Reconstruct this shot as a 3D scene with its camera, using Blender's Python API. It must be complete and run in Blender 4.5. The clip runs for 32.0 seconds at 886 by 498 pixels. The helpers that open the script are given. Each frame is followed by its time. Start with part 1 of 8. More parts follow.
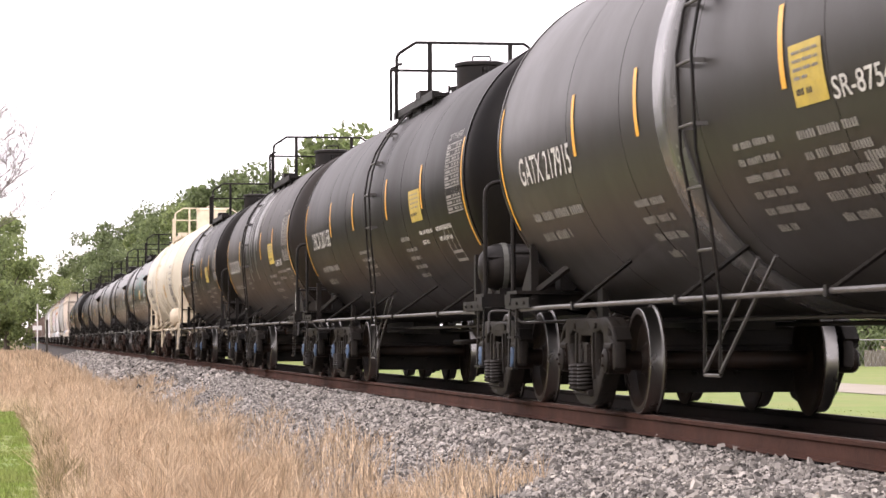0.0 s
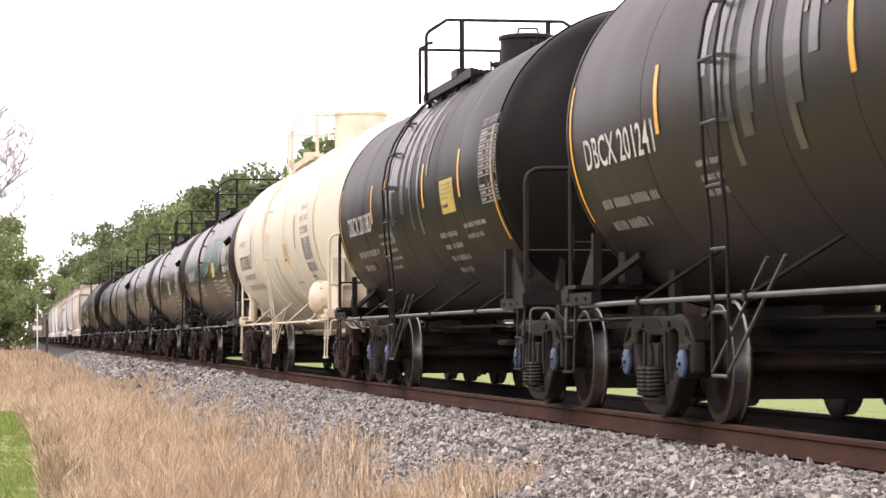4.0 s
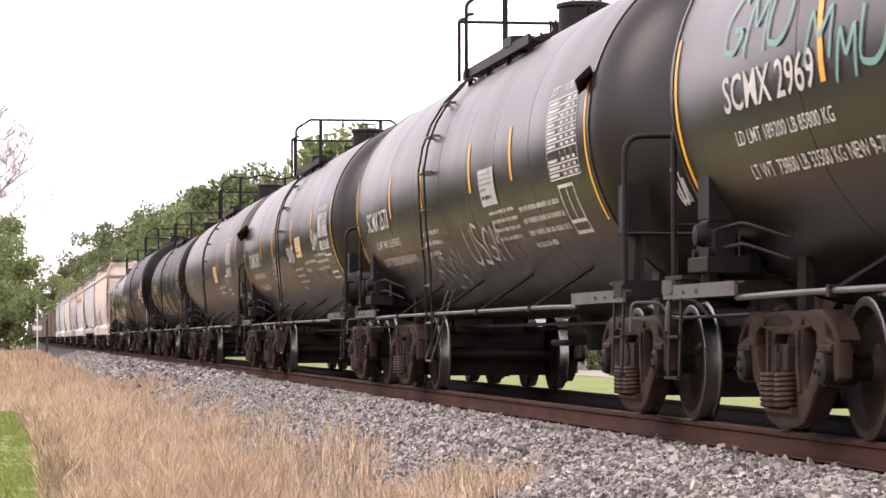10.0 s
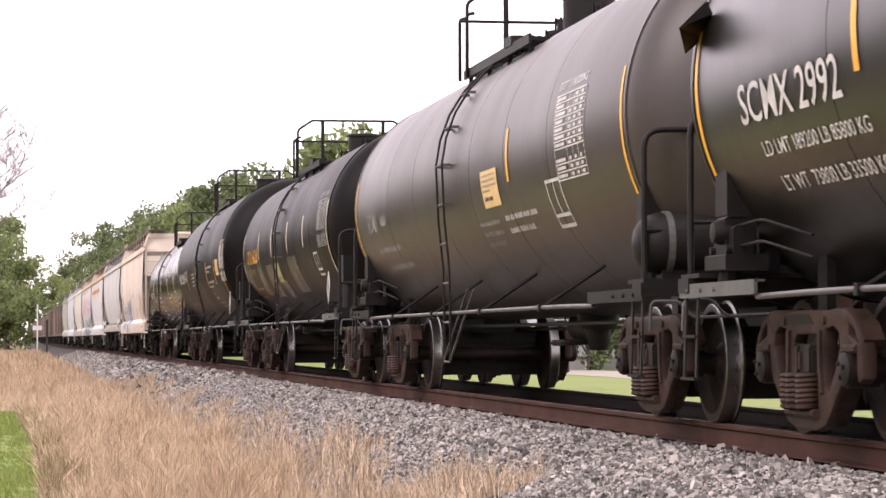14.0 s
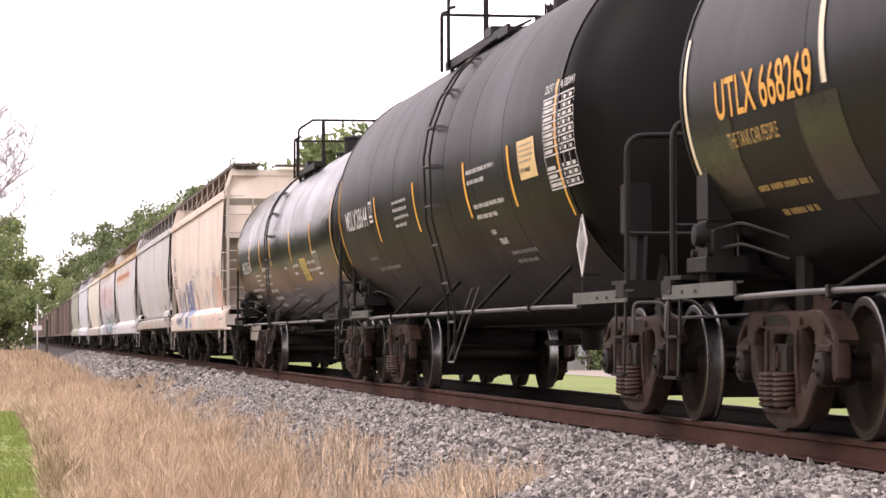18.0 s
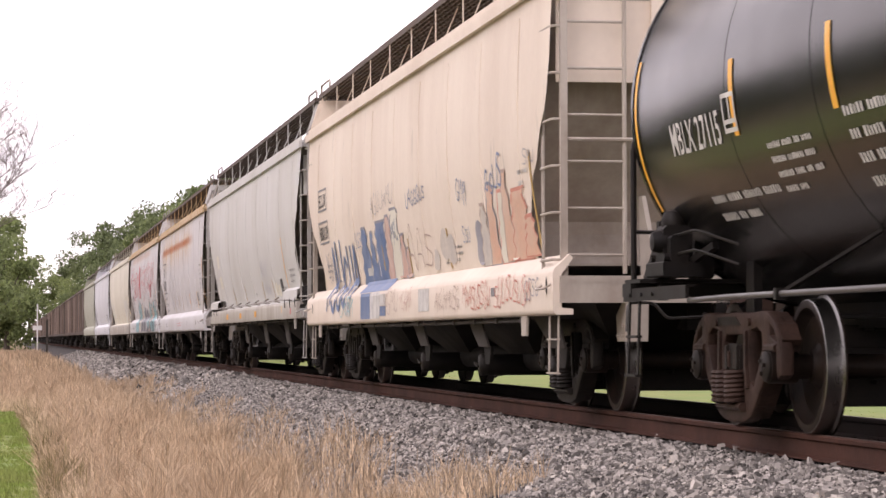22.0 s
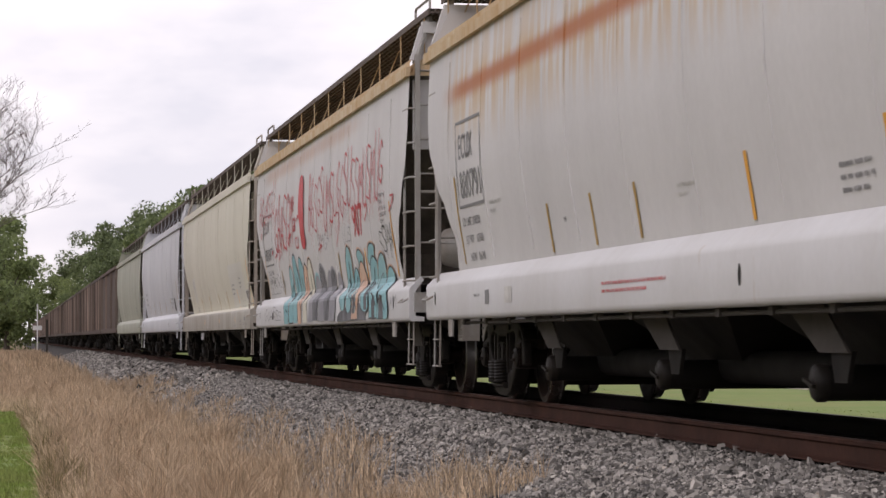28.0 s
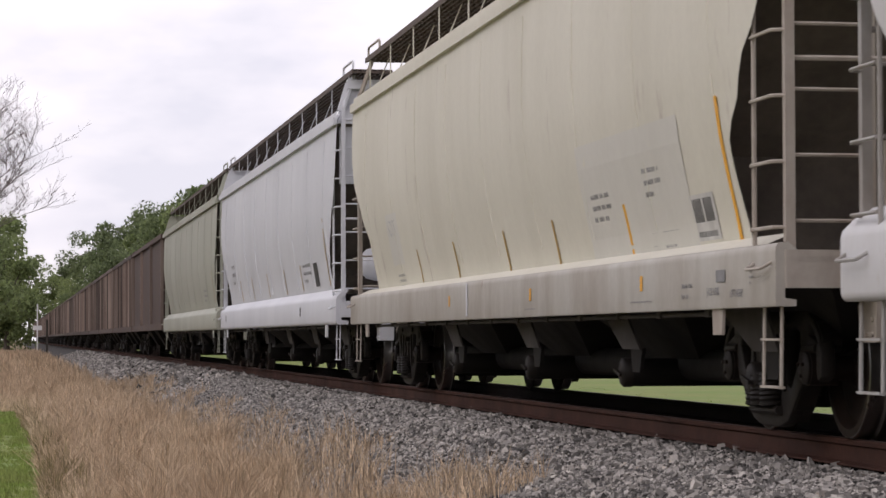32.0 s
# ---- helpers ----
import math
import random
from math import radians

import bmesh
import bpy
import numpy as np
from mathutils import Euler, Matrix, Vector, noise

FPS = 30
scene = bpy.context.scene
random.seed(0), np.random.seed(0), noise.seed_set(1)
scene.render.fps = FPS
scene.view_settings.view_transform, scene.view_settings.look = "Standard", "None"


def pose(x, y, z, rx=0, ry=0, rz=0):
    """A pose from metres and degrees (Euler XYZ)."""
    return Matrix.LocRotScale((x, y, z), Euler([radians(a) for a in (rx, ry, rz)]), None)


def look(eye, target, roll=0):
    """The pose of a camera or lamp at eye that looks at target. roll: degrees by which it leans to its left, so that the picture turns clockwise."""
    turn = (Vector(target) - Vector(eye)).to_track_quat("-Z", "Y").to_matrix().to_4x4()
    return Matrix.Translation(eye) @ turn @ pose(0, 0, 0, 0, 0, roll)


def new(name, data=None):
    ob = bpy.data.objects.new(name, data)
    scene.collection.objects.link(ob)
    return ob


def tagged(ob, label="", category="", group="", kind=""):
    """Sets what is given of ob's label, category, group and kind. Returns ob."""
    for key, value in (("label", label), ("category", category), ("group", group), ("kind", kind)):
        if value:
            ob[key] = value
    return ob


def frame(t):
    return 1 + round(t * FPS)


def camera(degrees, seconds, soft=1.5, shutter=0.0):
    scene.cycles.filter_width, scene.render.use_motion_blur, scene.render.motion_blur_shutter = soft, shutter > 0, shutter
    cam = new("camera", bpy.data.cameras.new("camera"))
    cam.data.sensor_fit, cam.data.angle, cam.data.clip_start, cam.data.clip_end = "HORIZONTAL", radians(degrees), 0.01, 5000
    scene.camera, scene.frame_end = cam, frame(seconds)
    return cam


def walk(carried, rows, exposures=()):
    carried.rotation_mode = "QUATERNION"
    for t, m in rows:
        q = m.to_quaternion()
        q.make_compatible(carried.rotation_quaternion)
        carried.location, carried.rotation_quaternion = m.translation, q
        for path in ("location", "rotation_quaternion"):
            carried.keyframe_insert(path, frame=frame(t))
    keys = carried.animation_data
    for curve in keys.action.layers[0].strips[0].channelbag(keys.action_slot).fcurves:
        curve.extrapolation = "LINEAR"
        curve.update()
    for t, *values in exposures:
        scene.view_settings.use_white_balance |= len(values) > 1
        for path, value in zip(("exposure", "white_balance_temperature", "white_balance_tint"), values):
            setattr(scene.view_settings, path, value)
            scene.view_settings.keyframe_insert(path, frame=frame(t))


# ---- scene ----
# Track runs along y, rail top at z = 0, track centre at x = 0; the train rolls towards -y.
SPEED = 8.98
CAM = Vector((-6.11, 0.0, 0.656))
YAW, PITCH, ROLL = 9.138, 1.894, -0.155

cam = camera(18.735, 32.0, 1.5, 0.12)
_d = Vector((math.sin(radians(YAW)) * math.cos(radians(PITCH)), math.cos(radians(YAW)) * math.cos(radians(PITCH)), math.sin(radians(PITCH))))
EYE = look(CAM, CAM + _d, ROLL)
walk(cam, [(0.0, EYE), (32.0, EYE)],
     [(0.0, 0.62, 6750, 22), (4.5, 0.58, 6750, 22), (5.6, 0.2, 6750, 22), (7.0, 0.12, 6750, 20), (8.5, 0.56, 6750, 26), (20.0, 0.5, 6800, 27), (21.5, 0.22, 6800, 26),
      (22.4, -0.12, 6800, 28), (23.0, -0.82, 6750, 25), (24.5, -0.85, 6650, 20), (25.3, -0.64, 6600, 20), (28.0, -0.6, 6550, 20), (32.0, -0.6, 6450, 20)])

# ---- sky and sun ----
world = bpy.data.worlds.new("overcast_sky")
scene.world = world
world.use_nodes = True
_n, _l = world.node_tree.nodes, world.node_tree.links
_n.clear()
_sky = _n.new("ShaderNodeTexSky")
_sky.sky_type, _sky.sun_disc = "NISHITA", False
_sky.sun_elevation, _sky.sun_rotation = radians(39), radians(234)
_sk = _n.new("ShaderNodeMix"); _sk.data_type = "RGBA"; _sk.blend_type = "MULTIPLY"; _sk.inputs[0].default_value = 1.0
_l.new(_sky.outputs[0], _sk.inputs[6]); _sk.inputs[7].default_value = (0.1, 0.1, 0.1, 1)
_tc = _n.new("ShaderNodeTexCoord")
_mp = _n.new("ShaderNodeMapping"); _mp.inputs["Scale"].default_value = (1, 1, 2.6)
_l.new(_tc.outputs["Generated"], _mp.inputs[0])
_cl = _n.new("ShaderNodeTexNoise"); _cl.inputs["Scale"].default_value = 8.0; _cl.inputs["Detail"].default_value = 5.0; _cl.inputs["Roughness"].default_value = 0.55
_l.new(_mp.outputs[0], _cl.inputs["Vector"])
_cr = _n.new("ShaderNodeValToRGB")
_cr.color_ramp.elements[0].position, _cr.color_ramp.elements[0].color = 0.36, (1.32, 1.35, 1.43, 1)
_cr.color_ramp.elements[1].position, _cr.color_ramp.elements[1].color = 0.64, (1.84, 1.80, 1.78, 1)
_l.new(_cl.outputs["Fac"], _cr.inputs[0])
_mx = _n.new("ShaderNodeMix"); _mx.data_type = "RGBA"; _mx.inputs[0].default_value = 0.9
_l.new(_sk.outputs[2], _mx.inputs[6]); _l.new(_cr.outputs[0], _mx.inputs[7])
_bg = _n.new("ShaderNodeBackground"); _bg.inputs["Strength"].default_value = 1.0
_l.new(_mx.outputs[2], _bg.inputs[0])
_wo = _n.new("ShaderNodeOutputWorld"); _l.new(_bg.outputs[0], _wo.inputs[0])

sun = new("sun", bpy.data.lights.new("sun", "SUN"))
sun.data.energy, sun.data.angle, sun.data.color = 1.0, radians(30), (1.0, 0.96, 0.9)
sun.matrix_world = look((-52, -38, 52), (0, 0, 0))


# ---- materials ----
def material(name, color, rough=0.6, metal=0.0, second=None, fac=0.5, scale=1.2, fine=25.0, fine_amt=0.15, bump=0.0, bump_scale=40.0,
             stretch=(1, 1, 1), random_amt=0.0, island=0.0, coat=0.0, third=None, third_pos=0.62):
    """Paint, rust, stone: a base colour with stains of a second colour, fine grain, relief and piece-by-piece variation."""
    m = bpy.data.materials.new(name)
    m.use_nodes = True
    n, l = m.node_tree.nodes, m.node_tree.links
    b = n["Principled BSDF"]
    b.inputs["Roughness"].default_value, b.inputs["Metallic"].default_value = rough, metal
    b.inputs["Coat Weight"].default_value = coat
    b.inputs["Coat Roughness"].default_value = 0.12
    tc = n.new("ShaderNodeTexCoord")
    mp = n.new("ShaderNodeMapping"); mp.inputs["Scale"].default_value = stretch
    l.new(tc.outputs["Object"], mp.inputs[0])
    big = n.new("ShaderNodeTexNoise"); big.inputs["Scale"].default_value = scale; big.inputs["Detail"].default_value = 6; big.inputs["Roughness"].default_value = 0.6
    l.new(mp.outputs[0], big.inputs["Vector"])
    ramp = n.new("ShaderNodeMapRange"); ramp.inputs[1].default_value, ramp.inputs[2].default_value = 0.36, 0.70
    ramp.inputs[4].default_value = fac
    l.new(big.outputs["Fac"], ramp.inputs[0])
    mix = n.new("ShaderNodeMix"); mix.data_type = "RGBA"
    mix.inputs[6].default_value = (*color, 1)
    mix.inputs[7].default_value = (*(second or [c * 0.6 for c in color]), 1)
    l.new(ramp.outputs[0], mix.inputs[0])
    out = mix.outputs[2]
    if third:
        nz = n.new("ShaderNodeTexNoise"); nz.inputs["Scale"].default_value = scale * 2.7; nz.inputs["Detail"].default_value = 8; nz.inputs["Roughness"].default_value = 0.7
        l.new(mp.outputs[0], nz.inputs["Vector"])
        r3 = n.new("ShaderNodeMapRange"); r3.inputs[1].default_value, r3.inputs[2].default_value = third_pos, third_pos + 0.08
        l.new(nz.outputs["Fac"], r3.inputs[0])
        m3 = n.new("ShaderNodeMix"); m3.data_type = "RGBA"; l.new(r3.outputs[0], m3.inputs[0])
        l.new(out, m3.inputs[6]); m3.inputs[7].default_value = (*third, 1)
        out = m3.outputs[2]
    fn = n.new("ShaderNodeTexNoise"); fn.inputs["Scale"].default_value = fine; fn.inputs["Detail"].default_value = 3
    l.new(tc.outputs["Object"], fn.inputs["Vector"])
    val = n.new("ShaderNodeMapRange"); val.inputs[3].default_value, val.inputs[4].default_value = 1 - fine_amt, 1 + fine_amt
    l.new(fn.outputs["Fac"], val.inputs[0])
    vout = val.outputs[0]
    for amount, node, sock in ((random_amt, "ShaderNodeObjectInfo", "Random"), (island, "ShaderNodeNewGeometry", "Random Per Island")):
        if amount:
            src = n.new(node)
            mr = n.new("ShaderNodeMapRange"); mr.inputs[3].default_value, mr.inputs[4].default_value = 1 - amount, 1 + amount
            l.new(src.outputs[sock], mr.inputs[0])
            mu = n.new("ShaderNodeMath"); mu.operation = "MULTIPLY"
            l.new(vout, mu.inputs[0]); l.new(mr.outputs[0], mu.inputs[1])
            vout = mu.outputs[0]
    hsv = n.new("ShaderNodeHueSaturation")
    l.new(out, hsv.inputs["Color"]); l.new(vout, hsv.inputs["Value"])
    l.new(hsv.outputs[0], b.inputs["Base Color"])
    rr = n.new("ShaderNodeMapRange"); rr.inputs[3].default_value, rr.inputs[4].default_value = max(rough - 0.09, 0.03), min(rough + 0.12, 1)
    l.new(big.outputs["Fac"], rr.inputs[0]); l.new(rr.outputs[0], b.inputs["Roughness"])
    if bump:
        bn = n.new("ShaderNodeTexNoise"); bn.inputs["Scale"].default_value = bump_scale; bn.inputs["Detail"].default_value = 4
        l.new(tc.outputs["Object"], bn.inputs["Vector"])
        bp = n.new("ShaderNodeBump"); bp.inputs["Strength"].default_value = bump; bp.inputs["Distance"].default_value = 0.02
        l.new(bn.outputs["Fac"], bp.inputs["Height"]); l.new(bp.outputs[0], b.inputs["Normal"])
    return m


def leafy(name, color, second):
    """Leaves: matt green that also lets light through."""
    m = material(name, color, 0.6, second=second, fac=0.8, scale=0.4, fine=3, fine_amt=0.25, island=0.45)
    n, l = m.node_tree.nodes, m.node_tree.links
    b = n["Principled BSDF"]
    tr = n.new("ShaderNodeBsdfTranslucent")
    l.new(b.inputs["Base Color"].links[0].from_socket, tr.inputs["Color"])
    mix = n.new("ShaderNodeMixShader"); mix.inputs[0].default_value = 0.45
    l.new(b.outputs[0], mix.inputs[1]); l.new(tr.outputs[0], mix.inputs[2])
    l.new(mix.outputs[0], n["Material Output"].inputs["Surface"])
    return m


BLACK_TANK = material("black_tank_paint", (0.00465, 0.004278, 0.004185), 0.40, second=(0.01209, 0.0093, 0.007905), fac=0.7, scale=0.9, fine=9, fine_amt=0.2, bump=0.05, bump_scale=3, stretch=(1, 1, 0.5))
DUST_TANK = material("brown_dusted_tank_paint", (0.030, 0.0235, 0.020), 0.36, second=(0.05, 0.038, 0.032), fac=0.8, scale=0.8, fine=9, fine_amt=0.2, bump=0.04, bump_scale=2.5, stretch=(1, 1, 0.4))
BROWN_TANK = material("dusty_black_tank_paint", (0.0124, 0.00961, 0.00806), 0.44, second=(0.02604, 0.0186, 0.01488), fac=0.8, scale=0.8, fine=9, fine_amt=0.2, bump=0.05, bump_scale=3, stretch=(1, 1, 0.4))
GREEN_TANK = material("dark_glossy_tank_paint", (0.00744, 0.0068, 0.0060), 0.30, second=(0.0186, 0.01302, 0.01054), fac=0.7, scale=0.8, fine=9, fine_amt=0.2, bump=0.04, bump_scale=2.5, stretch=(1, 1, 0.4))
PAINTED_OUT = material("painted_out_tank_paint", (0.012, 0.0115, 0.009), 0.27, second=(0.02, 0.018, 0.013), fac=0.7, scale=1.2, fine=9, fine_amt=0.2)
RAIN_WASHED = material("rain_washed_tank_paint", (0.024, 0.024, 0.022), 0.28, second=(0.075, 0.073, 0.066), fac=0.8, scale=1.6, fine=9, fine_amt=0.2, stretch=(1, 1, 0.25))
GLOSS_TANK = material("new_glossy_black_tank_paint", (0.00496, 0.004836, 0.004836), 0.22, second=(0.00992, 0.00868, 0.00806), fac=0.6, scale=0.8, fine=9, fine_amt=0.15, bump=0.04, bump_scale=2.5)
GREY_TANK = material("dark_grey_tank_paint", (0.0248, 0.02294, 0.0217), 0.38, second=(0.0372, 0.03348, 0.031), fac=0.7, scale=0.9, fine=9, fine_amt=0.12, bump=0.05, bump_scale=3)
CREAM_TANK = material("cream_tank_paint", (0.64, 0.60, 0.49), 0.5, second=(0.52, 0.475, 0.36), fac=0.7, scale=0.7, fine=12, fine_amt=0.05, bump=0.04, bump_scale=3, stretch=(1, 1, 0.3), third=(0.34, 0.25, 0.14), third_pos=0.66)
STAIN = material("brown_grime_stain", (0.50, 0.45, 0.345), 0.6, second=(0.37, 0.32, 0.22), fac=0.8, scale=1.5, stretch=(1, 1, 0.3))
CREAM = material("cream_steel_paint", (0.68, 0.61, 0.48), 0.55, second=(0.46, 0.36, 0.24), fac=0.7, scale=2.5, fine=20, fine_amt=0.1)
BLACK_STEEL = material("black_painted_steel", (0.00825, 0.007875, 0.007875), 0.5, second=(0.021, 0.01575, 0.01275), fac=0.7, scale=3, fine=30, fine_amt=0.2)
GREY_STEEL = material("worn_grey_steel", (0.10, 0.096, 0.094), 0.42, second=(0.045, 0.040, 0.037), fac=0.8, scale=3, fine=30, fine_amt=0.2, metal=0.3)
RUST_STEEL = material("rusty_cast_steel", (0.050, 0.029, 0.022), 0.55, second=(0.018, 0.011, 0.009), fac=0.95, scale=3.5, fine=30, fine_amt=0.3, bump=0.2, bump_scale=30, third=(0.10, 0.058, 0.042), third_pos=0.66)
GREASY = material("greasy_cast_steel", (0.012, 0.0105, 0.009375), 0.55, second=(0.024, 0.01875, 0.015), fac=0.8, scale=4, fine=30, fine_amt=0.2, bump=0.15)
WHEEL = material("dark_wheel_steel", (0.013, 0.0095, 0.008), 0.45, second=(0.028, 0.017, 0.012), fac=0.8, scale=5, fine=30, fine_amt=0.25)
TREAD = material("polished_wheel_tread", (0.24, 0.235, 0.23), 0.28, metal=1.0, second=(0.22, 0.21, 0.2), scale=6, fine=40, fine_amt=0.1)
BLUE_CAP = material("blue_bearing_cap", (0.075, 0.14, 0.25), 0.5, second=(0.04, 0.05, 0.07), fac=0.8, scale=8)
RAIL_SIDE = material("rusty_rail", (0.070, 0.031, 0.022), 0.8, second=(0.036, 0.019, 0.014), fac=0.8, scale=2, fine=30, fine_amt=0.25, bump=0.15, bump_scale=30)
# far rail: the train's shadow is painted in as a near-black rail colour
RAIL_SHADED = material("shade_darkened_rail", (0.012, 0.009, 0.008), 0.8, second=(0.02, 0.013, 0.011), fac=0.8, scale=2, fine=30, fine_amt=0.25)
RAIL_TOP = material("worn_rail_head", (0.13, 0.10, 0.088), 0.45, metal=0.4, second=(0.08, 0.05, 0.04), scale=1.5, fine=30, fine_amt=0.15)
YELLOW = material("yellow_reflector", (0.85, 0.42, 0.03), 0.4, second=(0.7, 0.34, 0.04), scale=4)
DULL_YELLOW = material("faded_yellow_reflector", (0.42, 0.27, 0.07), 0.6, second=(0.34, 0.22, 0.09), scale=4)
PALE_STRIPE = material("pale_reflector", (0.75, 0.68, 0.5), 0.4, second=(0.7, 0.5, 0.2), scale=3)
DECAL_YELLOW = material("yellow_decal", (0.56, 0.41, 0.06), 0.5, second=(0.36, 0.27, 0.07), fac=0.8, scale=5)
PALE_YELLOW = material("sun_bleached_yellow_decal", (0.40, 0.37, 0.15), 0.5, second=(0.30, 0.28, 0.13), fac=0.8, scale=5)
DECAL_ORANGE = material("pale_orange_decal", (0.72, 0.5, 0.22), 0.5, second=(0.62, 0.42, 0.18), scale=4)
DECAL_WHITE = material("white_stencil_paint", (0.62, 0.61, 0.58), 0.55, second=(0.38, 0.37, 0.35), fac=0.8, scale=5, fine_amt=0.1)
DECAL_DIM = material("dirty_white_stencil_paint", (0.30, 0.29, 0.27), 0.6, second=(0.16, 0.15, 0.14), fac=0.8, scale=5, fine_amt=0.1)
DECAL_BLACK = material("black_stencil_paint", (0.03, 0.03, 0.032), 0.55, second=(0.08, 0.08, 0.08), fac=0.6, scale=5)
DECAL_GREY = material("grey_stencil_paint", (0.17, 0.17, 0.175), 0.6, second=(0.3, 0.3, 0.3), fac=0.6, scale=5)
DECAL_RED = material("red_paint", (0.52, 0.05, 0.06), 0.5, second=(0.62, 0.16, 0.16), fac=0.6, scale=3)
DECAL_ORANGE_TEXT = material("orange_stencil_paint", (0.75, 0.36, 0.04), 0.5, second=(0.6, 0.3, 0.06), scale=4)
SPRAY_TEAL = material("teal_spray_paint", (0.17, 0.36, 0.32), 0.5, second=(0.1, 0.22, 0.2), fac=0.7, scale=3)
SPRAY_CYAN = material("cyan_spray_paint", (0.22, 0.47, 0.52), 0.5, second=(0.3, 0.45, 0.46), fac=0.7, scale=3)
SPRAY_BLUE = material("blue_spray_paint", (0.09, 0.155, 0.30), 0.5, second=(0.22, 0.26, 0.36), fac=0.8, scale=2.5)
SPRAY_ORANGE = material("orange_spray_paint", (0.62, 0.36, 0.25), 0.5, second=(0.58, 0.46, 0.37), fac=0.8, scale=2.5)
SPRAY_WHITE = material("pale_spray_paint", (0.5, 0.5, 0.49), 0.5, second=(0.3, 0.3, 0.29), fac=0.8, scale=4)
SPRAY_GREY = material("grey_spray_paint", (0.24, 0.24, 0.27), 0.6, second=(0.36, 0.35, 0.37), fac=0.8, scale=3)
HOP_BEIGE = material("beige_hopper_paint", (0.72, 0.636, 0.54), 0.6, second=(0.588, 0.492, 0.408), fac=0.7, scale=0.8, fine=14, fine_amt=0.05, stretch=(1, 1, 0.25), bump=0.05, bump_scale=1.5, third=(0.46, 0.41, 0.35), third_pos=.62)
HOP_GREY = material("light_grey_hopper_paint", (0.56, 0.56, 0.545), 0.6, second=(0.46, 0.45, 0.415), fac=0.7, scale=0.8, fine=14, fine_amt=0.05, stretch=(1, 1, 0.25), bump=0.05, bump_scale=1.5, third=(0.46, 0.41, 0.35), third_pos=.62)
HOP_PALE = material("pale_grey_hopper_paint", (0.605, 0.605, 0.616), 0.55, second=(0.506, 0.495, 0.484), fac=0.7, scale=0.8, fine=14, fine_amt=0.05, stretch=(1, 1, 0.25), bump=0.04, bump_scale=1.5, third=(0.46, 0.41, 0.35), third_pos=.62)
HOP_CREAM = material("cream_hopper_paint", (0.66, 0.635, 0.54), 0.6, second=(0.56, 0.535, 0.445), fac=0.7, scale=0.8, fine=14, fine_amt=0.05, stretch=(1, 1, 0.25), bump=0.06, bump_scale=1.2, third=(0.46, 0.41, 0.35), third_pos=.62)
HOP_WHITE = material("white_hopper_paint", (0.64, 0.65, 0.68), 0.5, second=(0.53, 0.54, 0.57), fac=0.6, scale=0.8, fine=14, fine_amt=0.05, stretch=(1, 1, 0.25), bump=0.04, bump_scale=1.5, third=(0.36, 0.32, 0.27), third_pos=.74)
HOP_OLIVE = material("greenish_grey_hopper_paint", (0.40, 0.41, 0.34), 0.6, second=(0.33, 0.33, 0.27), fac=0.7, scale=0.8, fine=14, fine_amt=0.05, stretch=(1, 1, 0.25), bump=0.04, bump_scale=1.5)
HOP_SILL = material("dirty_grey_sill_paint", (0.47, 0.455, 0.415), 0.65, second=(0.30, 0.255, 0.205), fac=0.85, scale=1.3, fine=16, fine_amt=0.08, stretch=(1, 1, 0.35), third=(0.24, 0.17, 0.12), third_pos=.66)
HOP_FRAME = material("grey_ladder_paint", (0.36, 0.355, 0.34), 0.65, second=(0.22, 0.175, 0.14), fac=0.8, scale=2.5, fine=20, fine_amt=0.1, stretch=(1, 1, 0.4))
HOP_STEEL = material("grimy_beige_steel_paint", (0.43, 0.39, 0.34), 0.65, second=(0.27, 0.22, 0.18), fac=0.8, scale=2.5, fine=20, fine_amt=0.1, stretch=(1, 1, 0.4))
LIGHT_STEEL = material("grey_green_sill_paint", (0.095, 0.097, 0.086), 0.5, second=(0.05, 0.048, 0.043), fac=0.8, scale=3, fine=30, fine_amt=0.15)
# dirty slope sheets, with the shade of the end recess put into the colour
GRIME_SHADE = material("grimy_shaded_slope_sheet", (0.21, 0.18, 0.15), 0.85, second=(0.115, 0.10, 0.085), fac=0.9, scale=1.5, fine=15, fine_amt=0.2)
RING = material("shiny_grey_ring_paint", (0.10, 0.10, 0.10), 0.24, metal=0.35, second=(0.12, 0.12, 0.12), fac=0.7, scale=1.5)
RUST_BAND = material("orange_rust_stain", (0.58, 0.48, 0.33), 0.75, second=(0.44, 0.24, 0.08), fac=0.8, scale=2.2, fine=20, fine_amt=0.15, stretch=(1, 1, 0.22))
# dark underframe; shade beneath the cars is put into this near-black colour too
UNDER = material("dark_shaded_underframe_paint", (0.0135, 0.0117, 0.01035), 0.7, second=(0.0063, 0.005625, 0.0054), fac=0.8, scale=2.5, fine=20, fine_amt=0.2)
GRATE = material("rusty_steel_grating", (0.085, 0.066, 0.056), 0.7, second=(0.12, 0.08, 0.06), fac=0.7, scale=3)
GON_RIB = material("worn_pale_rib", (0.27, 0.21, 0.175), 0.75, second=(0.10, 0.068, 0.055), fac=0.95, scale=1.2, stretch=(1, 1, 0.15), random_amt=0.7)
GON_BROWN = material("brown_gondola_paint", (0.062, 0.040, 0.033), 0.7, second=(0.105, 0.070, 0.052), fac=0.8, scale=0.6, fine=10, fine_amt=0.15, stretch=(1, 1, 0.2), random_amt=0.3, third=(0.2, 0.15, 0.12), third_pos=0.7)
BALLAST = material("ballast_bed", (0.0864, 0.08064, 0.07776), 0.95, second=(0.0504, 0.04608, 0.0432), fac=0.9, scale=6, fine=25, fine_amt=0.35, bump=0.9, bump_scale=18)
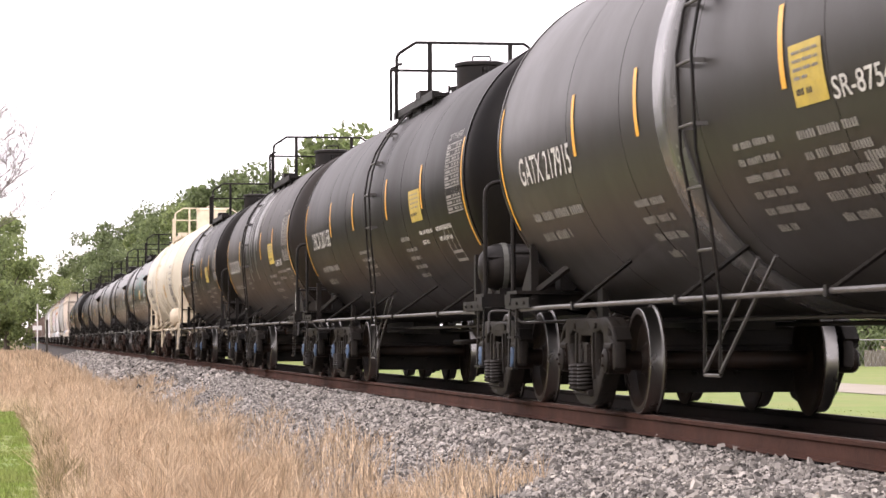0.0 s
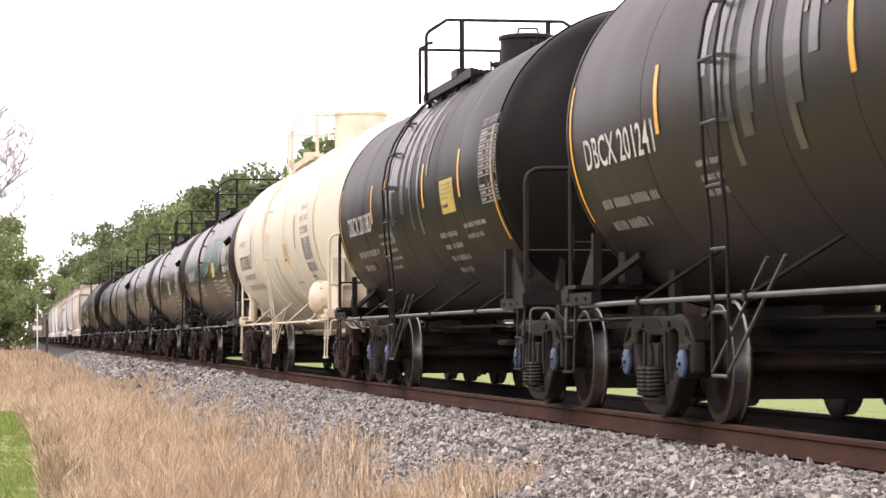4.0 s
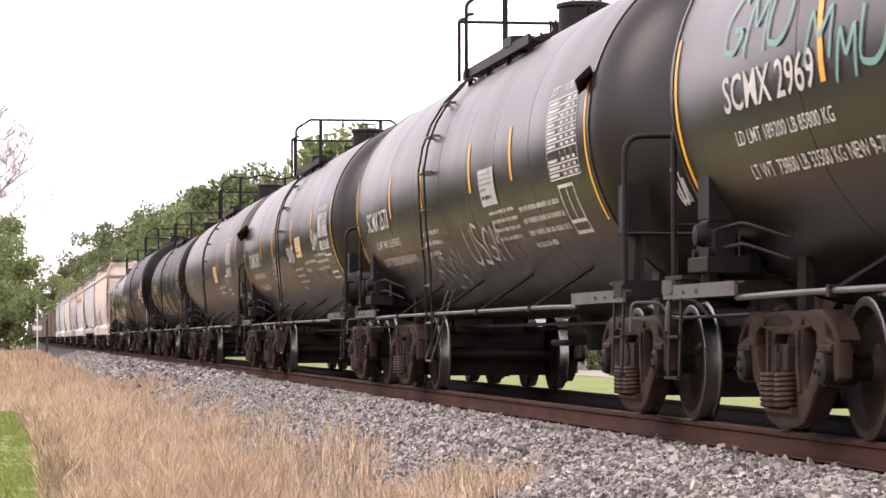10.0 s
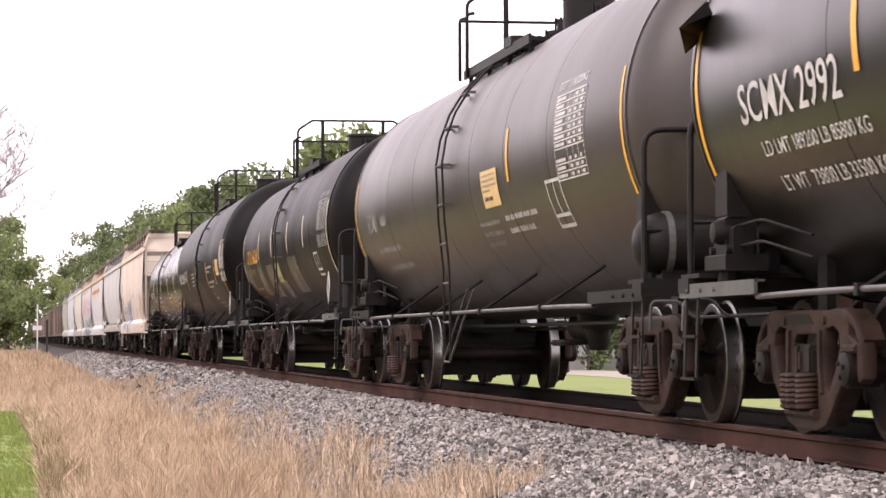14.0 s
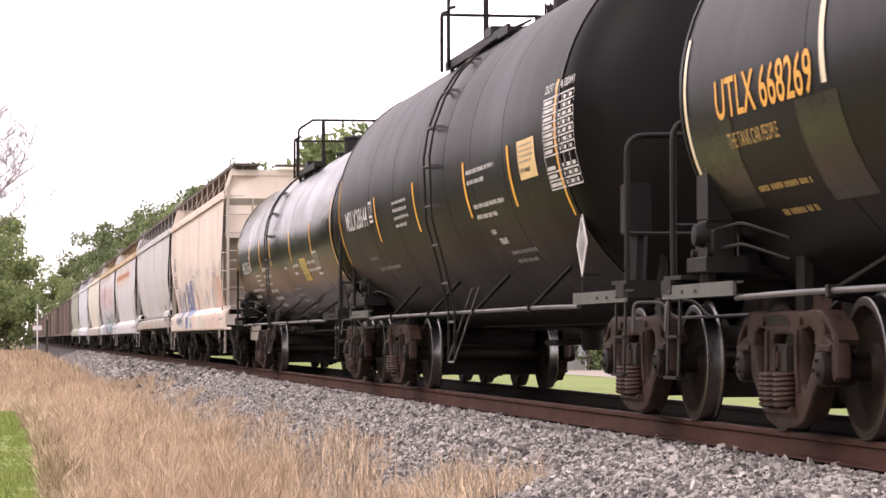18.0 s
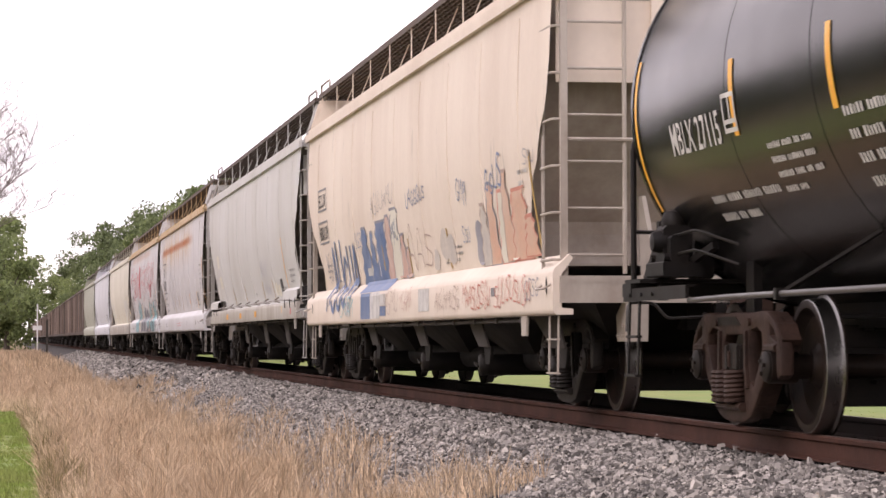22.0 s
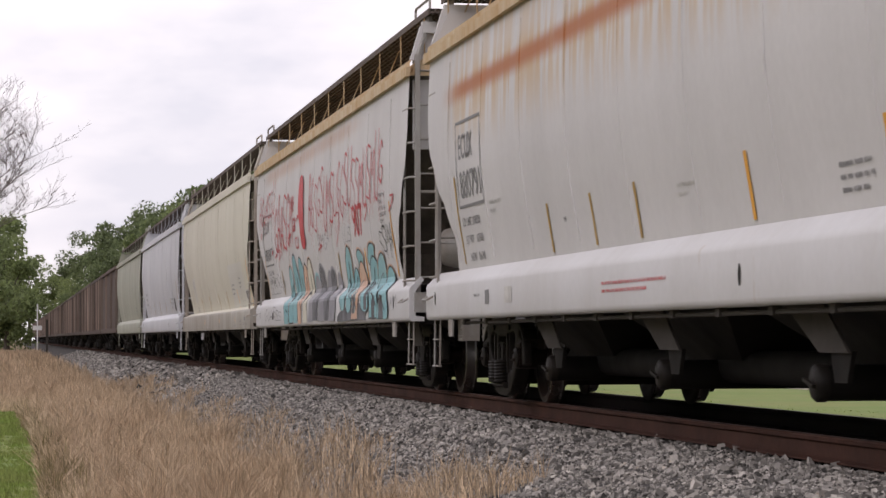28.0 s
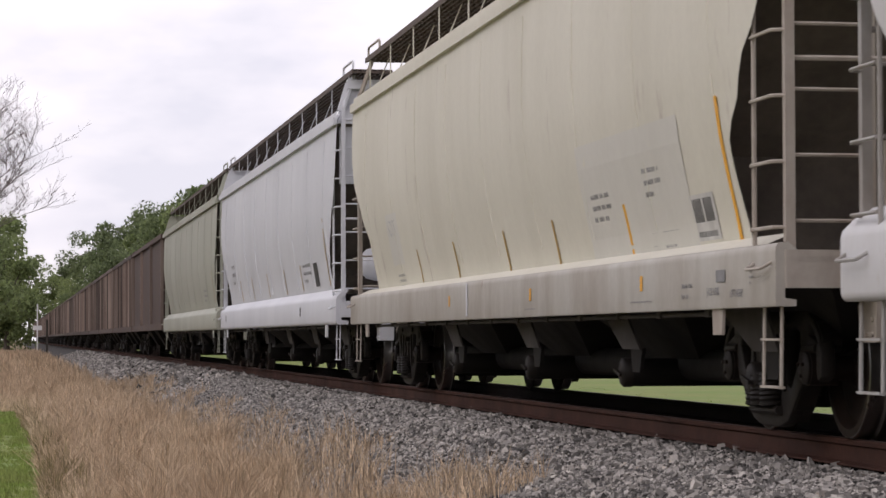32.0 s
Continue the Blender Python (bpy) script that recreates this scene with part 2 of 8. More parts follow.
# oily ballast; the train's shadow is also put into this near-black colour
OILY_SHADED = material("oily_shaded_ballast", (0.012, 0.0105, 0.0095), 0.9, second=(0.022, 0.019, 0.0165), fac=0.8, scale=5, fine=25, fine_amt=0.3, bump=0.8, bump_scale=18)
STONE = material("crushed_granite", (0.325, 0.302, 0.276), 0.9, second=(0.185, 0.175, 0.165), fac=0.9, scale=2.2, fine=40, fine_amt=0.25, island=0.85, third=(0.3162, 0.2547, 0.1845), third_pos=0.62)
DRY = material("dry_grass", (0.57, 0.44, 0.305), 0.8, second=(0.38, 0.265, 0.165), fac=0.95, scale=0.8, fine=6, fine_amt=0.2, island=0.55)
SEDGE = material("olive_grass", (0.16, 0.14, 0.055), 0.8, second=(0.24, 0.18, 0.085), fac=0.7, scale=0.6, fine=6, fine_amt=0.2, island=0.4)
TURF = material("green_grass", (0.19, 0.27, 0.055), 0.8, second=(0.25, 0.26, 0.09), fac=0.8, scale=0.7, fine=8, fine_amt=0.2, island=0.35)
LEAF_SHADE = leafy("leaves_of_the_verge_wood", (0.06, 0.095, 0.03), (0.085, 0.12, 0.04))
LEAF_A = leafy("leaves_dark", (0.145, 0.19, 0.085), (0.15, 0.185, 0.085))
LEAF_B = leafy("leaves_fresh", (0.205, 0.255, 0.10), (0.15, 0.20, 0.08))
BARK = material("bark", (0.09, 0.075, 0.06), 0.9, second=(0.05, 0.042, 0.035), fac=0.8, scale=4, fine=20, fine_amt=0.2, bump=0.4)
PALE_BARK = material("weathered_bare_wood", (0.19, 0.16, 0.145), 0.9, second=(0.12, 0.10, 0.09), fac=0.8, scale=3, fine=20, fine_amt=0.2)

GREEN_TANK.node_tree.nodes["Principled BSDF"].inputs["Specular IOR Level"].default_value = 0.42
GLOSS_TANK.node_tree.nodes["Principled BSDF"].inputs["Specular IOR Level"].default_value = 0.36
PAINTED_OUT.node_tree.nodes["Principled BSDF"].inputs["Specular IOR Level"].default_value = 0.2
BLACK_TANK.node_tree.nodes["Principled BSDF"].inputs["Specular IOR Level"].default_value = 0.09
for _m in (BROWN_TANK, GREY_TANK, BLACK_STEEL, GREASY, UNDER):     # dusty paint mirrors little
    _m.node_tree.nodes["Principled BSDF"].inputs["Specular IOR Level"].default_value = 0.18
for _m in (RUST_STEEL, RAIL_SIDE, RAIL_SHADED, WHEEL, OILY_SHADED, BALLAST):
    _m.node_tree.nodes["Principled BSDF"].inputs["Specular IOR Level"].default_value = 0.15
SPRAY_PINK = material("faded_pink_spray_paint", (0.56, 0.42, 0.36), 0.6, second=(0.48, 0.28, 0.23), fac=0.9, scale=4)
SPRAY_FAINT = material("washed_out_grey_paint", (0.55, 0.50, 0.44), 0.6, second=(0.42, 0.40, 0.38), fac=0.8, scale=3)
SPRAY_DULL = material("faint_blue_grey_paint", (0.44, 0.45, 0.50), 0.6, second=(0.50, 0.50, 0.52), fac=0.9, scale=3)
CHARCOAL = material("dark_grey_spray_paint", (0.085, 0.085, 0.095), 0.6, second=(0.22, 0.22, 0.24), fac=0.9, scale=4)
SPRAY_BROWN = material("brownish_pink_spray_paint", (0.42, 0.33, 0.28), 0.6, second=(0.34, 0.24, 0.2), fac=0.8, scale=3)
SPRAY_RED = material("faded_red_spray_paint", (0.50, 0.16, 0.12), 0.6, second=(0.58, 0.30, 0.22), fac=0.9, scale=3)
HOP_PATCH = material("repainted_grey_patch", (0.625, 0.61, 0.555), 0.55, second=(0.55, 0.535, 0.475), fac=0.7, scale=0.8, fine=14, fine_amt=0.04, stretch=(1, 1, 0.25))


def rusted(name, base, z_band, streak, strength=1.0):
    """Pale paint with a soft band of orange rust under the eave and yellowish runs below it."""
    m = material(name, base, 0.58, second=[c * .84 for c in base], fac=0.7, scale=0.8, fine=14, fine_amt=0.05, stretch=(1, 1, 0.25), bump=0.04, bump_scale=1.5)
    n, l = m.node_tree.nodes, m.node_tree.links
    b = n["Principled BSDF"]
    src = b.inputs["Base Color"].links[0].from_socket
    tc = n.new("ShaderNodeTexCoord"); sp = n.new("ShaderNodeSeparateXYZ"); l.new(tc.outputs["Object"], sp.inputs[0])

    def ramp(sock, a, b_, c, d):
        r = n.new("ShaderNodeMapRange"); r.interpolation_type = "SMOOTHSTEP"
        r.inputs[1].default_value, r.inputs[2].default_value, r.inputs[3].default_value, r.inputs[4].default_value = a, b_, c, d
        l.new(sock, r.inputs[0]); return r.outputs[0]

    def times(a, b_):
        k = n.new("ShaderNodeMath"); k.operation = "MULTIPLY"; l.new(a, k.inputs[0]); l.new(b_, k.inputs[1]); return k.outputs[0]

    def runs(sy, sz, lo, hi):
        mp = n.new("ShaderNodeMapping"); mp.inputs["Scale"].default_value = (0.2, sy, sz); l.new(tc.outputs["Object"], mp.inputs[0])
        z = n.new("ShaderNodeTexNoise"); z.inputs["Scale"].default_value = 1.0; z.inputs["Detail"].default_value = 5; l.new(mp.outputs[0], z.inputs["Vector"])
        return ramp(z.outputs["Fac"], lo, hi, 0, 1)

    along = times(ramp(sp.outputs[1], -6.2, -3.2, 0, 1), ramp(sp.outputs[1], 7.0, 8.6, 1, 0))
    z = sp.outputs[2]
    low = times(times(times(ramp(z, z_band - streak, z_band + .05, 0, 1), runs(7, .8, .38, .58)), along), ramp(z, z_band + .05, z_band + .3, 1, .5))
    band = times(times(times(ramp(z, z_band - .16, z_band, 0, 1), ramp(z, z_band + .03, z_band + .17, 1, 0)), runs(1.1, 1.5, .08, .34)), along)
    for fac, col, amount in ((low, (0.52, 0.33, 0.12), .75), (band, (0.40, 0.13, 0.035), .95)):
        x = n.new("ShaderNodeMix"); x.data_type = "RGBA"
        s = n.new("ShaderNodeMath"); s.operation = "MULTIPLY"; l.new(fac, s.inputs[0]); s.inputs[1].default_value = amount * strength
        l.new(s.outputs[0], x.inputs[0]); l.new(src, x.inputs[6]); x.inputs[7].default_value = (*col, 1); src = x.outputs[2]
    l.new(src, b.inputs["Base Color"])
    return m


HOP_RUSTED = rusted("pale_grey_paint_with_rust_runs", (0.61, 0.60, 0.60), 3.18, .75)
HOP_TINGED = rusted("pale_grey_paint_with_faint_rust", (0.61, 0.60, 0.60), 3.5, .3, .3)

# ---- building blocks ----
class Geo:
    """Collects vertices and faces of one mesh."""

    def __init__(self):
        self.v, self.f, self.k = [], [], []

    def add(self, verts, faces, k=0):
        o = len(self.v)
        self.v += [tuple(p) for p in verts]
        self.f += [tuple(i + o for i in q) for q in faces]
        self.k += [k] * len(faces)
        return self

    def box(self, x0, x1, y0, y1, z0, z1, k=0, bevel=0.0):
        if bevel:
            b = bevel
            prof = [(x0 + b, z0), (x1 - b, z0), (x1, z0 + b), (x1, z1 - b), (x1 - b, z1), (x0 + b, z1), (x0, z1 - b), (x0, z0 + b)]
            return self.extrude([(x, z) for x, z in prof], y0, y1, k)
        p = [(x, y, z) for x in (x0, x1) for y in (y0, y1) for z in (z0, z1)]
        return self.add(p, [(0, 1, 3, 2), (4, 6, 7, 5), (0, 4, 5, 1), (2, 3, 7, 6), (0, 2, 6, 4), (1, 5, 7, 3)], k)

    def obox(self, c, size, m, k=0):
        h = [s / 2 for s in size]
        p = [Vector(c) + m @ Vector((sx * h[0], sy * h[1], sz * h[2])) for sx in (-1, 1) for sy in (-1, 1) for sz in (-1, 1)]
        return self.add(p, [(0, 1, 3, 2), (4, 6, 7, 5), (0, 4, 5, 1), (2, 3, 7, 6), (0, 2, 6, 4), (1, 5, 7, 3)], k)

    def bar(self, a, b, w, h, k=0):
        """A flat bar from a to b."""
        a, b = Vector(a), Vector(b)
        d = b - a
        q = d.to_track_quat("Y", "Z").to_matrix()
        return self.obox((a + b) / 2, (w, d.length, h), q, k)

    def extrude(self, prof, y0, y1, k=0):
        """Prism of an (x, z) outline along y."""
        n = len(prof)
        p = [(x, y0, z) for x, z in prof] + [(x, y1, z) for x, z in prof]
        f = [(i, (i + 1) % n, (i + 1) % n + n, i + n) for i in range(n)]
        return self.add(p, f + [tuple(range(n - 1, -1, -1)), tuple(range(n, 2 * n))], k)

    def plate(self, prof, x0, x1, k=0):
        """Prism of a (y, z) outline along x."""
        n = len(prof)
        p = [(x0, y, z) for y, z in prof] + [(x1, y, z) for y, z in prof]
        f = [(i, (i + 1) % n, (i + 1) % n + n, i + n) for i in range(n)]
        return self.add(p, f + [tuple(range(n - 1, -1, -1)), tuple(range(n, 2 * n))], k)

    def tube(self, pts, r, n=8, k=0, taper=None):
        pts = [Vector(p) for p in pts]
        rows = []
        ref = None
        for i, p in enumerate(pts):
            d = (pts[min(i + 1, len(pts) - 1)] - pts[max(i - 1, 0)]).normalized()
            if ref is None:
                ref = d.cross(Vector((0.31, 0.17, 0.93)))
                if ref.length < 1e-3:
                    ref = d.cross(Vector((1, 0, 0)))
            ref = (ref - d * ref.dot(d)).normalized()
            o = d.cross(ref)
            rr = r if taper is None else r + (taper - r) * i / (len(pts) - 1)
            rows.append([p + (ref * math.cos(2 * math.pi * j / n) + o * math.sin(2 * math.pi * j / n)) * rr for j in range(n)])
        v = [q for row in rows for q in row]
        f = [(i * n + j, i * n + (j + 1) % n, (i + 1) * n + (j + 1) % n, (i + 1) * n + j) for i in range(len(pts) - 1) for j in range(n)]
        f += [tuple(range(n - 1, -1, -1)), tuple(range((len(pts) - 1) * n, len(pts) * n))]
        return self.add(v, f, k)

    def lathe(self, prof, n=48, axis="y", c=(0, 0, 0), k=0, ks=None):
        """Turns (s, r) about an axis through c; ks: a material for each row."""
        v = []
        for s, r in prof:
            for j in range(n):
                a = 2 * math.pi * j / n
                u, w = r * math.cos(a), r * math.sin(a)
                v.append({"y": (c[0] + u, c[1] + s, c[2] + w), "x": (c[0] + s, c[1] + u, c[2] + w), "z": (c[0] + u, c[1] + w, c[2] + s)}[axis])
        o = len(self.v)
        self.v += v
        for i in range(len(prof) - 1):
            for j in range(n):
                self.f.append((o + i * n + j, o + i * n + (j + 1) % n, o + (i + 1) * n + (j + 1) % n, o + (i + 1) * n + j))
                self.k.append(ks[i] if ks else k)
        for row, flip in ((0, True), (len(prof) - 1, False)):
            if prof[row][1] > 1e-4:
                ring = [o + row * n + j for j in range(n)]
                self.f.append(tuple(ring[::-1] if flip else ring))
                self.k.append(ks[min(row, len(ks) - 1)] if ks else k)
        return self

    def cyl(self, a, b, r, n=12, k=0):
        return self.tube([a, b], r, n, k)


def mesh_of(name, g, mats, smooth=None):
    me = bpy.data.meshes.new(name)
    me.from_pydata(g.v, [], g.f)
    for m in mats if isinstance(mats, (list, tuple)) else [mats]:
        me.materials.append(m)
    if any(g.k):
        me.polygons.foreach_set("material_index", g.k)
    bm = bmesh.new()
    bm.from_mesh(me)
    bmesh.ops.recalc_face_normals(bm, faces=bm.faces)
    if smooth:
        for e in bm.edges:
            e.smooth = len(e.link_faces) == 2 and e.calc_face_angle(0) < radians(smooth)
        for q in bm.faces:
            q.smooth = True
    bm.to_mesh(me)
    bm.free()
    return me


def part(name, g, mats, parent, label="", smooth=None):
    """Links a mesh as one part under its thing."""
    ob = new(name, g if isinstance(g, bpy.types.Mesh) else mesh_of(name, g, mats, smooth))
    ob.parent = parent
    if label:
        ob["label"] = label
    return ob


def thing(name, label, category, m=None, group="", kind=""):
    ob = new(name)
    ob.empty_display_size = 0.3
    if m is not None:
        ob.matrix_basis = m
    return tagged(ob, label, category, group, kind)


def bend(pts, r, n=4):
    """Rounds the corners of a polyline."""
    pts = [Vector(p) for p in pts]
    out = [pts[0]]
    for a, b, c in zip(pts, pts[1:], pts[2:]):
        u, w = (a - b), (c - b)
        q = min(r, u.length / 2.1, w.length / 2.1)
        p0, p1 = b + u.normalized() * q, b + w.normalized() * q
        for i in range(n + 1):
            t = i / n
            out.append((1 - t) ** 2 * p0 + 2 * t * (1 - t) * b + t * t * p1)
    return out + [pts[-1]]


# ---- writing and decals laid on curved sides ----
_letters = {}


def glyphs(text):
    """Flat letters of the built-in font: points (u, v) and faces, one unit high."""
    if text not in _letters:
        cu = bpy.data.curves.new("letters", "FONT")
        cu.body, cu.size, cu.resolution_u, cu.offset = text, 1.38, 3, 0.012
        ob = bpy.data.objects.new("letters", cu)
        me = bpy.data.meshes.new_from_object(ob)
        _letters[text] = ([(v.co.x, v.co.y) for v in me.vertices], [tuple(p.vertices) for p in me.polygons])
        bpy.data.objects.remove(ob); bpy.data.meshes.remove(me); bpy.data.curves.remove(cu)
    return _letters[text]


def tank_side(R, zc):
    """Place on the near side of a tank: y along the car, z the height of the point."""
    def at(y, z, off=0.006):
        a = math.asin(max(-1, min(1, (z - zc) / R)))
        return (-(R + off) * math.cos(a), y, zc + (R + off) * math.sin(a))
    return at


def letters(at, text, y, z, width, h, bold=0.0):
    """Writing that starts at y (its left end) and spans width; left to right is towards -y."""
    p, f = glyphs(text)
    w = max(u for u, _ in p) or 1
    g = Geo()
    g.add([at(y - u / w * width, z + v * h) for u, v in p], f)
    return g


def write(car, at, text, y, z, w, h, m, name="reporting_mark"):
    """Stencilled writing: a part for each large letter, small print as one part a word."""
    full = max(u for u, _ in glyphs(text)[0])
    start = 0
    for word in list(text.replace(" ", "")) if h > .15 else text.split():
        k = text.index(word, start)
        u1 = max(u for u, _ in glyphs(text[:k + len(word)])[0])
        u0 = u1 - max(u for u, _ in glyphs(word)[0])
        ob = part(name, letters(at, word, y - u0 / full * w, z, (u1 - u0) / full * w, h), m, car, "stencilled lettering")
        if h <= .15:
            ob["kind"] = "stuff"
        start = k + len(word)


def patch(at, y, z, w, h, n=4, g=None, off=0.006, k=0, skew=0.0):
    g = g or Geo()
    v = [at(y - w * j + skew * i / n, z + h * i / n, off) for i in range(n + 1) for j in (0, 1)]
    return g.add(v, [(2 * i, 2 * i + 1, 2 * i + 3, 2 * i + 2) for i in range(n)], k)


def bars(at, y, z, w, h, rows, rng, off=0.006):
    """Unreadable small print: rows of plain bars, from z downwards."""
    g = Geo()
    pitch = h / rows
    for i in range(rows):
        u, end = 0.0, w * (1.0 if i < rows - 1 else rng.uniform(0.4, 0.9))
        while u < end - 0.03:
            for _ in range(rng.randrange(3, 9)):
                b = pitch * rng.uniform(0.22, 0.36)
                if u + b > end:
                    break
                patch(at, y - u, z - pitch * i - pitch * 0.62, b, pitch * rng.uniform(0.36, 0.44), 1, g, off)
                u += b + pitch * 0.17
            u += pitch * 0.45
    return g


def ruled_table(at, y, z, w, h, rng, off=0.007):
    """A ruled table of test dates: heavy lines, a wide first column with print, small entries in the others."""
    g = Geo()
    rows = 11
    p = h / rows
    cols = (0, .44, .62, .80, 1.0)
    for i in range(rows + 1):
        if i != 3:
            patch(at, y, z + p * i - .006, w, .013, 1, g, off)
    for q in cols:
        patch(at, y - w * q + .006, z, .013, h, 6, g, off)
    for i in range(rows):
        if i == 3:
            continue
        patch(at, y - w * .03, z + p * i + p * .28, w * rng.uniform(.24, .37), p * .44, 1, g, off)
        for q in cols[1:4]:
            if i < rows - 2 or q > .5:
                patch(at, y - w * (q + .045), z + p * i + p * .26, w * rng.uniform(.07, .11), p * .46, 1, g, off)
    return g


def frame_box(at, y, z, w, h, e=0.03):
    g = Geo()
    for a, b, c, d in ((0, 0, w, e), (0, h - e, w, e), (0, 0, e, h), (w - e, 0, e, h), (w * 0.5 - e / 2, h * 0.25, e, h * 0.75), (0, h * 0.22, w, e)):
        patch(at, y - a, z + b, c, d, 3 if d > 0.2 else 1, g, 0.007)
    return g


def stroke(at, pts, width, g=None, off=0.008):
    """A brush stroke along (y, z) points, laid on a side."""
    g = g or Geo()
    v = []
    for i, (y, z) in enumerate(pts):
        y0, z0 = pts[max(i - 1, 0)]; y1, z1 = pts[min(i + 1, len(pts) - 1)]
        d = math.hypot(y1 - y0, z1 - z0) or 1
        ny, nz = -(z1 - z0) / d * width / 2, (y1 - y0) / d * width / 2
        v += [at(y + ny, z + nz, off), at(y - ny, z - nz, off)]
    return g.add(v, [(2 * i, 2 * i + 1, 2 * i + 3, 2 * i + 2) for i in range(len(pts) - 1)])


def scrawl(at, y, z, w, h, n, rng, width, slant=0.15, off=0.008):
    """Illegible hand-drawn tag: n looping letter-like strokes in a field w by h, one mesh each."""
    made = []
    for i in range(n):
        c = y - w * (i + 0.5) / n
        lw = w / n * rng.uniform(0.7, 1.15)
        hh = h * rng.uniform(0.65, 1.0)
        base = z + (h - hh) * rng.uniform(0, 1)
        kind = rng.randrange(5)
        if kind == 0:
            key = [(-.5, 0), (-.4, 1), (0, .35), (.4, 1), (.5, 0)]
        elif kind == 1:
            key = [(.4, .9), (-.3, 1), (-.45, .65), (.4, .4), (.3, .02), (-.5, .1)]
        elif kind == 2:
            key = [(-.45, 1), (-.4, .1), (.1, 0), (.4, .2), (.45, 1)]
        elif kind == 3:
            key = [(-.5, 0), (-.05, 1), (.1, .95), (.45, 0), (.2, .4), (-.3, .4)]
        else:
            key = [(.3, .8), (0, 1), (-.4, .6), (-.3, .1), (.2, 0), (.45, .35), (.05, .4)]
        pts = []
        for a, b in zip(key, key[1:]):
            for s in range(5):
                t = s / 5
                pts.append((a[0] + (b[0] - a[0]) * t, a[1] + (b[1] - a[1]) * t))
        pts.append(key[-1])
        for _ in range(2):
            pts = [pts[0]] + [((p[0] + q[0] * 2 + r[0]) / 4, (p[1] + q[1] * 2 + r[1]) / 4) for p, q, r in zip(pts, pts[1:], pts[2:])] + [pts[-1]]
        g = stroke(at, [(c - (u + slant * (v - .5)) * lw, base + v * hh) for u, v in pts], width * rng.uniform(0.8, 1.15), None, off + 0.0007 * i)
        made.append(g)
    return made


CREASES = (1.20, 1.24, 1.265, 1.345, 1.41, 1.6, 1.95, 2.35, 2.75)     # heights at which the sides of the flared cars bend


def shape(at, rows, off=0.006, g=None):
    """A filled flat figure from (z, y of one edge, y of the other) rows, laid on a side."""
    g = g or Geo()
    fine = []
    for (za, a, b), (zb, c, d) in zip(rows, rows[1:]):
        n = max(1, int((zb - za) / .07))
        ts = sorted({i / n for i in range(n)} | {(q - za) / (zb - za) for q in CREASES if za < q < zb})
        fine += [(za + (zb - za) * t, a + (c - a) * t, b + (d - b) * t) for t in ts]
    fine.append(rows[-1])
    v = [at(y, z, off) for z, a, b in fine for y in (a, b)]
    return g.add(v, [(2 * i, 2 * i + 1, 2 * i + 3, 2 * i + 2) for i in range(len(fine) - 1)])


def spike(y, z, w, h, lean=0.2, grow=0.0):
    """Rows of a jagged letter-like figure that leans and narrows upward, with a blunt top."""
    rows = []
    narrow = .42 + .25 * math.sin(5.3 * y)
    for i, t in enumerate((0, .16, .3, .44, .58, .7, .82, .93, 1)):
        cut = .13 * w * math.sin(2.9 * i + 4.1 * y)
        a = y - lean * t - w * .10 * t + cut * .6 + grow
        b = y - w * (1 - narrow * t) - lean * t + .11 * w * math.sin(2.2 * i + 2.7 * y) - grow
        rows.append((z - grow * .4 + (h + grow * 1.4) * t, max(a, b + .06 * w), b))
    return rows


def pill(y, z, w, h, lean=0.0, grow=0.0):
    """Rows of a tall fat letter with a round head and a rounder foot."""
    a, b = z - grow * .6, z + h * (1 + .07 * math.sin(7 * y)) + grow * .6
    hw = w / 2 + grow
    out = []
    for i in range(25):
        t = (1 - math.cos(math.pi * i / 24)) / 2
        zz = a + (b - a) * t
        head, foot = min(.42 * (b - a), hw * .7), min(.16 * (b - a), hw * .5)
        k = 1.0
        if b - zz < head:
            k = math.sqrt(max(0, 1 - (1 - (b - zz) / head) ** 2))
        if zz - a < foot:
            k = min(k, math.sqrt(max(0, 1 - (1 - (zz - a) / foot) ** 2)))
        k = max(k, .04) * (.86 + .09 * math.cos(6 * t + y) + .05 * math.cos(12 * t + 3.1 * y))
        mid = y - w / 2 - lean * t + .09 * w * math.sin(5.5 * t + 2.3 * y)
        out.append((zz, mid + hw * k, mid - hw * k))
    return out


def squiggle(at, y, z, w, h, n, rng, width, off=0.009):
    """A hurried illegible tag: n overlapping jagged strokes, one mesh each."""
    made = []
    for i in range(n):
        c = y - w * (i + .5) / n
        cw = w / n * 1.25
        drift = h * .12 * math.sin(i * 1.7)
        up = rng.random() < .5
        pts = []
        for k in range(rng.randrange(4, 7)):
            v = rng.uniform(.7, 1) if (k % 2 == 0) == up else rng.uniform(0, .3)
            pts.append((c + cw * rng.uniform(-.5, .5) - .12 * h * v, z + drift + h * v))
        q = [pts[0]]
        for a, b in zip(pts, pts[1:]):
            q += [(a[0] * .85 + b[0] * .15, a[1] * .85 + b[1] * .15), ((a[0] + b[0]) / 2, (a[1] + b[1]) / 2), (a[0] * .15 + b[0] * .85, a[1] * .15 + b[1] * .85)]
        made.append(stroke(at, q + [pts[-1]], width * rng.uniform(.75, 1.2), None, off + .0004 * i))
    return made


# ---- trucks, shared by all cars ----
WHEEL_R = 0.457


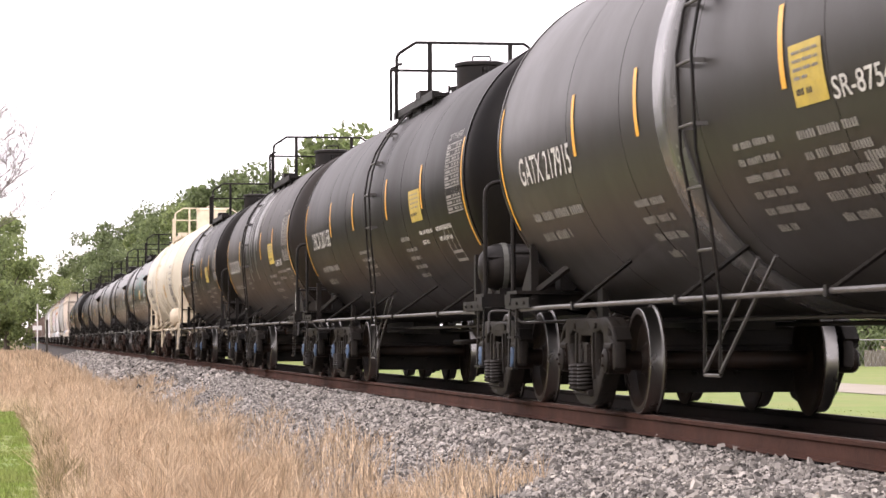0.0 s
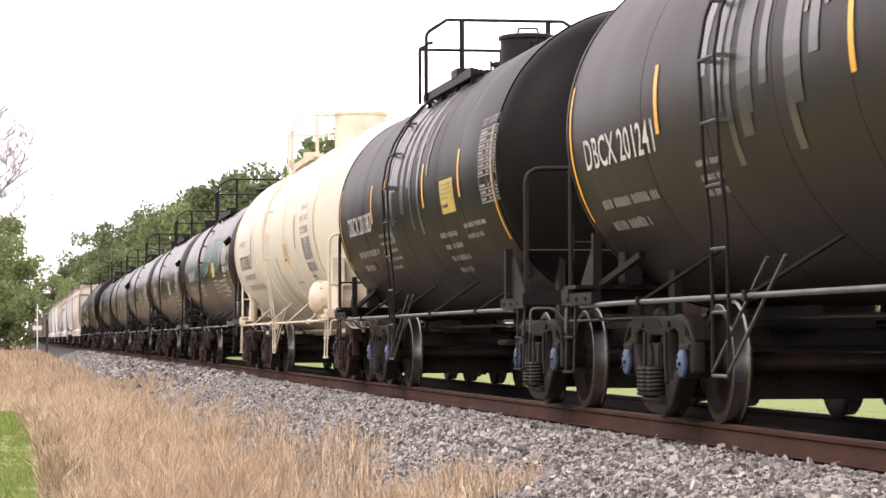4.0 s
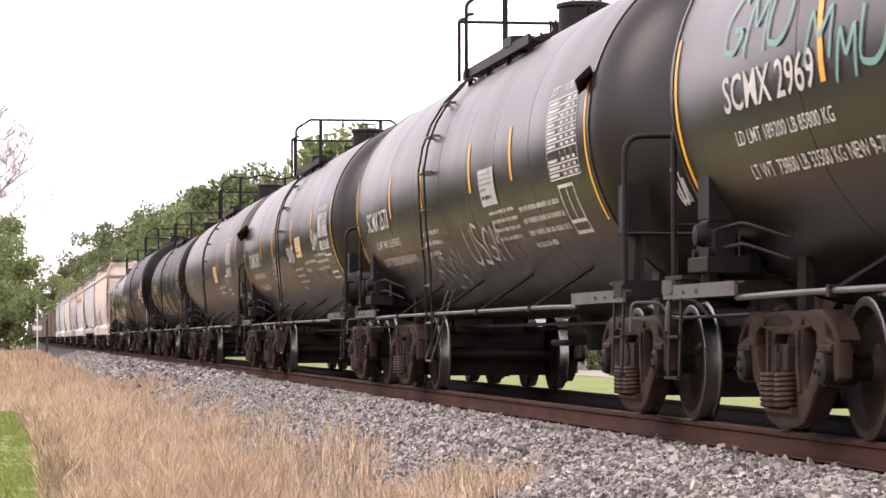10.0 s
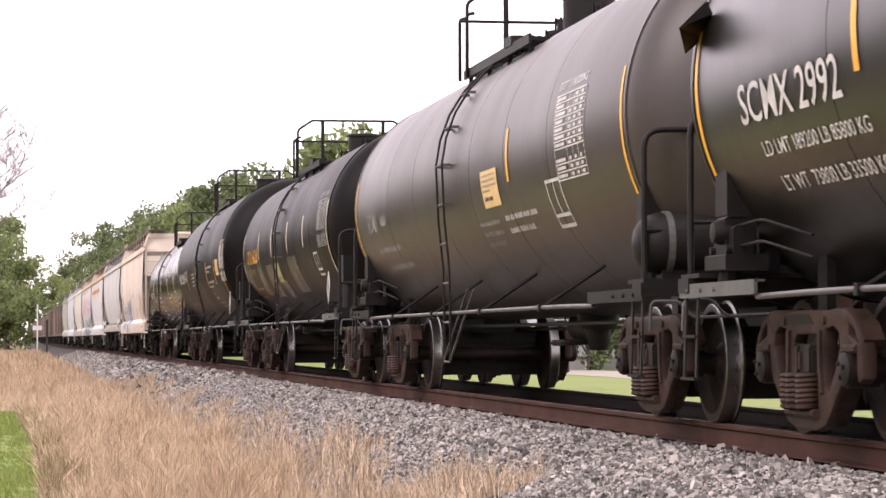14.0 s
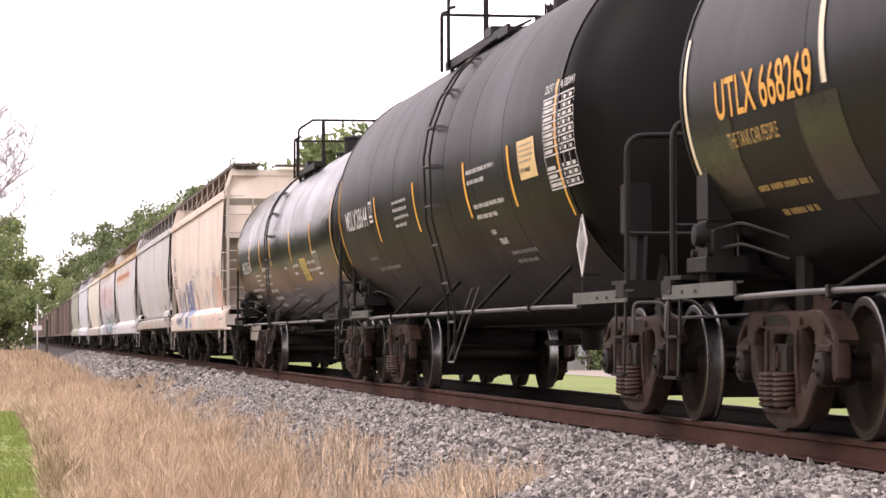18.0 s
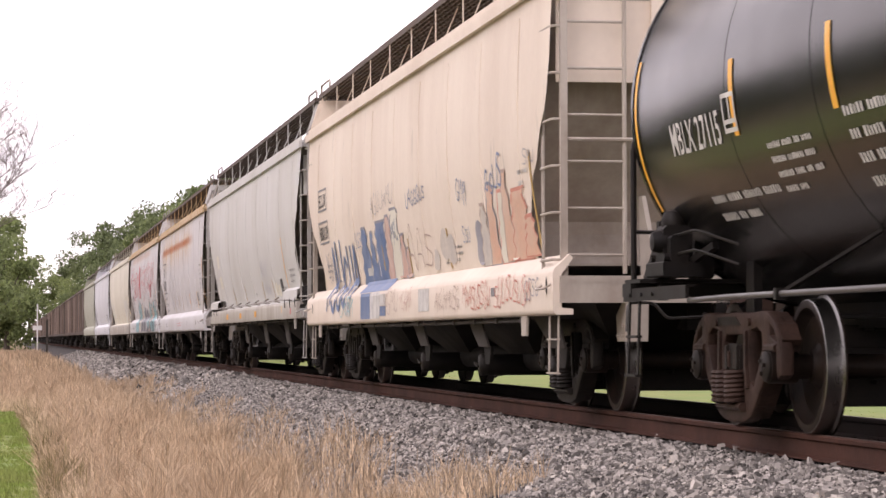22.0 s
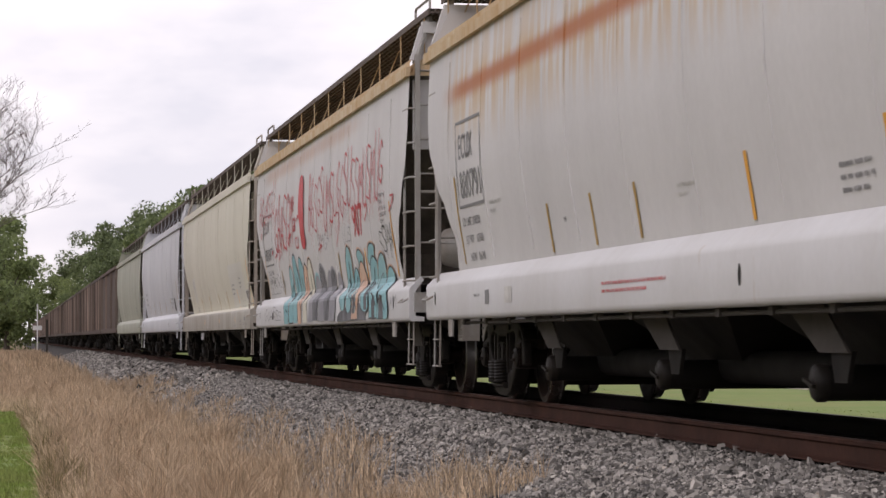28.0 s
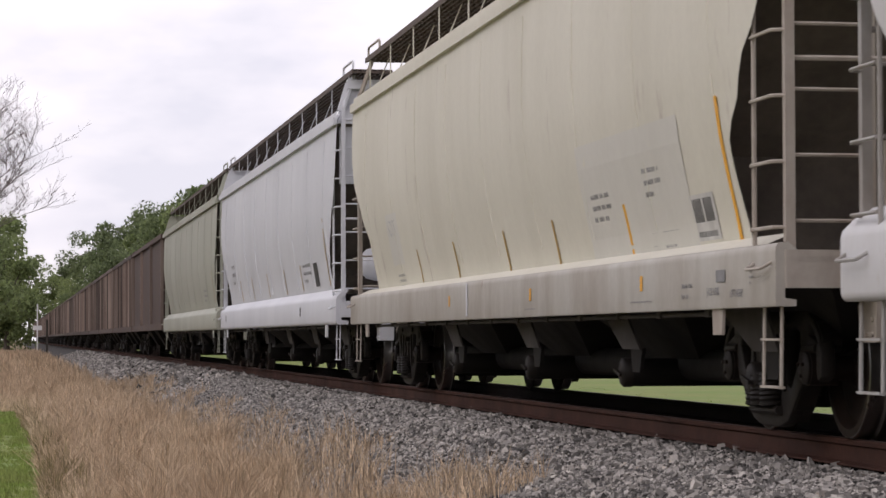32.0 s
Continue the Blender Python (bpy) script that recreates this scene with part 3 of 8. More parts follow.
def wheelset_mesh(cap):
    g = Geo()
    for s in (-1, 1):
        prof = [(0.66, 0.06), (0.672, 0.11), (0.69, 0.13), (0.70, 0.34), (0.675, 0.39), (0.675, 0.455), (0.684, 0.484), (0.70, 0.482), (0.712, 0.462),
                (0.73, 0.4575), (0.815, 0.4525), (0.82, 0.445), (0.82, 0.395), (0.785, 0.375), (0.755, 0.34), (0.74, 0.16), (0.77, 0.12), (0.80, 0.105), (0.80, 0.09)]
        ks = [0] * 7 + [1, 1, 1, 1] + [0] * 7
        g.lathe([(s * a, b) for a, b in prof], 40, "x", (0, 0, WHEEL_R), ks=ks)
    g.cyl((-0.98, 0, WHEEL_R), (0.98, 0, WHEEL_R), 0.085, 12)
    for s in (-1, 1):
        g.lathe([(s * 0.9, 0.115), (s * 1.09, 0.115)], 20, "x", (0, 0, WHEEL_R))
        g.lathe([(s * 1.085, 0.105), (s * 1.11, 0.105), (s * 1.122, 0.09), (s * 1.126, 0.055), (s * 1.132, 0.045), (s * 1.133, 0.0)], 24, "x", (0, 0, WHEEL_R), k=2)
        for i in range(3):
            a = i * 2.094
            g.cyl((s * 1.128, 0.05 * math.cos(a), WHEEL_R + 0.05 * math.sin(a)), (s * 1.145, 0.05 * math.cos(a), WHEEL_R + 0.05 * math.sin(a)), 0.014, 6, 0)
    # the origin lies on the axle
    g.v = [(x, y, z - WHEEL_R) for x, y, z in g.v]
    return mesh_of("wheelset", g, [WHEEL, TREAD, cap], 35)


def strap(g, pts, w, x0, x1):
    """A bent flat member through (y, z) points, w deep, between two x planes."""
    up, lo = [], []
    for i, (y, z) in enumerate(pts):
        ya, za = pts[max(i - 1, 0)]; yb, zb = pts[min(i + 1, len(pts) - 1)]
        d = math.hypot(yb - ya, zb - za)
        ny, nz = -(zb - za) / d * w / 2, (yb - ya) / d * w / 2
        up.append((y + ny, z + nz)); lo.append((y - ny, z - nz))
    for a in range(len(pts) - 1):
        g.plate([up[a], up[a + 1], lo[a + 1], lo[a]], x0, x1)
    return g


def sideframe_mesh(mat):
    """Cast side frame: one outline with its windows, spring opening and journal jaws, rounded at the edges."""
    half = [(0, .83), (.30, .825), (.46, .825), (.62, .835), (.80, .83), (.96, .77), (1.08, .67), (1.13, .56), (1.12, .40), (1.04, .37), (1.015, .44), (1.01, .57), (.90, .595), (.79, .57), (.775, .44), (.74, .37), (.62, .28), (.50, .17), (.40, .10), (.22, .06), (0, .055)]
    loop = half + [(-y, z) for y, z in half[-2:0:-1]]
    window = [(.40, .70), (.56, .72), (.67, .68), (.69, .60), (.60, .46), (.47, .32), (.39, .35), (.37, .50)]
    slot = [(.86, .74), (.96, .70), (1.04, .62), (.97, .64), (.86, .67)]
    gap = [(-.25, .20), (.25, .20), (.25, .62), (.20, .67), (-.20, .67), (-.25, .62)]
    bm = bmesh.new()
    edges = []
    for ring in (loop, window, [(-y, z) for y, z in window], slot, [(-y, z) for y, z in slot], gap):
        vs = [bm.verts.new((-.075, y, z)) for y, z in ring]
        edges += [bm.edges.new((p, q)) for p, q in zip(vs, vs[1:] + vs[:1])]
    made = bmesh.ops.triangle_fill(bm, use_beauty=True, edges=edges)
    faces = [f for f in made["geom"] if isinstance(f, bmesh.types.BMFace)]
    out = bmesh.ops.extrude_face_region(bm, geom=faces)
    bmesh.ops.translate(bm, vec=(.10, 0, 0), verts=[v for v in out["geom"] if isinstance(v, bmesh.types.BMVert)])
    bmesh.ops.recalc_face_normals(bm, faces=bm.faces)
    rim = [e for e in bm.edges if len(e.link_faces) == 2 and abs(e.verts[0].co.x - e.verts[1].co.x) < 1e-4 and e.calc_face_angle(0) > 1.2]
    bmesh.ops.bevel(bm, geom=rim, offset=.022, segments=2, profile=.5, affect="EDGES")
    g = Geo()
    bm.verts.index_update()
    g.add([tuple(v.co) for v in bm.verts], [tuple(v.index for v in f.verts) for f in bm.faces])
    bm.free()
    a, b = -.075, .075
    strap(g, [(-1.10, .62), (-1.0, .72), (-.80, .80), (-.62, .805), (-.45, .80), (.45, .80), (.62, .805), (.80, .80), (1.0, .72), (1.10, .62)], .05, a + .02, b)
    strap(g, [(-.72, .40), (-.50, .20), (-.36, .115), (.36, .115), (.50, .20), (.72, .40)], .05, a + .02, b)
    g.box(a - .05, b + .05, -.30, .30, .14, .20, bevel=.02)                    # spring seat
    for s in (-1, 1):
        g.box(a - .02, a + .03, s * .10 - .04, s * .10 + .04, .44, .56, bevel=.01)
        g.box(a - .018, b + .018, s * .90 - .13, s * .90 + .13, .555, .61, bevel=.015)   # bearing adapter
        g.cyl((a - .02, s * .42, .76), (a + .02, s * .42, .76), .028, 8)
        strap(g, [(s * .33, .70), (s * .335, .45), (s * .37, .30)], .05, a - .02, a + .01)
    g.v = [(x, y * 1.035, z) for x, y, z in g.v]
    return mesh_of("side_frame", g, mat, 40)


def spring_mesh(mat):
    """A nest of coil springs."""
    g = Geo()
    for cx, cy, r in ((-.06, -.17, .07), (-.06, .17, .07), (-.07, 0, .075), (.06, -.09, .07), (.06, .09, .07)):
        pts = []
        for i in range(57):
            a = i / 56 * 7 * 2 * math.pi
            pts.append((cx + r * math.cos(a), cy + r * math.sin(a), .195 + .225 * i / 56))
        g.tube(pts, .018, 5)
    return mesh_of("spring_nest", g, mat, 60)


def bolster_mesh(mat):
    g = Geo()
    g.plate([(-.17, .42), (.17, .42), (.17, .57), (.12, .61), (-.12, .61), (-.17, .57)], -1.08, 1.08)
    g.plate([(-.15, .56), (.15, .56), (.13, .74), (-.13, .74)], -.80, .80)
    g.lathe([(.70, .0), (.70, .2), (.80, .2), (.80, 0)], 20, "z")
    for s in (-1, 1):
        g.box(-.75, .75, s * .40 - .03, s * .40 + .03, .17, .40)                   # brake beam
        for q in (-1, 1):
            g.plate([(s * .36, .28), (s * .43, .22), (s * .43, .50), (s * .38, .50)], q * .77 - .04, q * .77 + .04)   # brake shoe
            g.bar((q * .2, s * .45, .34), (0, s * .12, .44), .05, .03)
        g.box(-1.10, -.98, s * .13 - .03, s * .13 + .03, .42, .60, bevel=.01)
    return mesh_of("bolster", g, mat, 40)


_truck_parts = {}


def trucks(car, half, mat, spring_mat, cap, gondola=False):
    """Two trucks under a car: bolster, side frames, spring nests, two wheelsets each. Returns the wheelsets."""
    key = (mat.name, cap.name)
    if key not in _truck_parts:
        _truck_parts[key] = (bolster_mesh(GREASY), sideframe_mesh(mat), spring_mesh(spring_mat), wheelset_mesh(cap))
    bol, sf, sp, ws = _truck_parts[key]
    sets = []
    for s in (-1, 1):
        tr = part("truck_bolster", bol, None, car, "cast steel truck bolster with brake beams")
        tr.location = (0, s * half, 0)
        for q in (-1, 1):
            o = part("side_frame", sf, None, tr, "cast truck side frame with spring window")
            o.location = (q * 1.0, 0, 0)
            o = part("spring_nest", sp, None, tr, "nest of coil springs")
            o.location = (q * 1.05, 0, 0)
            o.rotation_euler = (0, 0, 0 if q < 0 else math.pi)
        for q in (-1, 1):
            o = part("wheelset", ws, None, tr, "steel wheels with shiny treads on an axle")
            o.location = (0, q * 0.92, WHEEL_R)
            sets.append(o)
    return sets


MOVING = []      # (thing, y at the start, wheelsets)


def coupler(car, y, s, mat):
    """Draft gear, striker and knuckle at one end; s is the side along y."""
    g = Geo()
    g.box(-.16, .16, min(y, y - s * 1.9), max(y, y - s * 1.9), .70, 1.02)
    part("stub_sill", g, mat, car)
    g = Geo()
    g.box(-.065, .065, min(y, y + s * .42), max(y, y + s * .42), .80, .93)
    g.plate([(y + s * .36, .74), (y + s * .58, .74), (y + s * .62, .86), (y + s * .56, 1.0), (y + s * .36, 1.0)], -.14, .05)
    g.plate([(y + s * .38, .76), (y + s * .66, .76), (y + s * .66, .98), (y + s * .40, .98)], .06, .15)
    part("coupler", g, RUST_STEEL, car, "rusty cast knuckle coupler")
    g = Geo()
    pts = bend([(-.25, y - s * .05, .85), (-.30, y + s * .35, .78), (-.22, y + s * .62, .52), (-.12, y + s * .78, .46)], .2)
    g.tube(pts, .024, 6)
    part("air_hose", g, BLACK_STEEL, car, "black rubber brake hose", 60)


# ---- tank cars ----
def tank_car(c):
    rng = random.Random(c["seed"])
    yl, yt, R, zc = c["yl"], c["yt"], c["R"], c["zc"]
    mid, half = (yl + yt) / 2 + 0.889, (yt - yl) / 2
    car = thing("tank_car", c["label"], "tank car", pose(0, mid, 0), "freight train")
    body, steel, rail = c["mat"], c.get("steel", BLACK_STEEL), c.get("rail", GREY_STEEL)
    knuckle, lead = c["knuckle"], c["lead"]           # where the straight shell ends, at the rear and in front
    hd = R * 0.42
    n = 72
    prof = []
    for i in range(13):
        a = i / 12 * math.pi / 2
        prof.append((-lead - hd * math.cos(a), R * math.sin(a) if i else 0.001))
    seams = c.get("seams", [-0.62, -0.36, -0.12, 0.12, 0.36, 0.62])
    for s in seams:
        y = s * (knuckle if s > 0 else lead)
        prof += [(y - .009, R), (y - .006, R - .005), (y + .006, R - .005), (y + .009, R)]
    for i in range(12, -1, -1):
        a = i / 12 * math.pi / 2
        prof.append((knuckle + hd * math.cos(a), R * math.sin(a) if i else 0.001))
    g = Geo().lathe(prof, n, "y", (0, 0, zc))
    part("tank", g, body, car, c["tank_label"], 40)
    # jacket bands over the seams and at the head joints
    for s in [-1, 1] + c.get("bands", []):
        y = s * (knuckle if s > 0 else lead)
        g = Geo().lathe([(y - .03, R - .01), (y - .03, R + .009), (y + .03, R + .009), (y + .03, R - .01)], n, "y", (0, 0, zc))
        part("jacket_band", g, body, car, smooth=40)
    if "ring" in c:
        y, w = c["ring"]
        g = Geo().lathe([(y - w, R - .02), (y - w, R + .02), (y - w + .03, R + .045), (y + w - .03, R + .045), (y + w, R + .02), (y + w, R - .02)], n, "y", (0, 0, zc))
        part("reinforcing_ring", g, RING, car, "raised shiny ring round the tank", 40)
    at = tank_side(R, zc)
    # side running pipe with its brackets
    px, pz, pe = 1.47, 0.92, half + (0.35 if c["seed"] < 6 else -0.9)
    for sd in (-1, 1):
        g = Geo().tube(bend([(sd * px, -pe - .6, pz - .01), (sd * px, -pe + .5, pz), (sd * px, pe - .5, pz), (sd * px, pe + .6, pz - .01)], .5), .021, 8)
        part("side_rail_pipe", g, rail, car, "long worn steel handrail pipe", 60)
        for i in range(4):
            y = -pe + 2 * pe * (i + .5) / 4
            a = math.asin(max(-1, (1.28 - zc) / R))
            g = Geo().bar((sd * px, y, pz), (sd * (R * math.cos(a) - .02), y - .6, 1.30), .04, .02)
            g.box(sd * px - .035, sd * px + .035, y - .03, y + .03, pz - .035, pz + .035)
            part("pipe_bracket", g, steel, car)
    # end structures
    for s in (-1, 1):
        ye = s * (half + 1.55)
        coupler(car, ye, s, steel)
        g = Geo()
        g.box(-1.52, 1.52, min(ye, ye - s * .28), max(ye, ye - s * .28), .96, 1.06)
        part("end_sill", g, c.get("sill", steel), car, "end sill with grab irons")
        for sd in (-1, 1):
            g = Geo()
            yy = s * (half + .15)
            zt = zc - math.sqrt(max(R * R - 1.22 ** 2, 0.01)) + 0.28
            g.plate([(yy - .1, .74), (yy + .1, .74), (yy + .1, zt), (yy - .1, zt)], sd * .88 - .03, sd * .88 + .03)
            g.plate([(yy - .34, .74), (yy + .34, .74), (yy + .22, .80), (yy - .22, .80)], sd * .4, sd * 1.08)
            part("bolster_saddle", g, steel, car)
            g = Geo()
            yy = s * (half + 0.95)
            g.tube([(sd * 1.30, yy + s * .04, 1.0), (sd * 1.26, yy, 1.62)], .085, 10)
            g.box(sd * 1.28 - .09, sd * 1.28 + .09, yy - .15, yy + .15, 1.46, 1.86, bevel=.015)
            if c["seed"] not in (1, 2, 3, 4, 12):
                part("head_support", g, steel, car)
            if c["seed"] in (1, 2, 3, 4, 12):
                yw = s * ((lead if s < 0 else knuckle) - .22)
                g = Geo().box(sd * 1.31 - .035, sd * 1.31 + .035, yw - .04, yw + .04, .93, 1.52)
                g.plate([(yw, .96), (yw, 1.46), (yw + s * .26, 1.42), (yw + s * .7, 1.12), (yw + s * .7, .96)], sd * 1.27, sd * 1.29)
                g.bar((sd * 1.31, yw + s * .1, 1.05), (sd * 1.1, yw - s * .75, 1.32), .05, .05)
                part("end_web", g, steel, car, "upright post with a dark web plate under the tank head")
            # tall hooped end handrail
            g = Geo()
            yh = s * (half + 1.42)
            top = 2.2
            g.tube(bend([(sd * 1.46, yh, 1.02), (sd * 1.46, yh, top), (sd * 0.55, yh, top + .02), (sd * .55, yh, 1.05)], .14), .023, 8)
            g.tube([(sd * 1.46, yh, 1.45), (sd * .55, yh, 1.45)], .016, 6)
            part("end_handrail", g, steel, car, "hooped handrail over the end platform", 60)
            # sill step below the end
            g = Geo()
            ys = s * (half + 1.30)
            for o in (-.16, .16):
                g.bar((sd * 1.48, ys + o, .98), (sd * 1.50, ys + o, .36), .045, .014)
            g.bar((sd * 1.50, ys - .18, .37), (sd * 1.50, ys + .18, .37), .05, .02)
            g.bar((sd * 1.49, ys - .17, .66), (sd * 1.49, ys + .17, .66), .045, .02)
            part("sill_step", g, steel, car, "steel stirrup step")
        for sd in (-1, 1):
            long_ = 1.15 if c["seed"] < 6 else 1.9
            g = Geo().box(sd * 1.50 - .012, sd * 1.50 + .012, min(ye, ye - s * long_), max(ye, ye - s * long_), .925, 1.02)
            g.box(min(sd * 1.44, sd * 1.50), max(sd * 1.44, sd * 1.50), min(ye, ye - s * long_), max(ye, ye - s * long_), 1.005, 1.02)
            for u in (.25, .6, .95):
                g.cyl((sd * 1.51, ye - s * u, .97), (sd * 1.53, ye - s * u, .97), .016, 6)
            part("platform_edge", g, (LIGHT_STEEL if c["seed"] in (6, 7, 8, 10, 11) else steel), car, "steel edge beam of the end platform")
        g = Geo().tube(bend([(-.1, ye + s * .14, .98), (-.25, ye + s * .12, .84), (-1.15, ye + s * .10, .80), (-1.25, ye + s * .10, .92), (-1.46, ye + s * .08, .92), (-1.47, ye + s * .08, .70)], .05), .012, 6)
        part("uncoupling_lever", g, GREY_STEEL if steel is BLACK_STEEL else rail, car, "thin bent uncoupling rod", 50)
        g = Geo()
        g.box(-1.5, 1.5, min(ye, ye - s * .5), max(ye, ye - s * .5), 1.06, 1.09)
        part("end_platform", g, steel, car)
        if s == 1:
            g = Geo()
            g.lathe([(-.28, 0.001), (-.27, .12), (.2, .13), (.24, .09), (.30, .05)], 16, "x", (-.75, ye - s * .45, 1.27))
            g.box(-1.1, -.95, ye - s * .45 - .12, ye - s * .45 + .12, 1.09, 1.42, bevel=.02)
            g.tube([(-.5, ye - s * .4, 1.2), (.2, ye - s * .3, 1.15)], .02, 6)
            part("brake_cylinder", g, steel, car, "brake cylinder and valve", 40)
            if c["seed"] > 5:
                yv = ye - s * .62
                g = Geo().box(-1.42, -1.12, yv - .27, yv + .27, 1.10, 1.21, bevel=.01).box(-1.38, -1.16, yv - .12, yv + .12, 1.16, 1.48, bevel=.03)
                g.lathe([(-1.46, .001), (-1.45, .07), (-1.40, .085), (-1.34, .085)], 12, "x", (0, yv - .05, 1.36))
                g.lathe([(1.46, .09), (1.52, .10), (1.58, .07), (1.60, .001)], 12, "z", (-1.27, yv, 0))
                for o in (-.2, .2):
                    g.box(-1.36, -1.22, yv + o - .05, yv + o + .05, 1.2, 1.40, bevel=.02)
                    g.cyl((-1.36, yv + o, 1.24), (-1.40, yv + o, 1.24), .03, 8)
                part("control_valve", g, steel, car, "cast brake control valve with flanges", 40)
                for dz in (1.26, 1.4):
                    part("air_pipe", Geo().tube(bend([(-1.3, yv - s * .1, dz), (-1.3, yv - s * .75, dz + .02), (-1.1, yv - s * 1.2, dz - .1)], .1), .011, 6), steel, car, "", 50)
    # stub underframe, drain valve and brake gear under the belly
    g = Geo()
    g.box(-.2, .2, -half - .6, -half + 1.6, .72, .98); g.box(-.2, .2, half - 1.6, half + .6, .72, .98)
    g.tube([(-.35, -half, .80), (-.35, half, .80)], .02, 6)
    g.tube([(.3, -half, .76), (.3, half, .76)], .02, 6)
    part("draft_sill", g, steel, car)
    g = Geo()
    g.lathe([(.52, .0), (.52, .10), (.60, .13), (.74, .13), (.74, .2), (.95, .24)], 16, "z", (0, -.3, 0))
    g.tube(bend([(0, -.3, .62), (-.35, -.3, .60), (-.4, .1, .6)], .1), .035, 6)
    part("outlet_valve", g, steel, car, "bottom outlet valve", 40)
    g = Geo()
    g.tube([(.35, 1.2, .78), (.35, 2.2, .78)], .17, 14)
    part("air_reservoir", g, steel, car, "", 40)
    # ladder up the side, one on each
    for sd in (-1, 1):
        ly = c["ladder"] if sd < 0 else -c["ladder"]
        g = Geo()
        prof = [(1.50, .40), (1.50, .92), (1.51 + (R - 1.5) * .5, 1.4), (R + .06, 1.9)] + [(R * math.cos(a) + .09, zc + R * math.sin(a) + .02) for a in [radians(4 + 11 * i) for i in range(7)]]
        for o in (-.2, .2):
            g.tube([(sd * x, ly + o, z) for x, z in prof], .0125, 6)
        lad = part("ladder", g, steel, car, "narrow steel side ladder", 60)
        dist = 0.0
        for i, ((xa, za), (xb, zb)) in enumerate(zip(prof, prof[1:])):
            L = math.hypot(xb - xa, zb - za)
            while dist < L:
                t = dist / L
                x, z = xa + (xb - xa) * t, za + (zb - za) * t
                r = Geo().tube([(sd * x, ly - .2, z), (sd * x, ly + .2, z)], .012, 6)
                if i > 2:
                    for o in (-.2, .2):
                        r.bar((sd * x, ly + o, z), (sd * (x - .09), ly + o, z), .02, .03)
                part("rung", r, rail, lad)
                dist += .42
            dist -= L
        g = Geo()
        for o in (-.2, .2):
            g.tube([(sd * 1.50, ly + o, .42), (sd * 1.42, ly + o - 1.05, 1.16)], .012, 6)
        part("ladder_brace", g, rail, car, "", 60)
    # top platform, railing and dome
    pl0, pl1 = c.get("plat", (-1.5, 2.2))
    zt = zc + R
    zp = zt - 0.25
    pg = steel
    for sd in (-1, 1):
        g = Geo()
        for i in range(7):
            x = sd * (.55 + .075 * i)
            g.box(x - .012, x + .012, pl0, pl1, zp, zp + .03)
        for i in range(14):
            y = pl0 + (pl1 - pl0) * i / 13
            g.box(min(sd * .53, sd * 1.03), max(sd * .53, sd * 1.03), y - .008, y + .008, zp - .015, zp + .02)
        g.box(min(sd * 1.01, sd * 1.04), max(sd * 1.01, sd * 1.04), pl0, pl1, zp - .05, zp + .05)
        part("platform_grating", g, pg, car, "steel grating walkway beside the dome")
        for i in range(4):
            y = pl0 + .15 + (pl1 - pl0 - .3) * i / 3
            xs = .98
            zz = zc + math.sqrt(max(R * R - xs * xs, .05))
            g = Geo().bar((sd * xs, y, zz - .03), (sd * xs, y, zp), .05, .012).bar((sd * .6, y, zp - .02), (sd * xs, y, zp - .02), .05, .012)
            part("platform_bracket", g, pg, car)
    hr = c.get("rail_h", 1.0)
    zr = zp + hr
    dip = c.get("wavy", 0.0)
    rm = pg
    # railing frame across the platform's rear end, with bevelled corners
    top = bend([(-1.0, pl1, zp), (-1.0, pl1, zr - .17), (-.74, pl1, zr)], .06, 3) + [(-.4, pl1, zr - dip), (0, pl1, zr + dip), (.4, pl1, zr - dip)] + bend([(.74, pl1, zr), (1.0, pl1, zr - .17), (1.0, pl1, zp)], .06, 3)
    part("top_rail", Geo().tube(top, .021, 6), rm, car, "railing across the top platform", 60)
    part("mid_rail", Geo().tube([(-1.08, pl1, zp + hr * .62), (1.0, pl1, zp + hr * .62)], .018, 6), rm, car, "", 60)
    for x in (-.55, .55):
        part("railing_post", Geo().box(x - .03, x + .03, pl1 - .012, pl1 + .012, zp, zr), rm, car)
    for sd in (-1, 1):
        for y in (pl1 + .14, pl1 - .34):
            part("grab_post", Geo().tube(bend([(sd * 1.06, y, zp - .05), (sd * 1.06, y, zp + hr * .66), (sd * 1.0, y - .1, zp + hr * .66)], .05, 3), .02, 6), rm, car, "", 60)
        part("platform_step", Geo().box(min(sd * 1.05, sd * .8), max(sd * 1.05, sd * .8), pl0 + .9, pl0 + 1.3, zp + .03, zp + .13), pg, car)
    dy, dr, dh = c.get("dome", (0.35, .33 if c["seed"] < 5 else .27, .36))
    g = Geo().lathe([(zt - .06, dr), (zt + dh - .03, dr), (zt + dh - .02, dr + .025), (zt + dh + .02, dr + .025), (zt + dh + .04, dr - .05), (zt + dh + .05, .001)], 28, "z", (0, dy, 0))
    dome = part("dome_housing", g, c.get("dome_mat", steel), car, "round valve housing on top of the tank", 40)
    g = Geo().tube(bend([(-.12, dy, zt + dh + .03), (-.12, dy, zt + dh + .12), (.12, dy, zt + dh + .12), (.12, dy, zt + dh + .03)], .03), .012, 6)
    part("lid_handle", g, steel, dome)
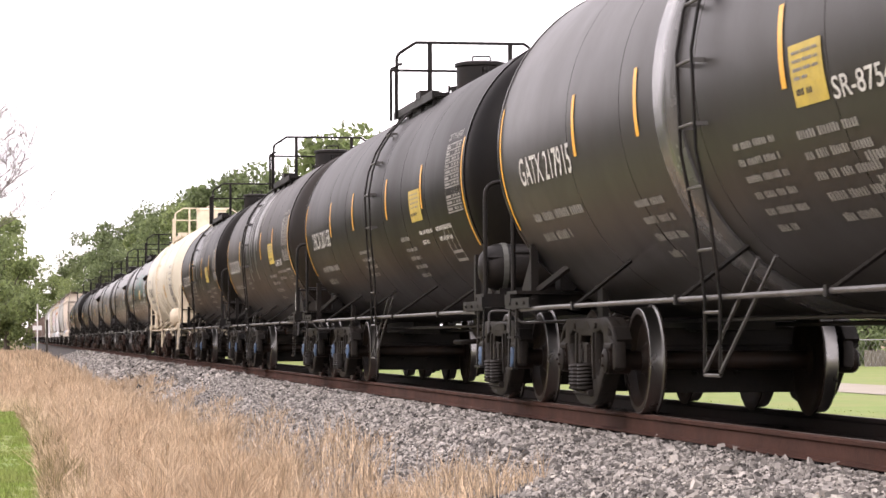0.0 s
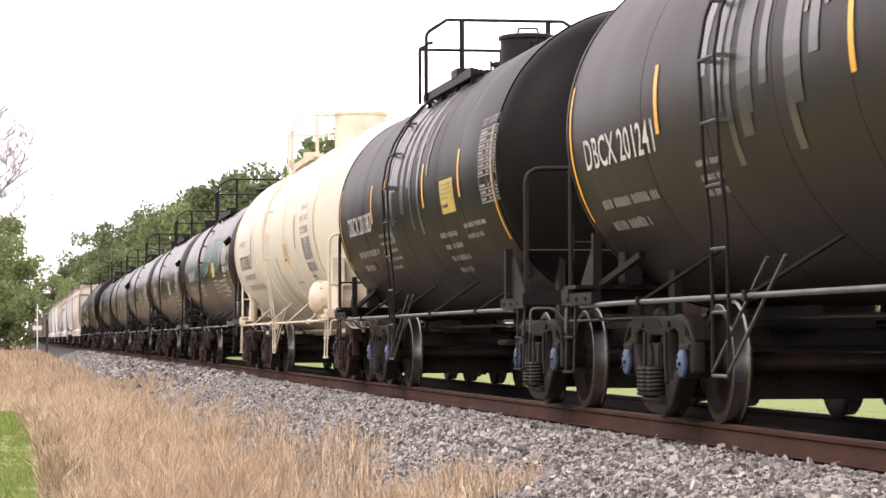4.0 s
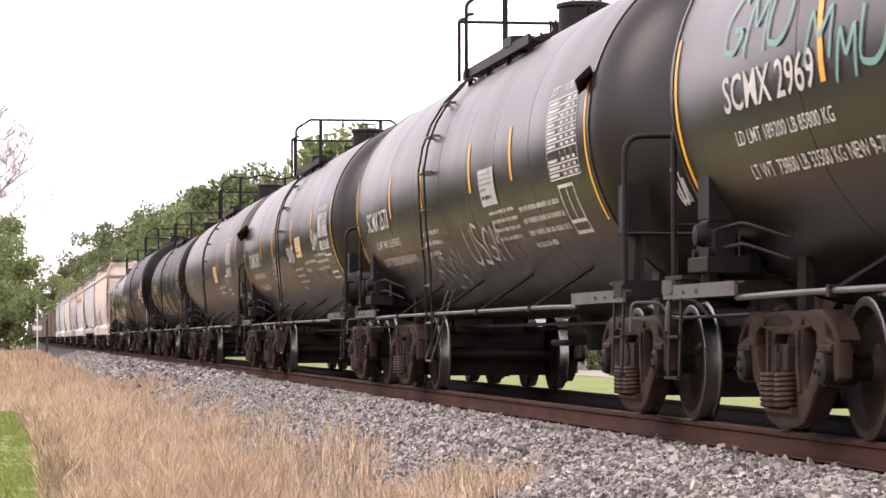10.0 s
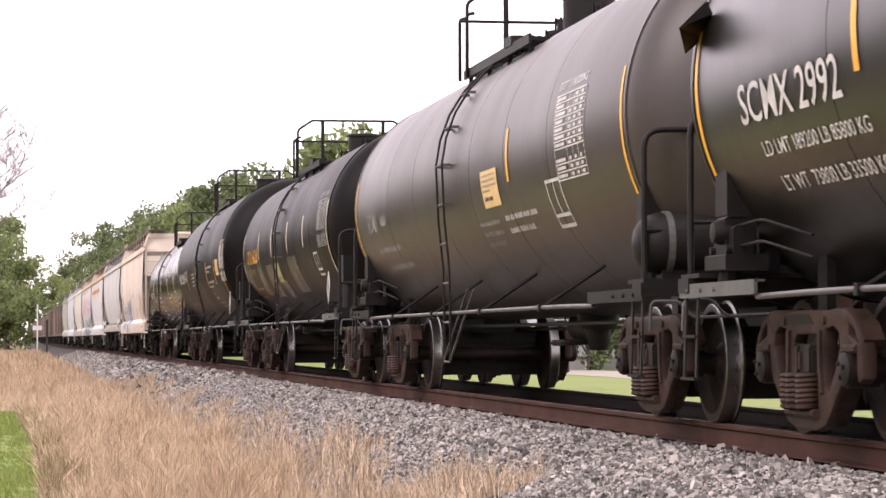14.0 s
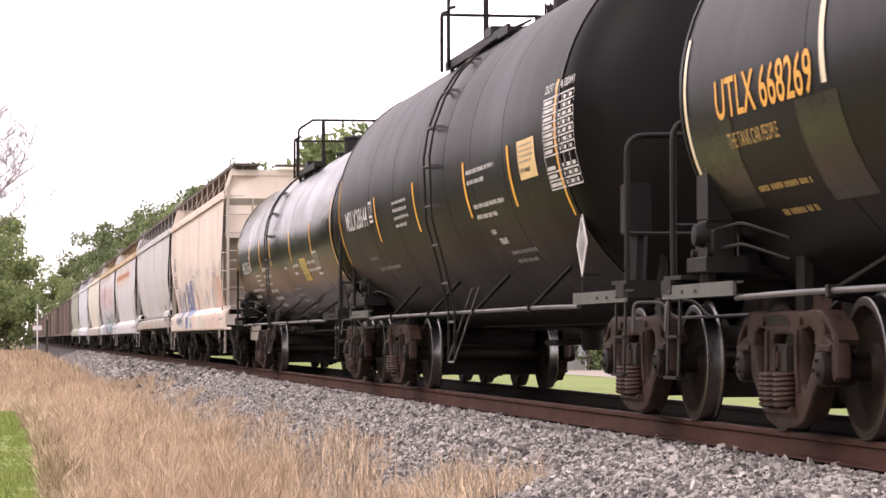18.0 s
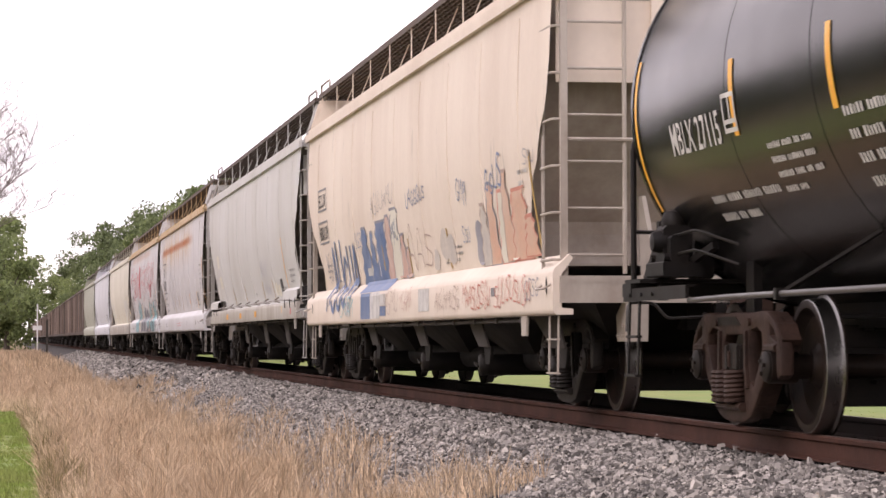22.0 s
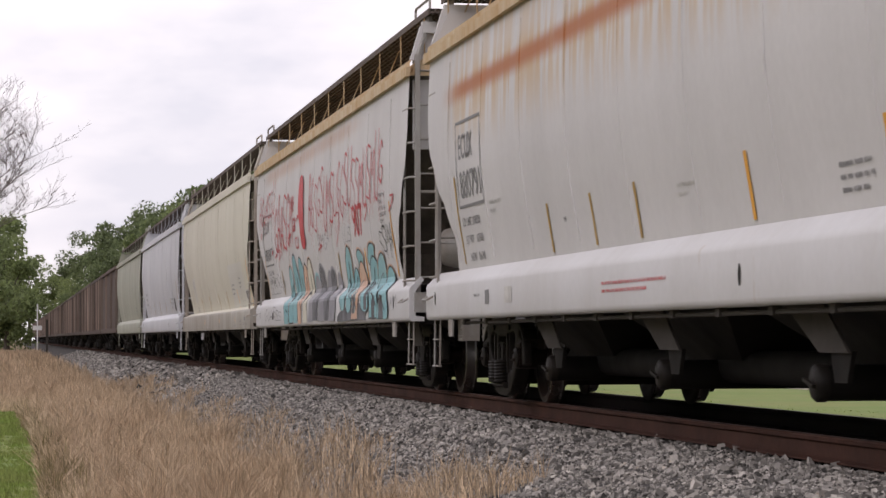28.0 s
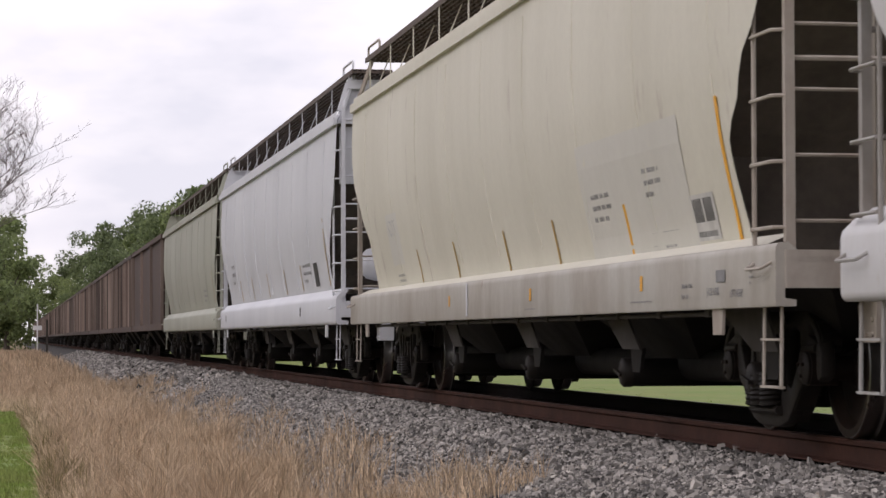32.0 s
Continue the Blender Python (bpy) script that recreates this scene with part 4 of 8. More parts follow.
    for nm, oy, r, h in (("manway_cover", .95, .25, .12), ("safety_valve", 1.35, .06, .3), ("vent_valve", -.75, .09, .22)):
        g = Geo().lathe([(zt - .06, r), (zt + h, r), (zt + h, r + .02), (zt + h + .04, r + .02), (zt + h + .05, .001)], 16, "z", (0, dy + oy, 0))
        v = part(nm, g, c.get("dome_mat", steel), car, "", 40)
        for q in range(6):
            a = q * 1.047
            g = Geo().cyl(((r + .03) * math.cos(a), dy + oy + (r + .03) * math.sin(a), zt - .05), ((r + .03) * math.cos(a), dy + oy + (r + .03) * math.sin(a), zt + h + .06), .014, 5)
            part("bolt", g, steel, v)
    # stripes, lettering and panels on the side
    for y, h, m in c["stripes"]:
        part("reflective_stripe", patch(at, y + .05, c.get("stripe_z", 2.38) - h / 2, .1, h, 8), m, car)
    for s in (-1, 1):
        part("edge_stripe", patch(at, (knuckle - .12 if s > 0 else .12 - lead) + .04, zc - .76, .065, 1.12, 14), c.get("edge", YELLOW), car)
    for text, y, z, w, h, m in c["text"]:
        write(car, at, text, y, z, w, h, m)
    for y, z, w, h, rows, m in c["bars"]:
        part("stencil_block", bars(at, y, z, w, h, rows, rng), m, car, "rows of small stencilled print")["kind"] = "stuff"
    for y, z, w, h, m in c.get("decals", []):
        d = part("warning_decal", patch(at, y, z, w, h, 6), m, car, "rectangular notice decal")
        part("decal_print", bars(at, y - w * .1, z + h * .92, w * .8, h * .55, 4, rng, .009), DECAL_GREY, d)["kind"] = "stuff"
        part("decal_print", bars(at, y - w * .1, z + h * .34, w * .8, h * .26, 1, rng, .009), DECAL_BLACK, d)["kind"] = "stuff"
    for y, z, w, h, m in c.get("tables", []):
        part("inspection_table", ruled_table(at, y, z, w, h, rng), m, car, "ruled stencilled table of test dates")
        part("table_title", letters(at, "DOT 111A100W-3" if c["seed"] in (6, 7, 8, 9) else "DOT 111A100W1", y, z + h + .05, w * .95, .075), m, car) if c["seed"] != 5 else None
    for y, z, w, h, m in c.get("boxes", []):
        part("consolidated_stencil", frame_box(at, y, z, w, h), m, car, "framed stencil panel")
    for y, z, m in c.get("placards", []):
        x = -(R * math.cos(math.asin((z - zc) / R)) + .14)
        g = Geo().plate([(y, z - .27), (y + .2, z), (y, z + .27), (y - .2, z)], x - .008, x)
        p = part("hazard_placard", g, DECAL_WHITE, car, "diamond hazard placard in its holder")
        part("placard_field", Geo().plate([(y, z - .21), (y + .155, z), (y, z + .21), (y - .155, z)], x - .0085, x - .004), m if m is DECAL_RED else DECAL_DIM, p)
        inner = DECAL_WHITE if m is DECAL_RED else DECAL_GREY
        part("placard_print", Geo().plate([(y - .06, z - .04), (y + .06, z - .04), (y + .06, z + .02), (y - .06, z + .02)], x - .012, x - .009), inner, p)
        part("placard_mark", Geo().plate([(y, z + .10), (y + .05, z + .15), (y, z + .2), (y - .05, z + .15)], x - .012, x - .009), inner, p)
        g = Geo().bar((x + .01, y, z - .3), (x + .01, y, .98), .03, .03).bar((x, y, z - .25), (x + .15, y, z - .25), .02, .02)
        part("placard_bracket", g, steel, car)
    for y, z, w, h, cnt, wd, m in c.get("tags", []):
        for g in scrawl(at, y, z, w, h, cnt, rng, wd * .8, .3):
            part("spray_stroke", g, m, car, "illegible spray-painted stroke")
    if c.get("flap"):
        y = c["flap"]
        p, k = Vector(at(y, 2.75, 0)), c.get("flap_size", .5)
        g = Geo().add([p + Vector(q) * k for q in ((0, .26, .02), (-.03, -.12, .24), (-.30, -.16, -.02), (-.16, .16, -.22), (.05, .26, -.05), (.03, -.10, .12))],
                      [(0, 1, 2, 3), (4, 3, 2, 5), (0, 3, 4), (1, 5, 2), (0, 4, 5, 1)])
        part("torn_jacket_flap", g, body, car, "torn corner of sheet jacket sticking out")
    sets = trucks(car, half, c.get("truck_mat", GREASY), c.get("spring_mat", GREASY), c.get("cap", GREASY))
    MOVING.append((car, mid, sets))
    return car


def std(*ys, h=.5, m=YELLOW):
    return [(y, h, m) for y in ys]


TANKS = [
    dict(seed=1, lead=7.03, yl=9.02, yt=22.45, R=1.6, zc=2.42, mat=GREY_TANK, ladder=.75, label="dark grey tank car with a shiny ring round its middle", tank_label="dark grey dusty tank shell",
         ring=(1.55, .3), knuckle=8.11, seams=[-.6, -.3, .1, .38, .62], stripes=std(4.75, 2.54, -1.24, -3.72), plat=(-2.27, 1.45), edge=YELLOW,
         text=[("GATX 217915", 7.19, 2.02, 2.22, .25, DECAL_WHITE), ("SR-8754 FRA A", -2.12, 1.99, 2.0, .13, DECAL_WHITE)],
         bars=[(7.13, 1.80, 2.17, .34, 2, DECAL_DIM), (3.31, 1.72, .93, .5, 4, DECAL_DIM), (.16, 1.92, .93, .62, 6, DECAL_DIM), (-1.24, 1.9, 1.24, .6, 5, DECAL_DIM), (-2.27, 1.72, 1.96, .4, 3, DECAL_DIM)],
         decals=[(-1.4, 2.00, .64, 0.36, DECAL_YELLOW)]),
    dict(seed=2, end_vessel=True, lead=7.08, yl=26.79, yt=40.23, R=1.5, zc=2.38, mat=BLACK_TANK, ladder=-.1, label="dusty black tank car with yellow reflective stripes on rails", tank_label="dusty brownish black tank shell", cap=BLUE_CAP,
         knuckle=8.01, stripes=std(4.65, 2.07, -1.24, -4.13), text=[("DBCX 201158", 7.1, 2.02, 2.25, .25, DECAL_WHITE)], plat=(-2.07, 1.24),
         bars=[(6.82, 1.78, 1.96, .36, 2, DECAL_DIM), (2.07, 1.86, 1.14, .4, 4, DECAL_DIM), (-1.96, 1.9, 1.14, .12, 1, DECAL_DIM), (-2.07, 1.76, .83, .4, 4, DECAL_DIM), (-3.51, 1.92, .98, .22, 2, DECAL_WHITE), (-4.75, 1.92, 1.03, .22, 2, DECAL_WHITE)],
         decals=[(-3.2, 2.01, .83, 0.36, DECAL_YELLOW)], tables=[(-5.89, 2.0, .93, .72, DECAL_DIM)], boxes=[(-5.17, 1.5, .62, .4, DECAL_DIM)]),
    dict(seed=3, lead=5.94, yl=44.57, yt=55.73, R=1.5, zc=2.38, mat=BROWN_TANK, ladder=2.05, label="black tank car with washed pale streaks on its shell on rails", tank_label="black tank shell with pale washed streaks", cap=BLUE_CAP, plat=(-1.65, 1.76),
         knuckle=6.92, stripes=std(3.82, -.78, -3.1), text=[("POLYMERIC MDI", -3.15, 1.94, 1.2, .11, DECAL_WHITE), ("DBCX 201241", 6.36, 2.02, 2.38, .25, DECAL_WHITE)],
         bars=[(6.2, 1.8, 1.96, .34, 2, DECAL_DIM), (3, 1.9, .62, .3, 3, DECAL_DIM), (-1.65, 1.84, 1.14, .5, 4, DECAL_DIM), (-3.31, 1.88, 1.34, .22, 2, DECAL_DIM)],
         decals=[(-2.27, 2.00, .88, 0.36, DECAL_YELLOW)], tables=[(-4.75, 2.0, .98, .72, DECAL_DIM)], boxes=[(-4.75, 1.5, .62, .36, DECAL_DIM)], placards=[(-4.24, 1.30, DECAL_WHITE)], washed=True),
    dict(seed=4, lead=5.58, yl=60.57, yt=71.84, R=1.5, zc=2.38, mat=BLACK_TANK, ladder=1.45, label="black tank car with blue bearing caps on rails", tank_label="black tank shell with a washed band", cap=BLUE_CAP, plat=(-1.65, 1.86),
         knuckle=6.77, stripes=std(3.36, 2.17, -1.03, -3.51), text=[("DBCX 201387", 5.81, 2.05, 2.33, .25, DECAL_WHITE)],
         bars=[(5.37, 1.86, 1.96, .36, 2, DECAL_DIM), (3, 2.0, 1.24, .5, 5, DECAL_DIM), (-1.65, 1.84, 1.14, .5, 4, DECAL_DIM), (-3.31, 1.88, 1.34, .22, 2, DECAL_DIM)],
         decals=[(-2.27, 2.00, .88, 0.36, DECAL_YELLOW)], tables=[(-4.75, 2.0, .98, .72, DECAL_DIM)], washed=True),
    dict(seed=5, lead=6.72, yl=75.98, yt=88.18, R=1.6, zc=2.42, mat=CREAM_TANK, stains=[(-.36, .95, .28, 1.1), (-.78, .95, .16, .8), (.36, 1.0, .14, .9), (3.51, 1.1, .1, .6)], steel=CREAM, rail=CREAM, ladder=.52, label="cream-white stained pressure tank car with rusty trucks on rails", tank_label="cream-white tank shell with brown stains", truck_mat=RUST_STEEL, spring_mat=RUST_STEEL,
         plat=(-1.45, 2.07), rail_h=1.0, knuckle=7.75, dome=(.1, .46, .6), stripes=[(4.13, .55, DECAL_GREY), (-3.82, .55, DULL_YELLOW)], edge=DULL_YELLOW, dome_mat=CREAM, sill=CREAM, seams=[-.7, -.45, -.2, .08, .3, .55], bands=[.2, -.3],
         text=[("UTLX 901815", 6.67, 2.0, 2.27, .27, DECAL_BLACK), ("UNION TANK CAR CO.", 6.61, 2.45, 1.45, .11, DECAL_GREY), ("LD LMT 178800 LB 81800 KG", 6.46, 1.80, 2.38, .10, DECAL_GREY), ("LT WT 83100 LB 37700 KG NEW 4-86", 6.3, 1.60, 3.1, .10, DECAL_GREY), ("DOT 105J300W", -4.75, 2.30, 1.09, .12, DECAL_GREY), ("INHALATION HAZARD", -4.65, 2.50, 1.19, .09, DECAL_DIM), ("ETHYLENE OXIDE", -4.65, 2.68, 1.03, .09, DECAL_DIM)],
         bars=[(-2.48, 1.62, .93, .1, 1, DECAL_GREY)],
         decals=[(-1.76, 1.89, .78, 0.36, DECAL_ORANGE)], tables=[(-4.81, 1.72, 1.14, .5, DECAL_GREY)], boxes=[(-4.86, 1.45, .47, .2, DECAL_GREY)], placards=[(-4.44, 1.36, DECAL_WHITE), (-4.91, 1.36, DECAL_RED)], vessel=True),
    dict(seed=6, flap=-6.5, lead=6.63, yl=92.72, yt=106.05, R=1.5, zc=2.38, mat=GREEN_TANK, ladder=1.4, label="dark tank car with teal spray graffiti along its side on rails", tank_label="glossy dark tank shell", truck_mat=RUST_STEEL, spring_mat=RUST_STEEL, sill=GREY_STEEL,
         knuckle=7.96, plat=(-1.45, 2.64), notch=True, stripes=std(4.44, 2.44, -1.2, -3.82), text=[("SCMX 2969", 6.61, 2.12, 2.02, .24, DECAL_WHITE), ("LD LMT 189200 LB 85800 KG", 6.49, 1.90, 2.1, .095, DECAL_WHITE), ("LT WT  73800 LB 33500 KG NEW 9-70", 6.41, 1.68, 2.75, .095, DECAL_WHITE)],
         bars=[(2.79, 2.0, 1.24, .34, 3, DECAL_WHITE), (-1.76, 2.02, 1.34, .34, 4, DECAL_WHITE), (-3.31, 2.0, 1.86, .44, 4, DECAL_WHITE), (-.62, 1.16, .31, .07, 1, DECAL_WHITE)],
         decals=[(-1.6, 2.08, .8, 0.33, DECAL_ORANGE)], tables=[(-4.75, 2.12, 1.2, .52, DECAL_WHITE)], boxes=[(-4.75, 1.68, .72, .38, DECAL_WHITE)], placards=[(-5.75, 1.36, DECAL_DIM)],
         tags=[(8.42, 1.62, .31, .25, 3, .05, SPRAY_WHITE), (6.6, 2.4, 1.6, .5, 3, .055, SPRAY_TEAL), (4.7, 2.1, 2.0, .5, 4, .06, SPRAY_TEAL), (1.25, 2.2, 1.9, .75, 4, .075, SPRAY_TEAL), (.9, 2.12, 1.5, .32, 4, .05, SPRAY_TEAL), (-.85, 2.36, 1.7, .7, 3, .085, SPRAY_TEAL), (-2.45, 2.2, 2.1, .75, 4, .095, SPRAY_TEAL), (-6.0, 2.05, .5, .3, 1, .08, SPRAY_TEAL)]),
    dict(seed=7, flap=-6.65, lead=6.77, yl=110.44, yt=123.41, R=1.5, zc=2.38, mat=GREEN_TANK, ladder=1.65, label="dark tank car with pale tags and torn jacket corner", tank_label="glossy dark tank shell", truck_mat=RUST_STEEL, spring_mat=RUST_STEEL,
         knuckle=8.01, plat=(-1.86, 2.04), notch=True, stripes=std(4.79, 2.27, -1.03, -3.31), text=[("SCMX 2573", 6.99, 2.03, 1.9, .25, DECAL_WHITE), ("LD LMT 188400 LB 85900 KG", 6.66, 1.80, 2.15, .095, DECAL_WHITE), ("LT WT  73800 LB 33400 KG NEW 9-70", 6.56, 1.58, 2.7, .095, DECAL_WHITE)],
         bars=[(2.79, 1.9, 1.24, .34, 3, DECAL_WHITE), (-1.76, 1.92, 1.34, .34, 4, DECAL_WHITE), (-3.31, 1.9, 1.86, .44, 4, DECAL_WHITE)],
         decals=[(-1.55, 1.96, .83, 0.36, SPRAY_WHITE)], tables=[(-5.06, 2.02, 1.24, .68, DECAL_WHITE)], boxes=[(-5.27, 1.55, .62, .42, DECAL_WHITE)],
         tags=[(3.1, 1.2, 2.27, .5, 4, .05, DECAL_DIM), (.21, 1.42, 2.07, .42, 4, .05, SPRAY_WHITE)]),
    dict(seed=8, flap=7.8, flap_size=.75, end_vessel=True, lead=6.82, yl=127.86, yt=141.5, R=1.5, zc=2.38, mat=GREEN_TANK, ladder=.47, label="dark tank car with white spray tags beside its ladder on rails", tank_label="glossy dark tank shell", truck_mat=RUST_STEEL, spring_mat=RUST_STEEL,
         knuckle=8.01, plat=(-1.24, 2.79), stripes=std(4.44, 2.21, -1.14, -4.13), text=[("SCMX 2992", 6.89, 2.02, 2.12, .26, DECAL_WHITE), ("LD LMT 189200 LB 85800 KG", 6.6, 1.80, 2.15, .095, DECAL_WHITE), ("LT WT  73800 LB 33500 KG", 6.5, 1.58, 2.1, .095, DECAL_WHITE)],
         bars=[(3, 1.86, 1.03, .34, 4, DECAL_WHITE), (-.83, 1.84, 1.14, .4, 4, DECAL_WHITE), (-2.48, 1.92, 1.55, .24, 2, DECAL_WHITE), (-4.13, 1.98, 1.65, .3, 3, DECAL_WHITE)],
         decals=[(-1.65, 1.98, .8, 0.32, DECAL_ORANGE)], tables=[(-5.1, 2.0, 1.2, .52, DECAL_WHITE)], boxes=[(-5.5, 1.56, .75, .36, DECAL_WHITE)],
         tags=[(2.3, 1.72, .9, .45, 4, .05, SPRAY_WHITE), (-.25, 1.92, 1.1, .28, 5, .06, SPRAY_WHITE), (-4.15, 1.98, .85, .34, 4, .06, SPRAY_WHITE), (-4.05, 2.2, .8, .22, 4, .02, DECAL_DIM), (-3.4, 1.5, 1.5, .3, 5, .03, DECAL_DIM)]),
    dict(seed=9, end_vessel=True, lead=8.06, yl=145.73, yt=159.89, R=1.5, zc=2.38, mat=DUST_TANK, ladder=.41, label="dull brownish black tank car with a wavy top railing on rails", tank_label="dull brownish black tank shell", truck_mat=RUST_STEEL, spring_mat=RUST_STEEL,
         knuckle=8.16, plat=(-1.86, 2.02), wavy=.05, dome=(.1, .28, .42), stripes=std(-3.1), text=[("SCMX", 7.03, 2.02, .98, .26, DECAL_DIM)],
         bars=[(5.79, 2.26, .93, .3, 1, DECAL_DIM), (6.51, 1.84, 2.48, .15, 1, DECAL_DIM), (6.3, 1.62, 2.69, .15, 1, DECAL_DIM), (-2.48, 1.86, 1.55, .24, 2, DECAL_WHITE), (-1.03, 1.84, 1.14, .3, 3, DECAL_DIM)],
         decals=[(-1.65, 1.94, .88, 0.36, DECAL_ORANGE)], tables=[(-5.37, 2.0, 1.19, .72, DECAL_WHITE)], boxes=[(-4.75, 1.62, .62, .42, DECAL_WHITE)]),
    dict(seed=10, panels=[(7.7, 1.51, 1.1, .66), (5.15, 1.48, .85, .6), (3.45, 1.42, 1.15, .58), (1.6, 1.38, .8, .3), (-.45, 1.44, 1.4, .6)],
         lead=6.77, yl=164.49, yt=177.92, R=1.48, zc=2.36, mat=BLACK_TANK, ladder=.57, label="black tank car with orange lettering and painted-out patches on rails", tank_label="black tank shell with darker painted-out patches", truck_mat=RUST_STEEL, spring_mat=RUST_STEEL,
         knuckle=7.8, plat=(-1.86, 1.86), stripes=std(4.5, 2.02, -.78, -3.31, m=PALE_STRIPE), edge=PALE_STRIPE, text=[("UTLX 668269", 6.92, 2.1, 2.2, .27, DECAL_ORANGE_TEXT), ("THE TANK CAR PEOPLE", 6.75, 1.9, 1.15, .10, DULL_YELLOW)],
         bars=[(6.5, 1.66, 1.7, .09, 1, DULL_YELLOW), (6.3, 1.5, 1.7, .09, 1, DULL_YELLOW)], decals=[(1.81, 1.66, .70, 0.34, PALE_YELLOW)], tables=[(-5.37, 2.06, 1.14, .7, DECAL_DIM)], boxes=[(-4.5, 1.64, .52, .36, DECAL_WHITE)], placards=[(-5.48, 1.45, BLACK_STEEL)]),
    dict(seed=11, lead=6.72, yl=182.21, yt=195.9, R=1.68, zc=2.43, mat=BLACK_TANK, ladder=-.21, label="matt black insulated tank car with yellow stripes on rails", tank_label="matt black tank shell", truck_mat=RUST_STEEL, spring_mat=RUST_STEEL, stripe_z=2.12,
         knuckle=8.27, plat=(-1.03, 3), stripes=std(4.6, 1.38, -2.02, -4.44, h=.55), text=[("MBLX28644", 7.54, 2.08, 2.17, .26, DECAL_WHITE)],
         bars=[(3.1, 2.28, 1.14, .36, 4, DECAL_WHITE), (-2.17, 2.32, 1.55, .2, 2, DECAL_WHITE), (-2.27, 1.98, 1.65, .2, 2, DECAL_WHITE), (-2.69, 1.72, .52, .1, 1, DECAL_WHITE), (-2.89, 1.64, .93, .14, 1, DECAL_WHITE), (-3.1, 1.5, 1.24, .16, 2, DECAL_DIM), (6.2, 1.72, .93, .1, 1, DECAL_DIM), (5.79, 1.58, 1.96, .1, 1, DECAL_DIM)],
         decals=[(-4.91, 2.05, .78, 0.34, DECAL_ORANGE)], placards=[(-6.75, 1.42, DECAL_DIM)], tables=[(-6.1, 1.9, 1.24, .75, DECAL_WHITE)], boxes=[(5.17, 2.1, .31, .26, DECAL_WHITE)]),
    dict(seed=12, lead=7.8, yl=200.3, yt=215.07, R=1.48, zc=2.36, mat=GLOSS_TANK, ladder=1.55, label="very glossy black tank car with yellow stripes on rails", tank_label="mirror-like glossy black tank shell", truck_mat=RUST_STEEL, spring_mat=RUST_STEEL, stripe_z=2.22,
         knuckle=8.73, plat=(-1.65, 1.19), seams=[-.7, -.48, -.25, 0, .25, .48, .7], stripes=std(5.94, 3.82, 1.81, -1.71, -4.86, h=.5), text=[("MBLX 27115", 7.67, 1.95, 1.34, .23, DECAL_WHITE)],
         bars=[(7.13, 1.66, 1.65, .24, 2, DECAL_WHITE), (5.37, 1.9, .93, .36, 4, DECAL_WHITE), (3.72, 2.0, 1.24, .8, 6, DECAL_WHITE), (-.21, 1.92, .72, .1, 1, DECAL_WHITE), (-1.65, 1.92, .93, .24, 2, DECAL_WHITE), (-3.72, 1.92, 1.24, .24, 2, DECAL_WHITE), (-.21, 1.55, 1.34, .5, 5, DECAL_DIM)],
         decals=[(-2.84, 1.60, .85, 0.36, DECAL_YELLOW)], boxes=[(-4.91, 1.66, .52, .36, DECAL_WHITE), (6.2, 2.0, .31, .26, DECAL_WHITE)]),
]


def extra_tank_details(car, c):
    """Pale washed streaks and, on the pressure car, its round end vessel."""
    at = tank_side(c["R"], c["zc"])
    rng = random.Random(c["seed"] + 50)
    if c.get("washed"):
        for i in range(9):
            y = c["ladder"] + .55 - i * rng.uniform(.26, .34)
            low = rng.uniform(1.75, 2.5)
            part("washed_streak", patch(at, y, low, rng.uniform(.10, .30), c["zc"] + rng.uniform(.9, 1.25) - low, 14, off=.0035 + .0003 * i, skew=-.06), RAIN_WASHED, car, "pale glossy rain-washed streak on the paint")
        for i in range(3):
            y = c["ladder"] - 1.9 - i * .42
            part("spill_streak", patch(at, y, c["zc"] + rng.uniform(.1, .5), rng.uniform(.06, .13), rng.uniform(.6, .9), 10, off=.0068, skew=-.08), DECAL_DIM, car, "pale spilled streak on the paint")
    for y, z, w, h in c.get("panels", []):
        part("painted_out_panel", patch(at, y, z, w, h, 8, off=.003), PAINTED_OUT, car, "glossy olive-black painted-out panel")
    if c.get("stains"):
        for y, z, w, h in c["stains"]:
            part("grime_stain", patch(at, y, z, w, h, 10, off=.004), STAIN, car, "brown grime stain running down the shell")
    if c.get("end_vessel"):
        y = -((c["yt"] - c["yl"]) / 2 + 1.22)
        g = Geo().lathe([(-1.50, .001), (-1.48, .12), (-1.42, .20), (-1.32, .235), (-.55, .235), (-.45, .20), (-.39, .12), (-.37, .001)], 24, "x", (0, y, 1.36))
        v = part("brake_reservoir", g, BLACK_STEEL, car, "round dark air reservoir on the end platform", 50)
        for x in (-1.25, -.62):
            part("reservoir_strap", Geo().lathe([(x - .025, .238), (x - .025, .246), (x + .025, .246), (x + .025, .238)], 24, "x", (0, y, 1.36)), LIGHT_STEEL, v)
        part("reservoir_saddle", Geo().box(-1.3, -.55, y - .12, y + .12, 1.09, 1.18), BLACK_STEEL, v)
    if c.get("vessel"):
        half = (c["yt"] - c["yl"]) / 2
        y = -(half + .62)
        g = Geo().lathe([(-1.68, .001), (-1.66, .14), (-1.60, .23), (-1.48, .26), (-1.02, .26), (-.92, .23), (-.86, .14), (-.84, .001)], 24, "x", (0, y, 1.26))
        v = part("brake_reservoir", g, CREAM, car, "round cream-painted end vessel", 50)
        for i in range(10):
            a = i * .628
            g = Geo().cyl((-1.52, y + .255 * math.cos(a), 1.26 + .255 * math.sin(a)), (-1.52, y + .28 * math.cos(a), 1.26 + .28 * math.sin(a)), .02, 6)
            part("bolt", g, CREAM, v)


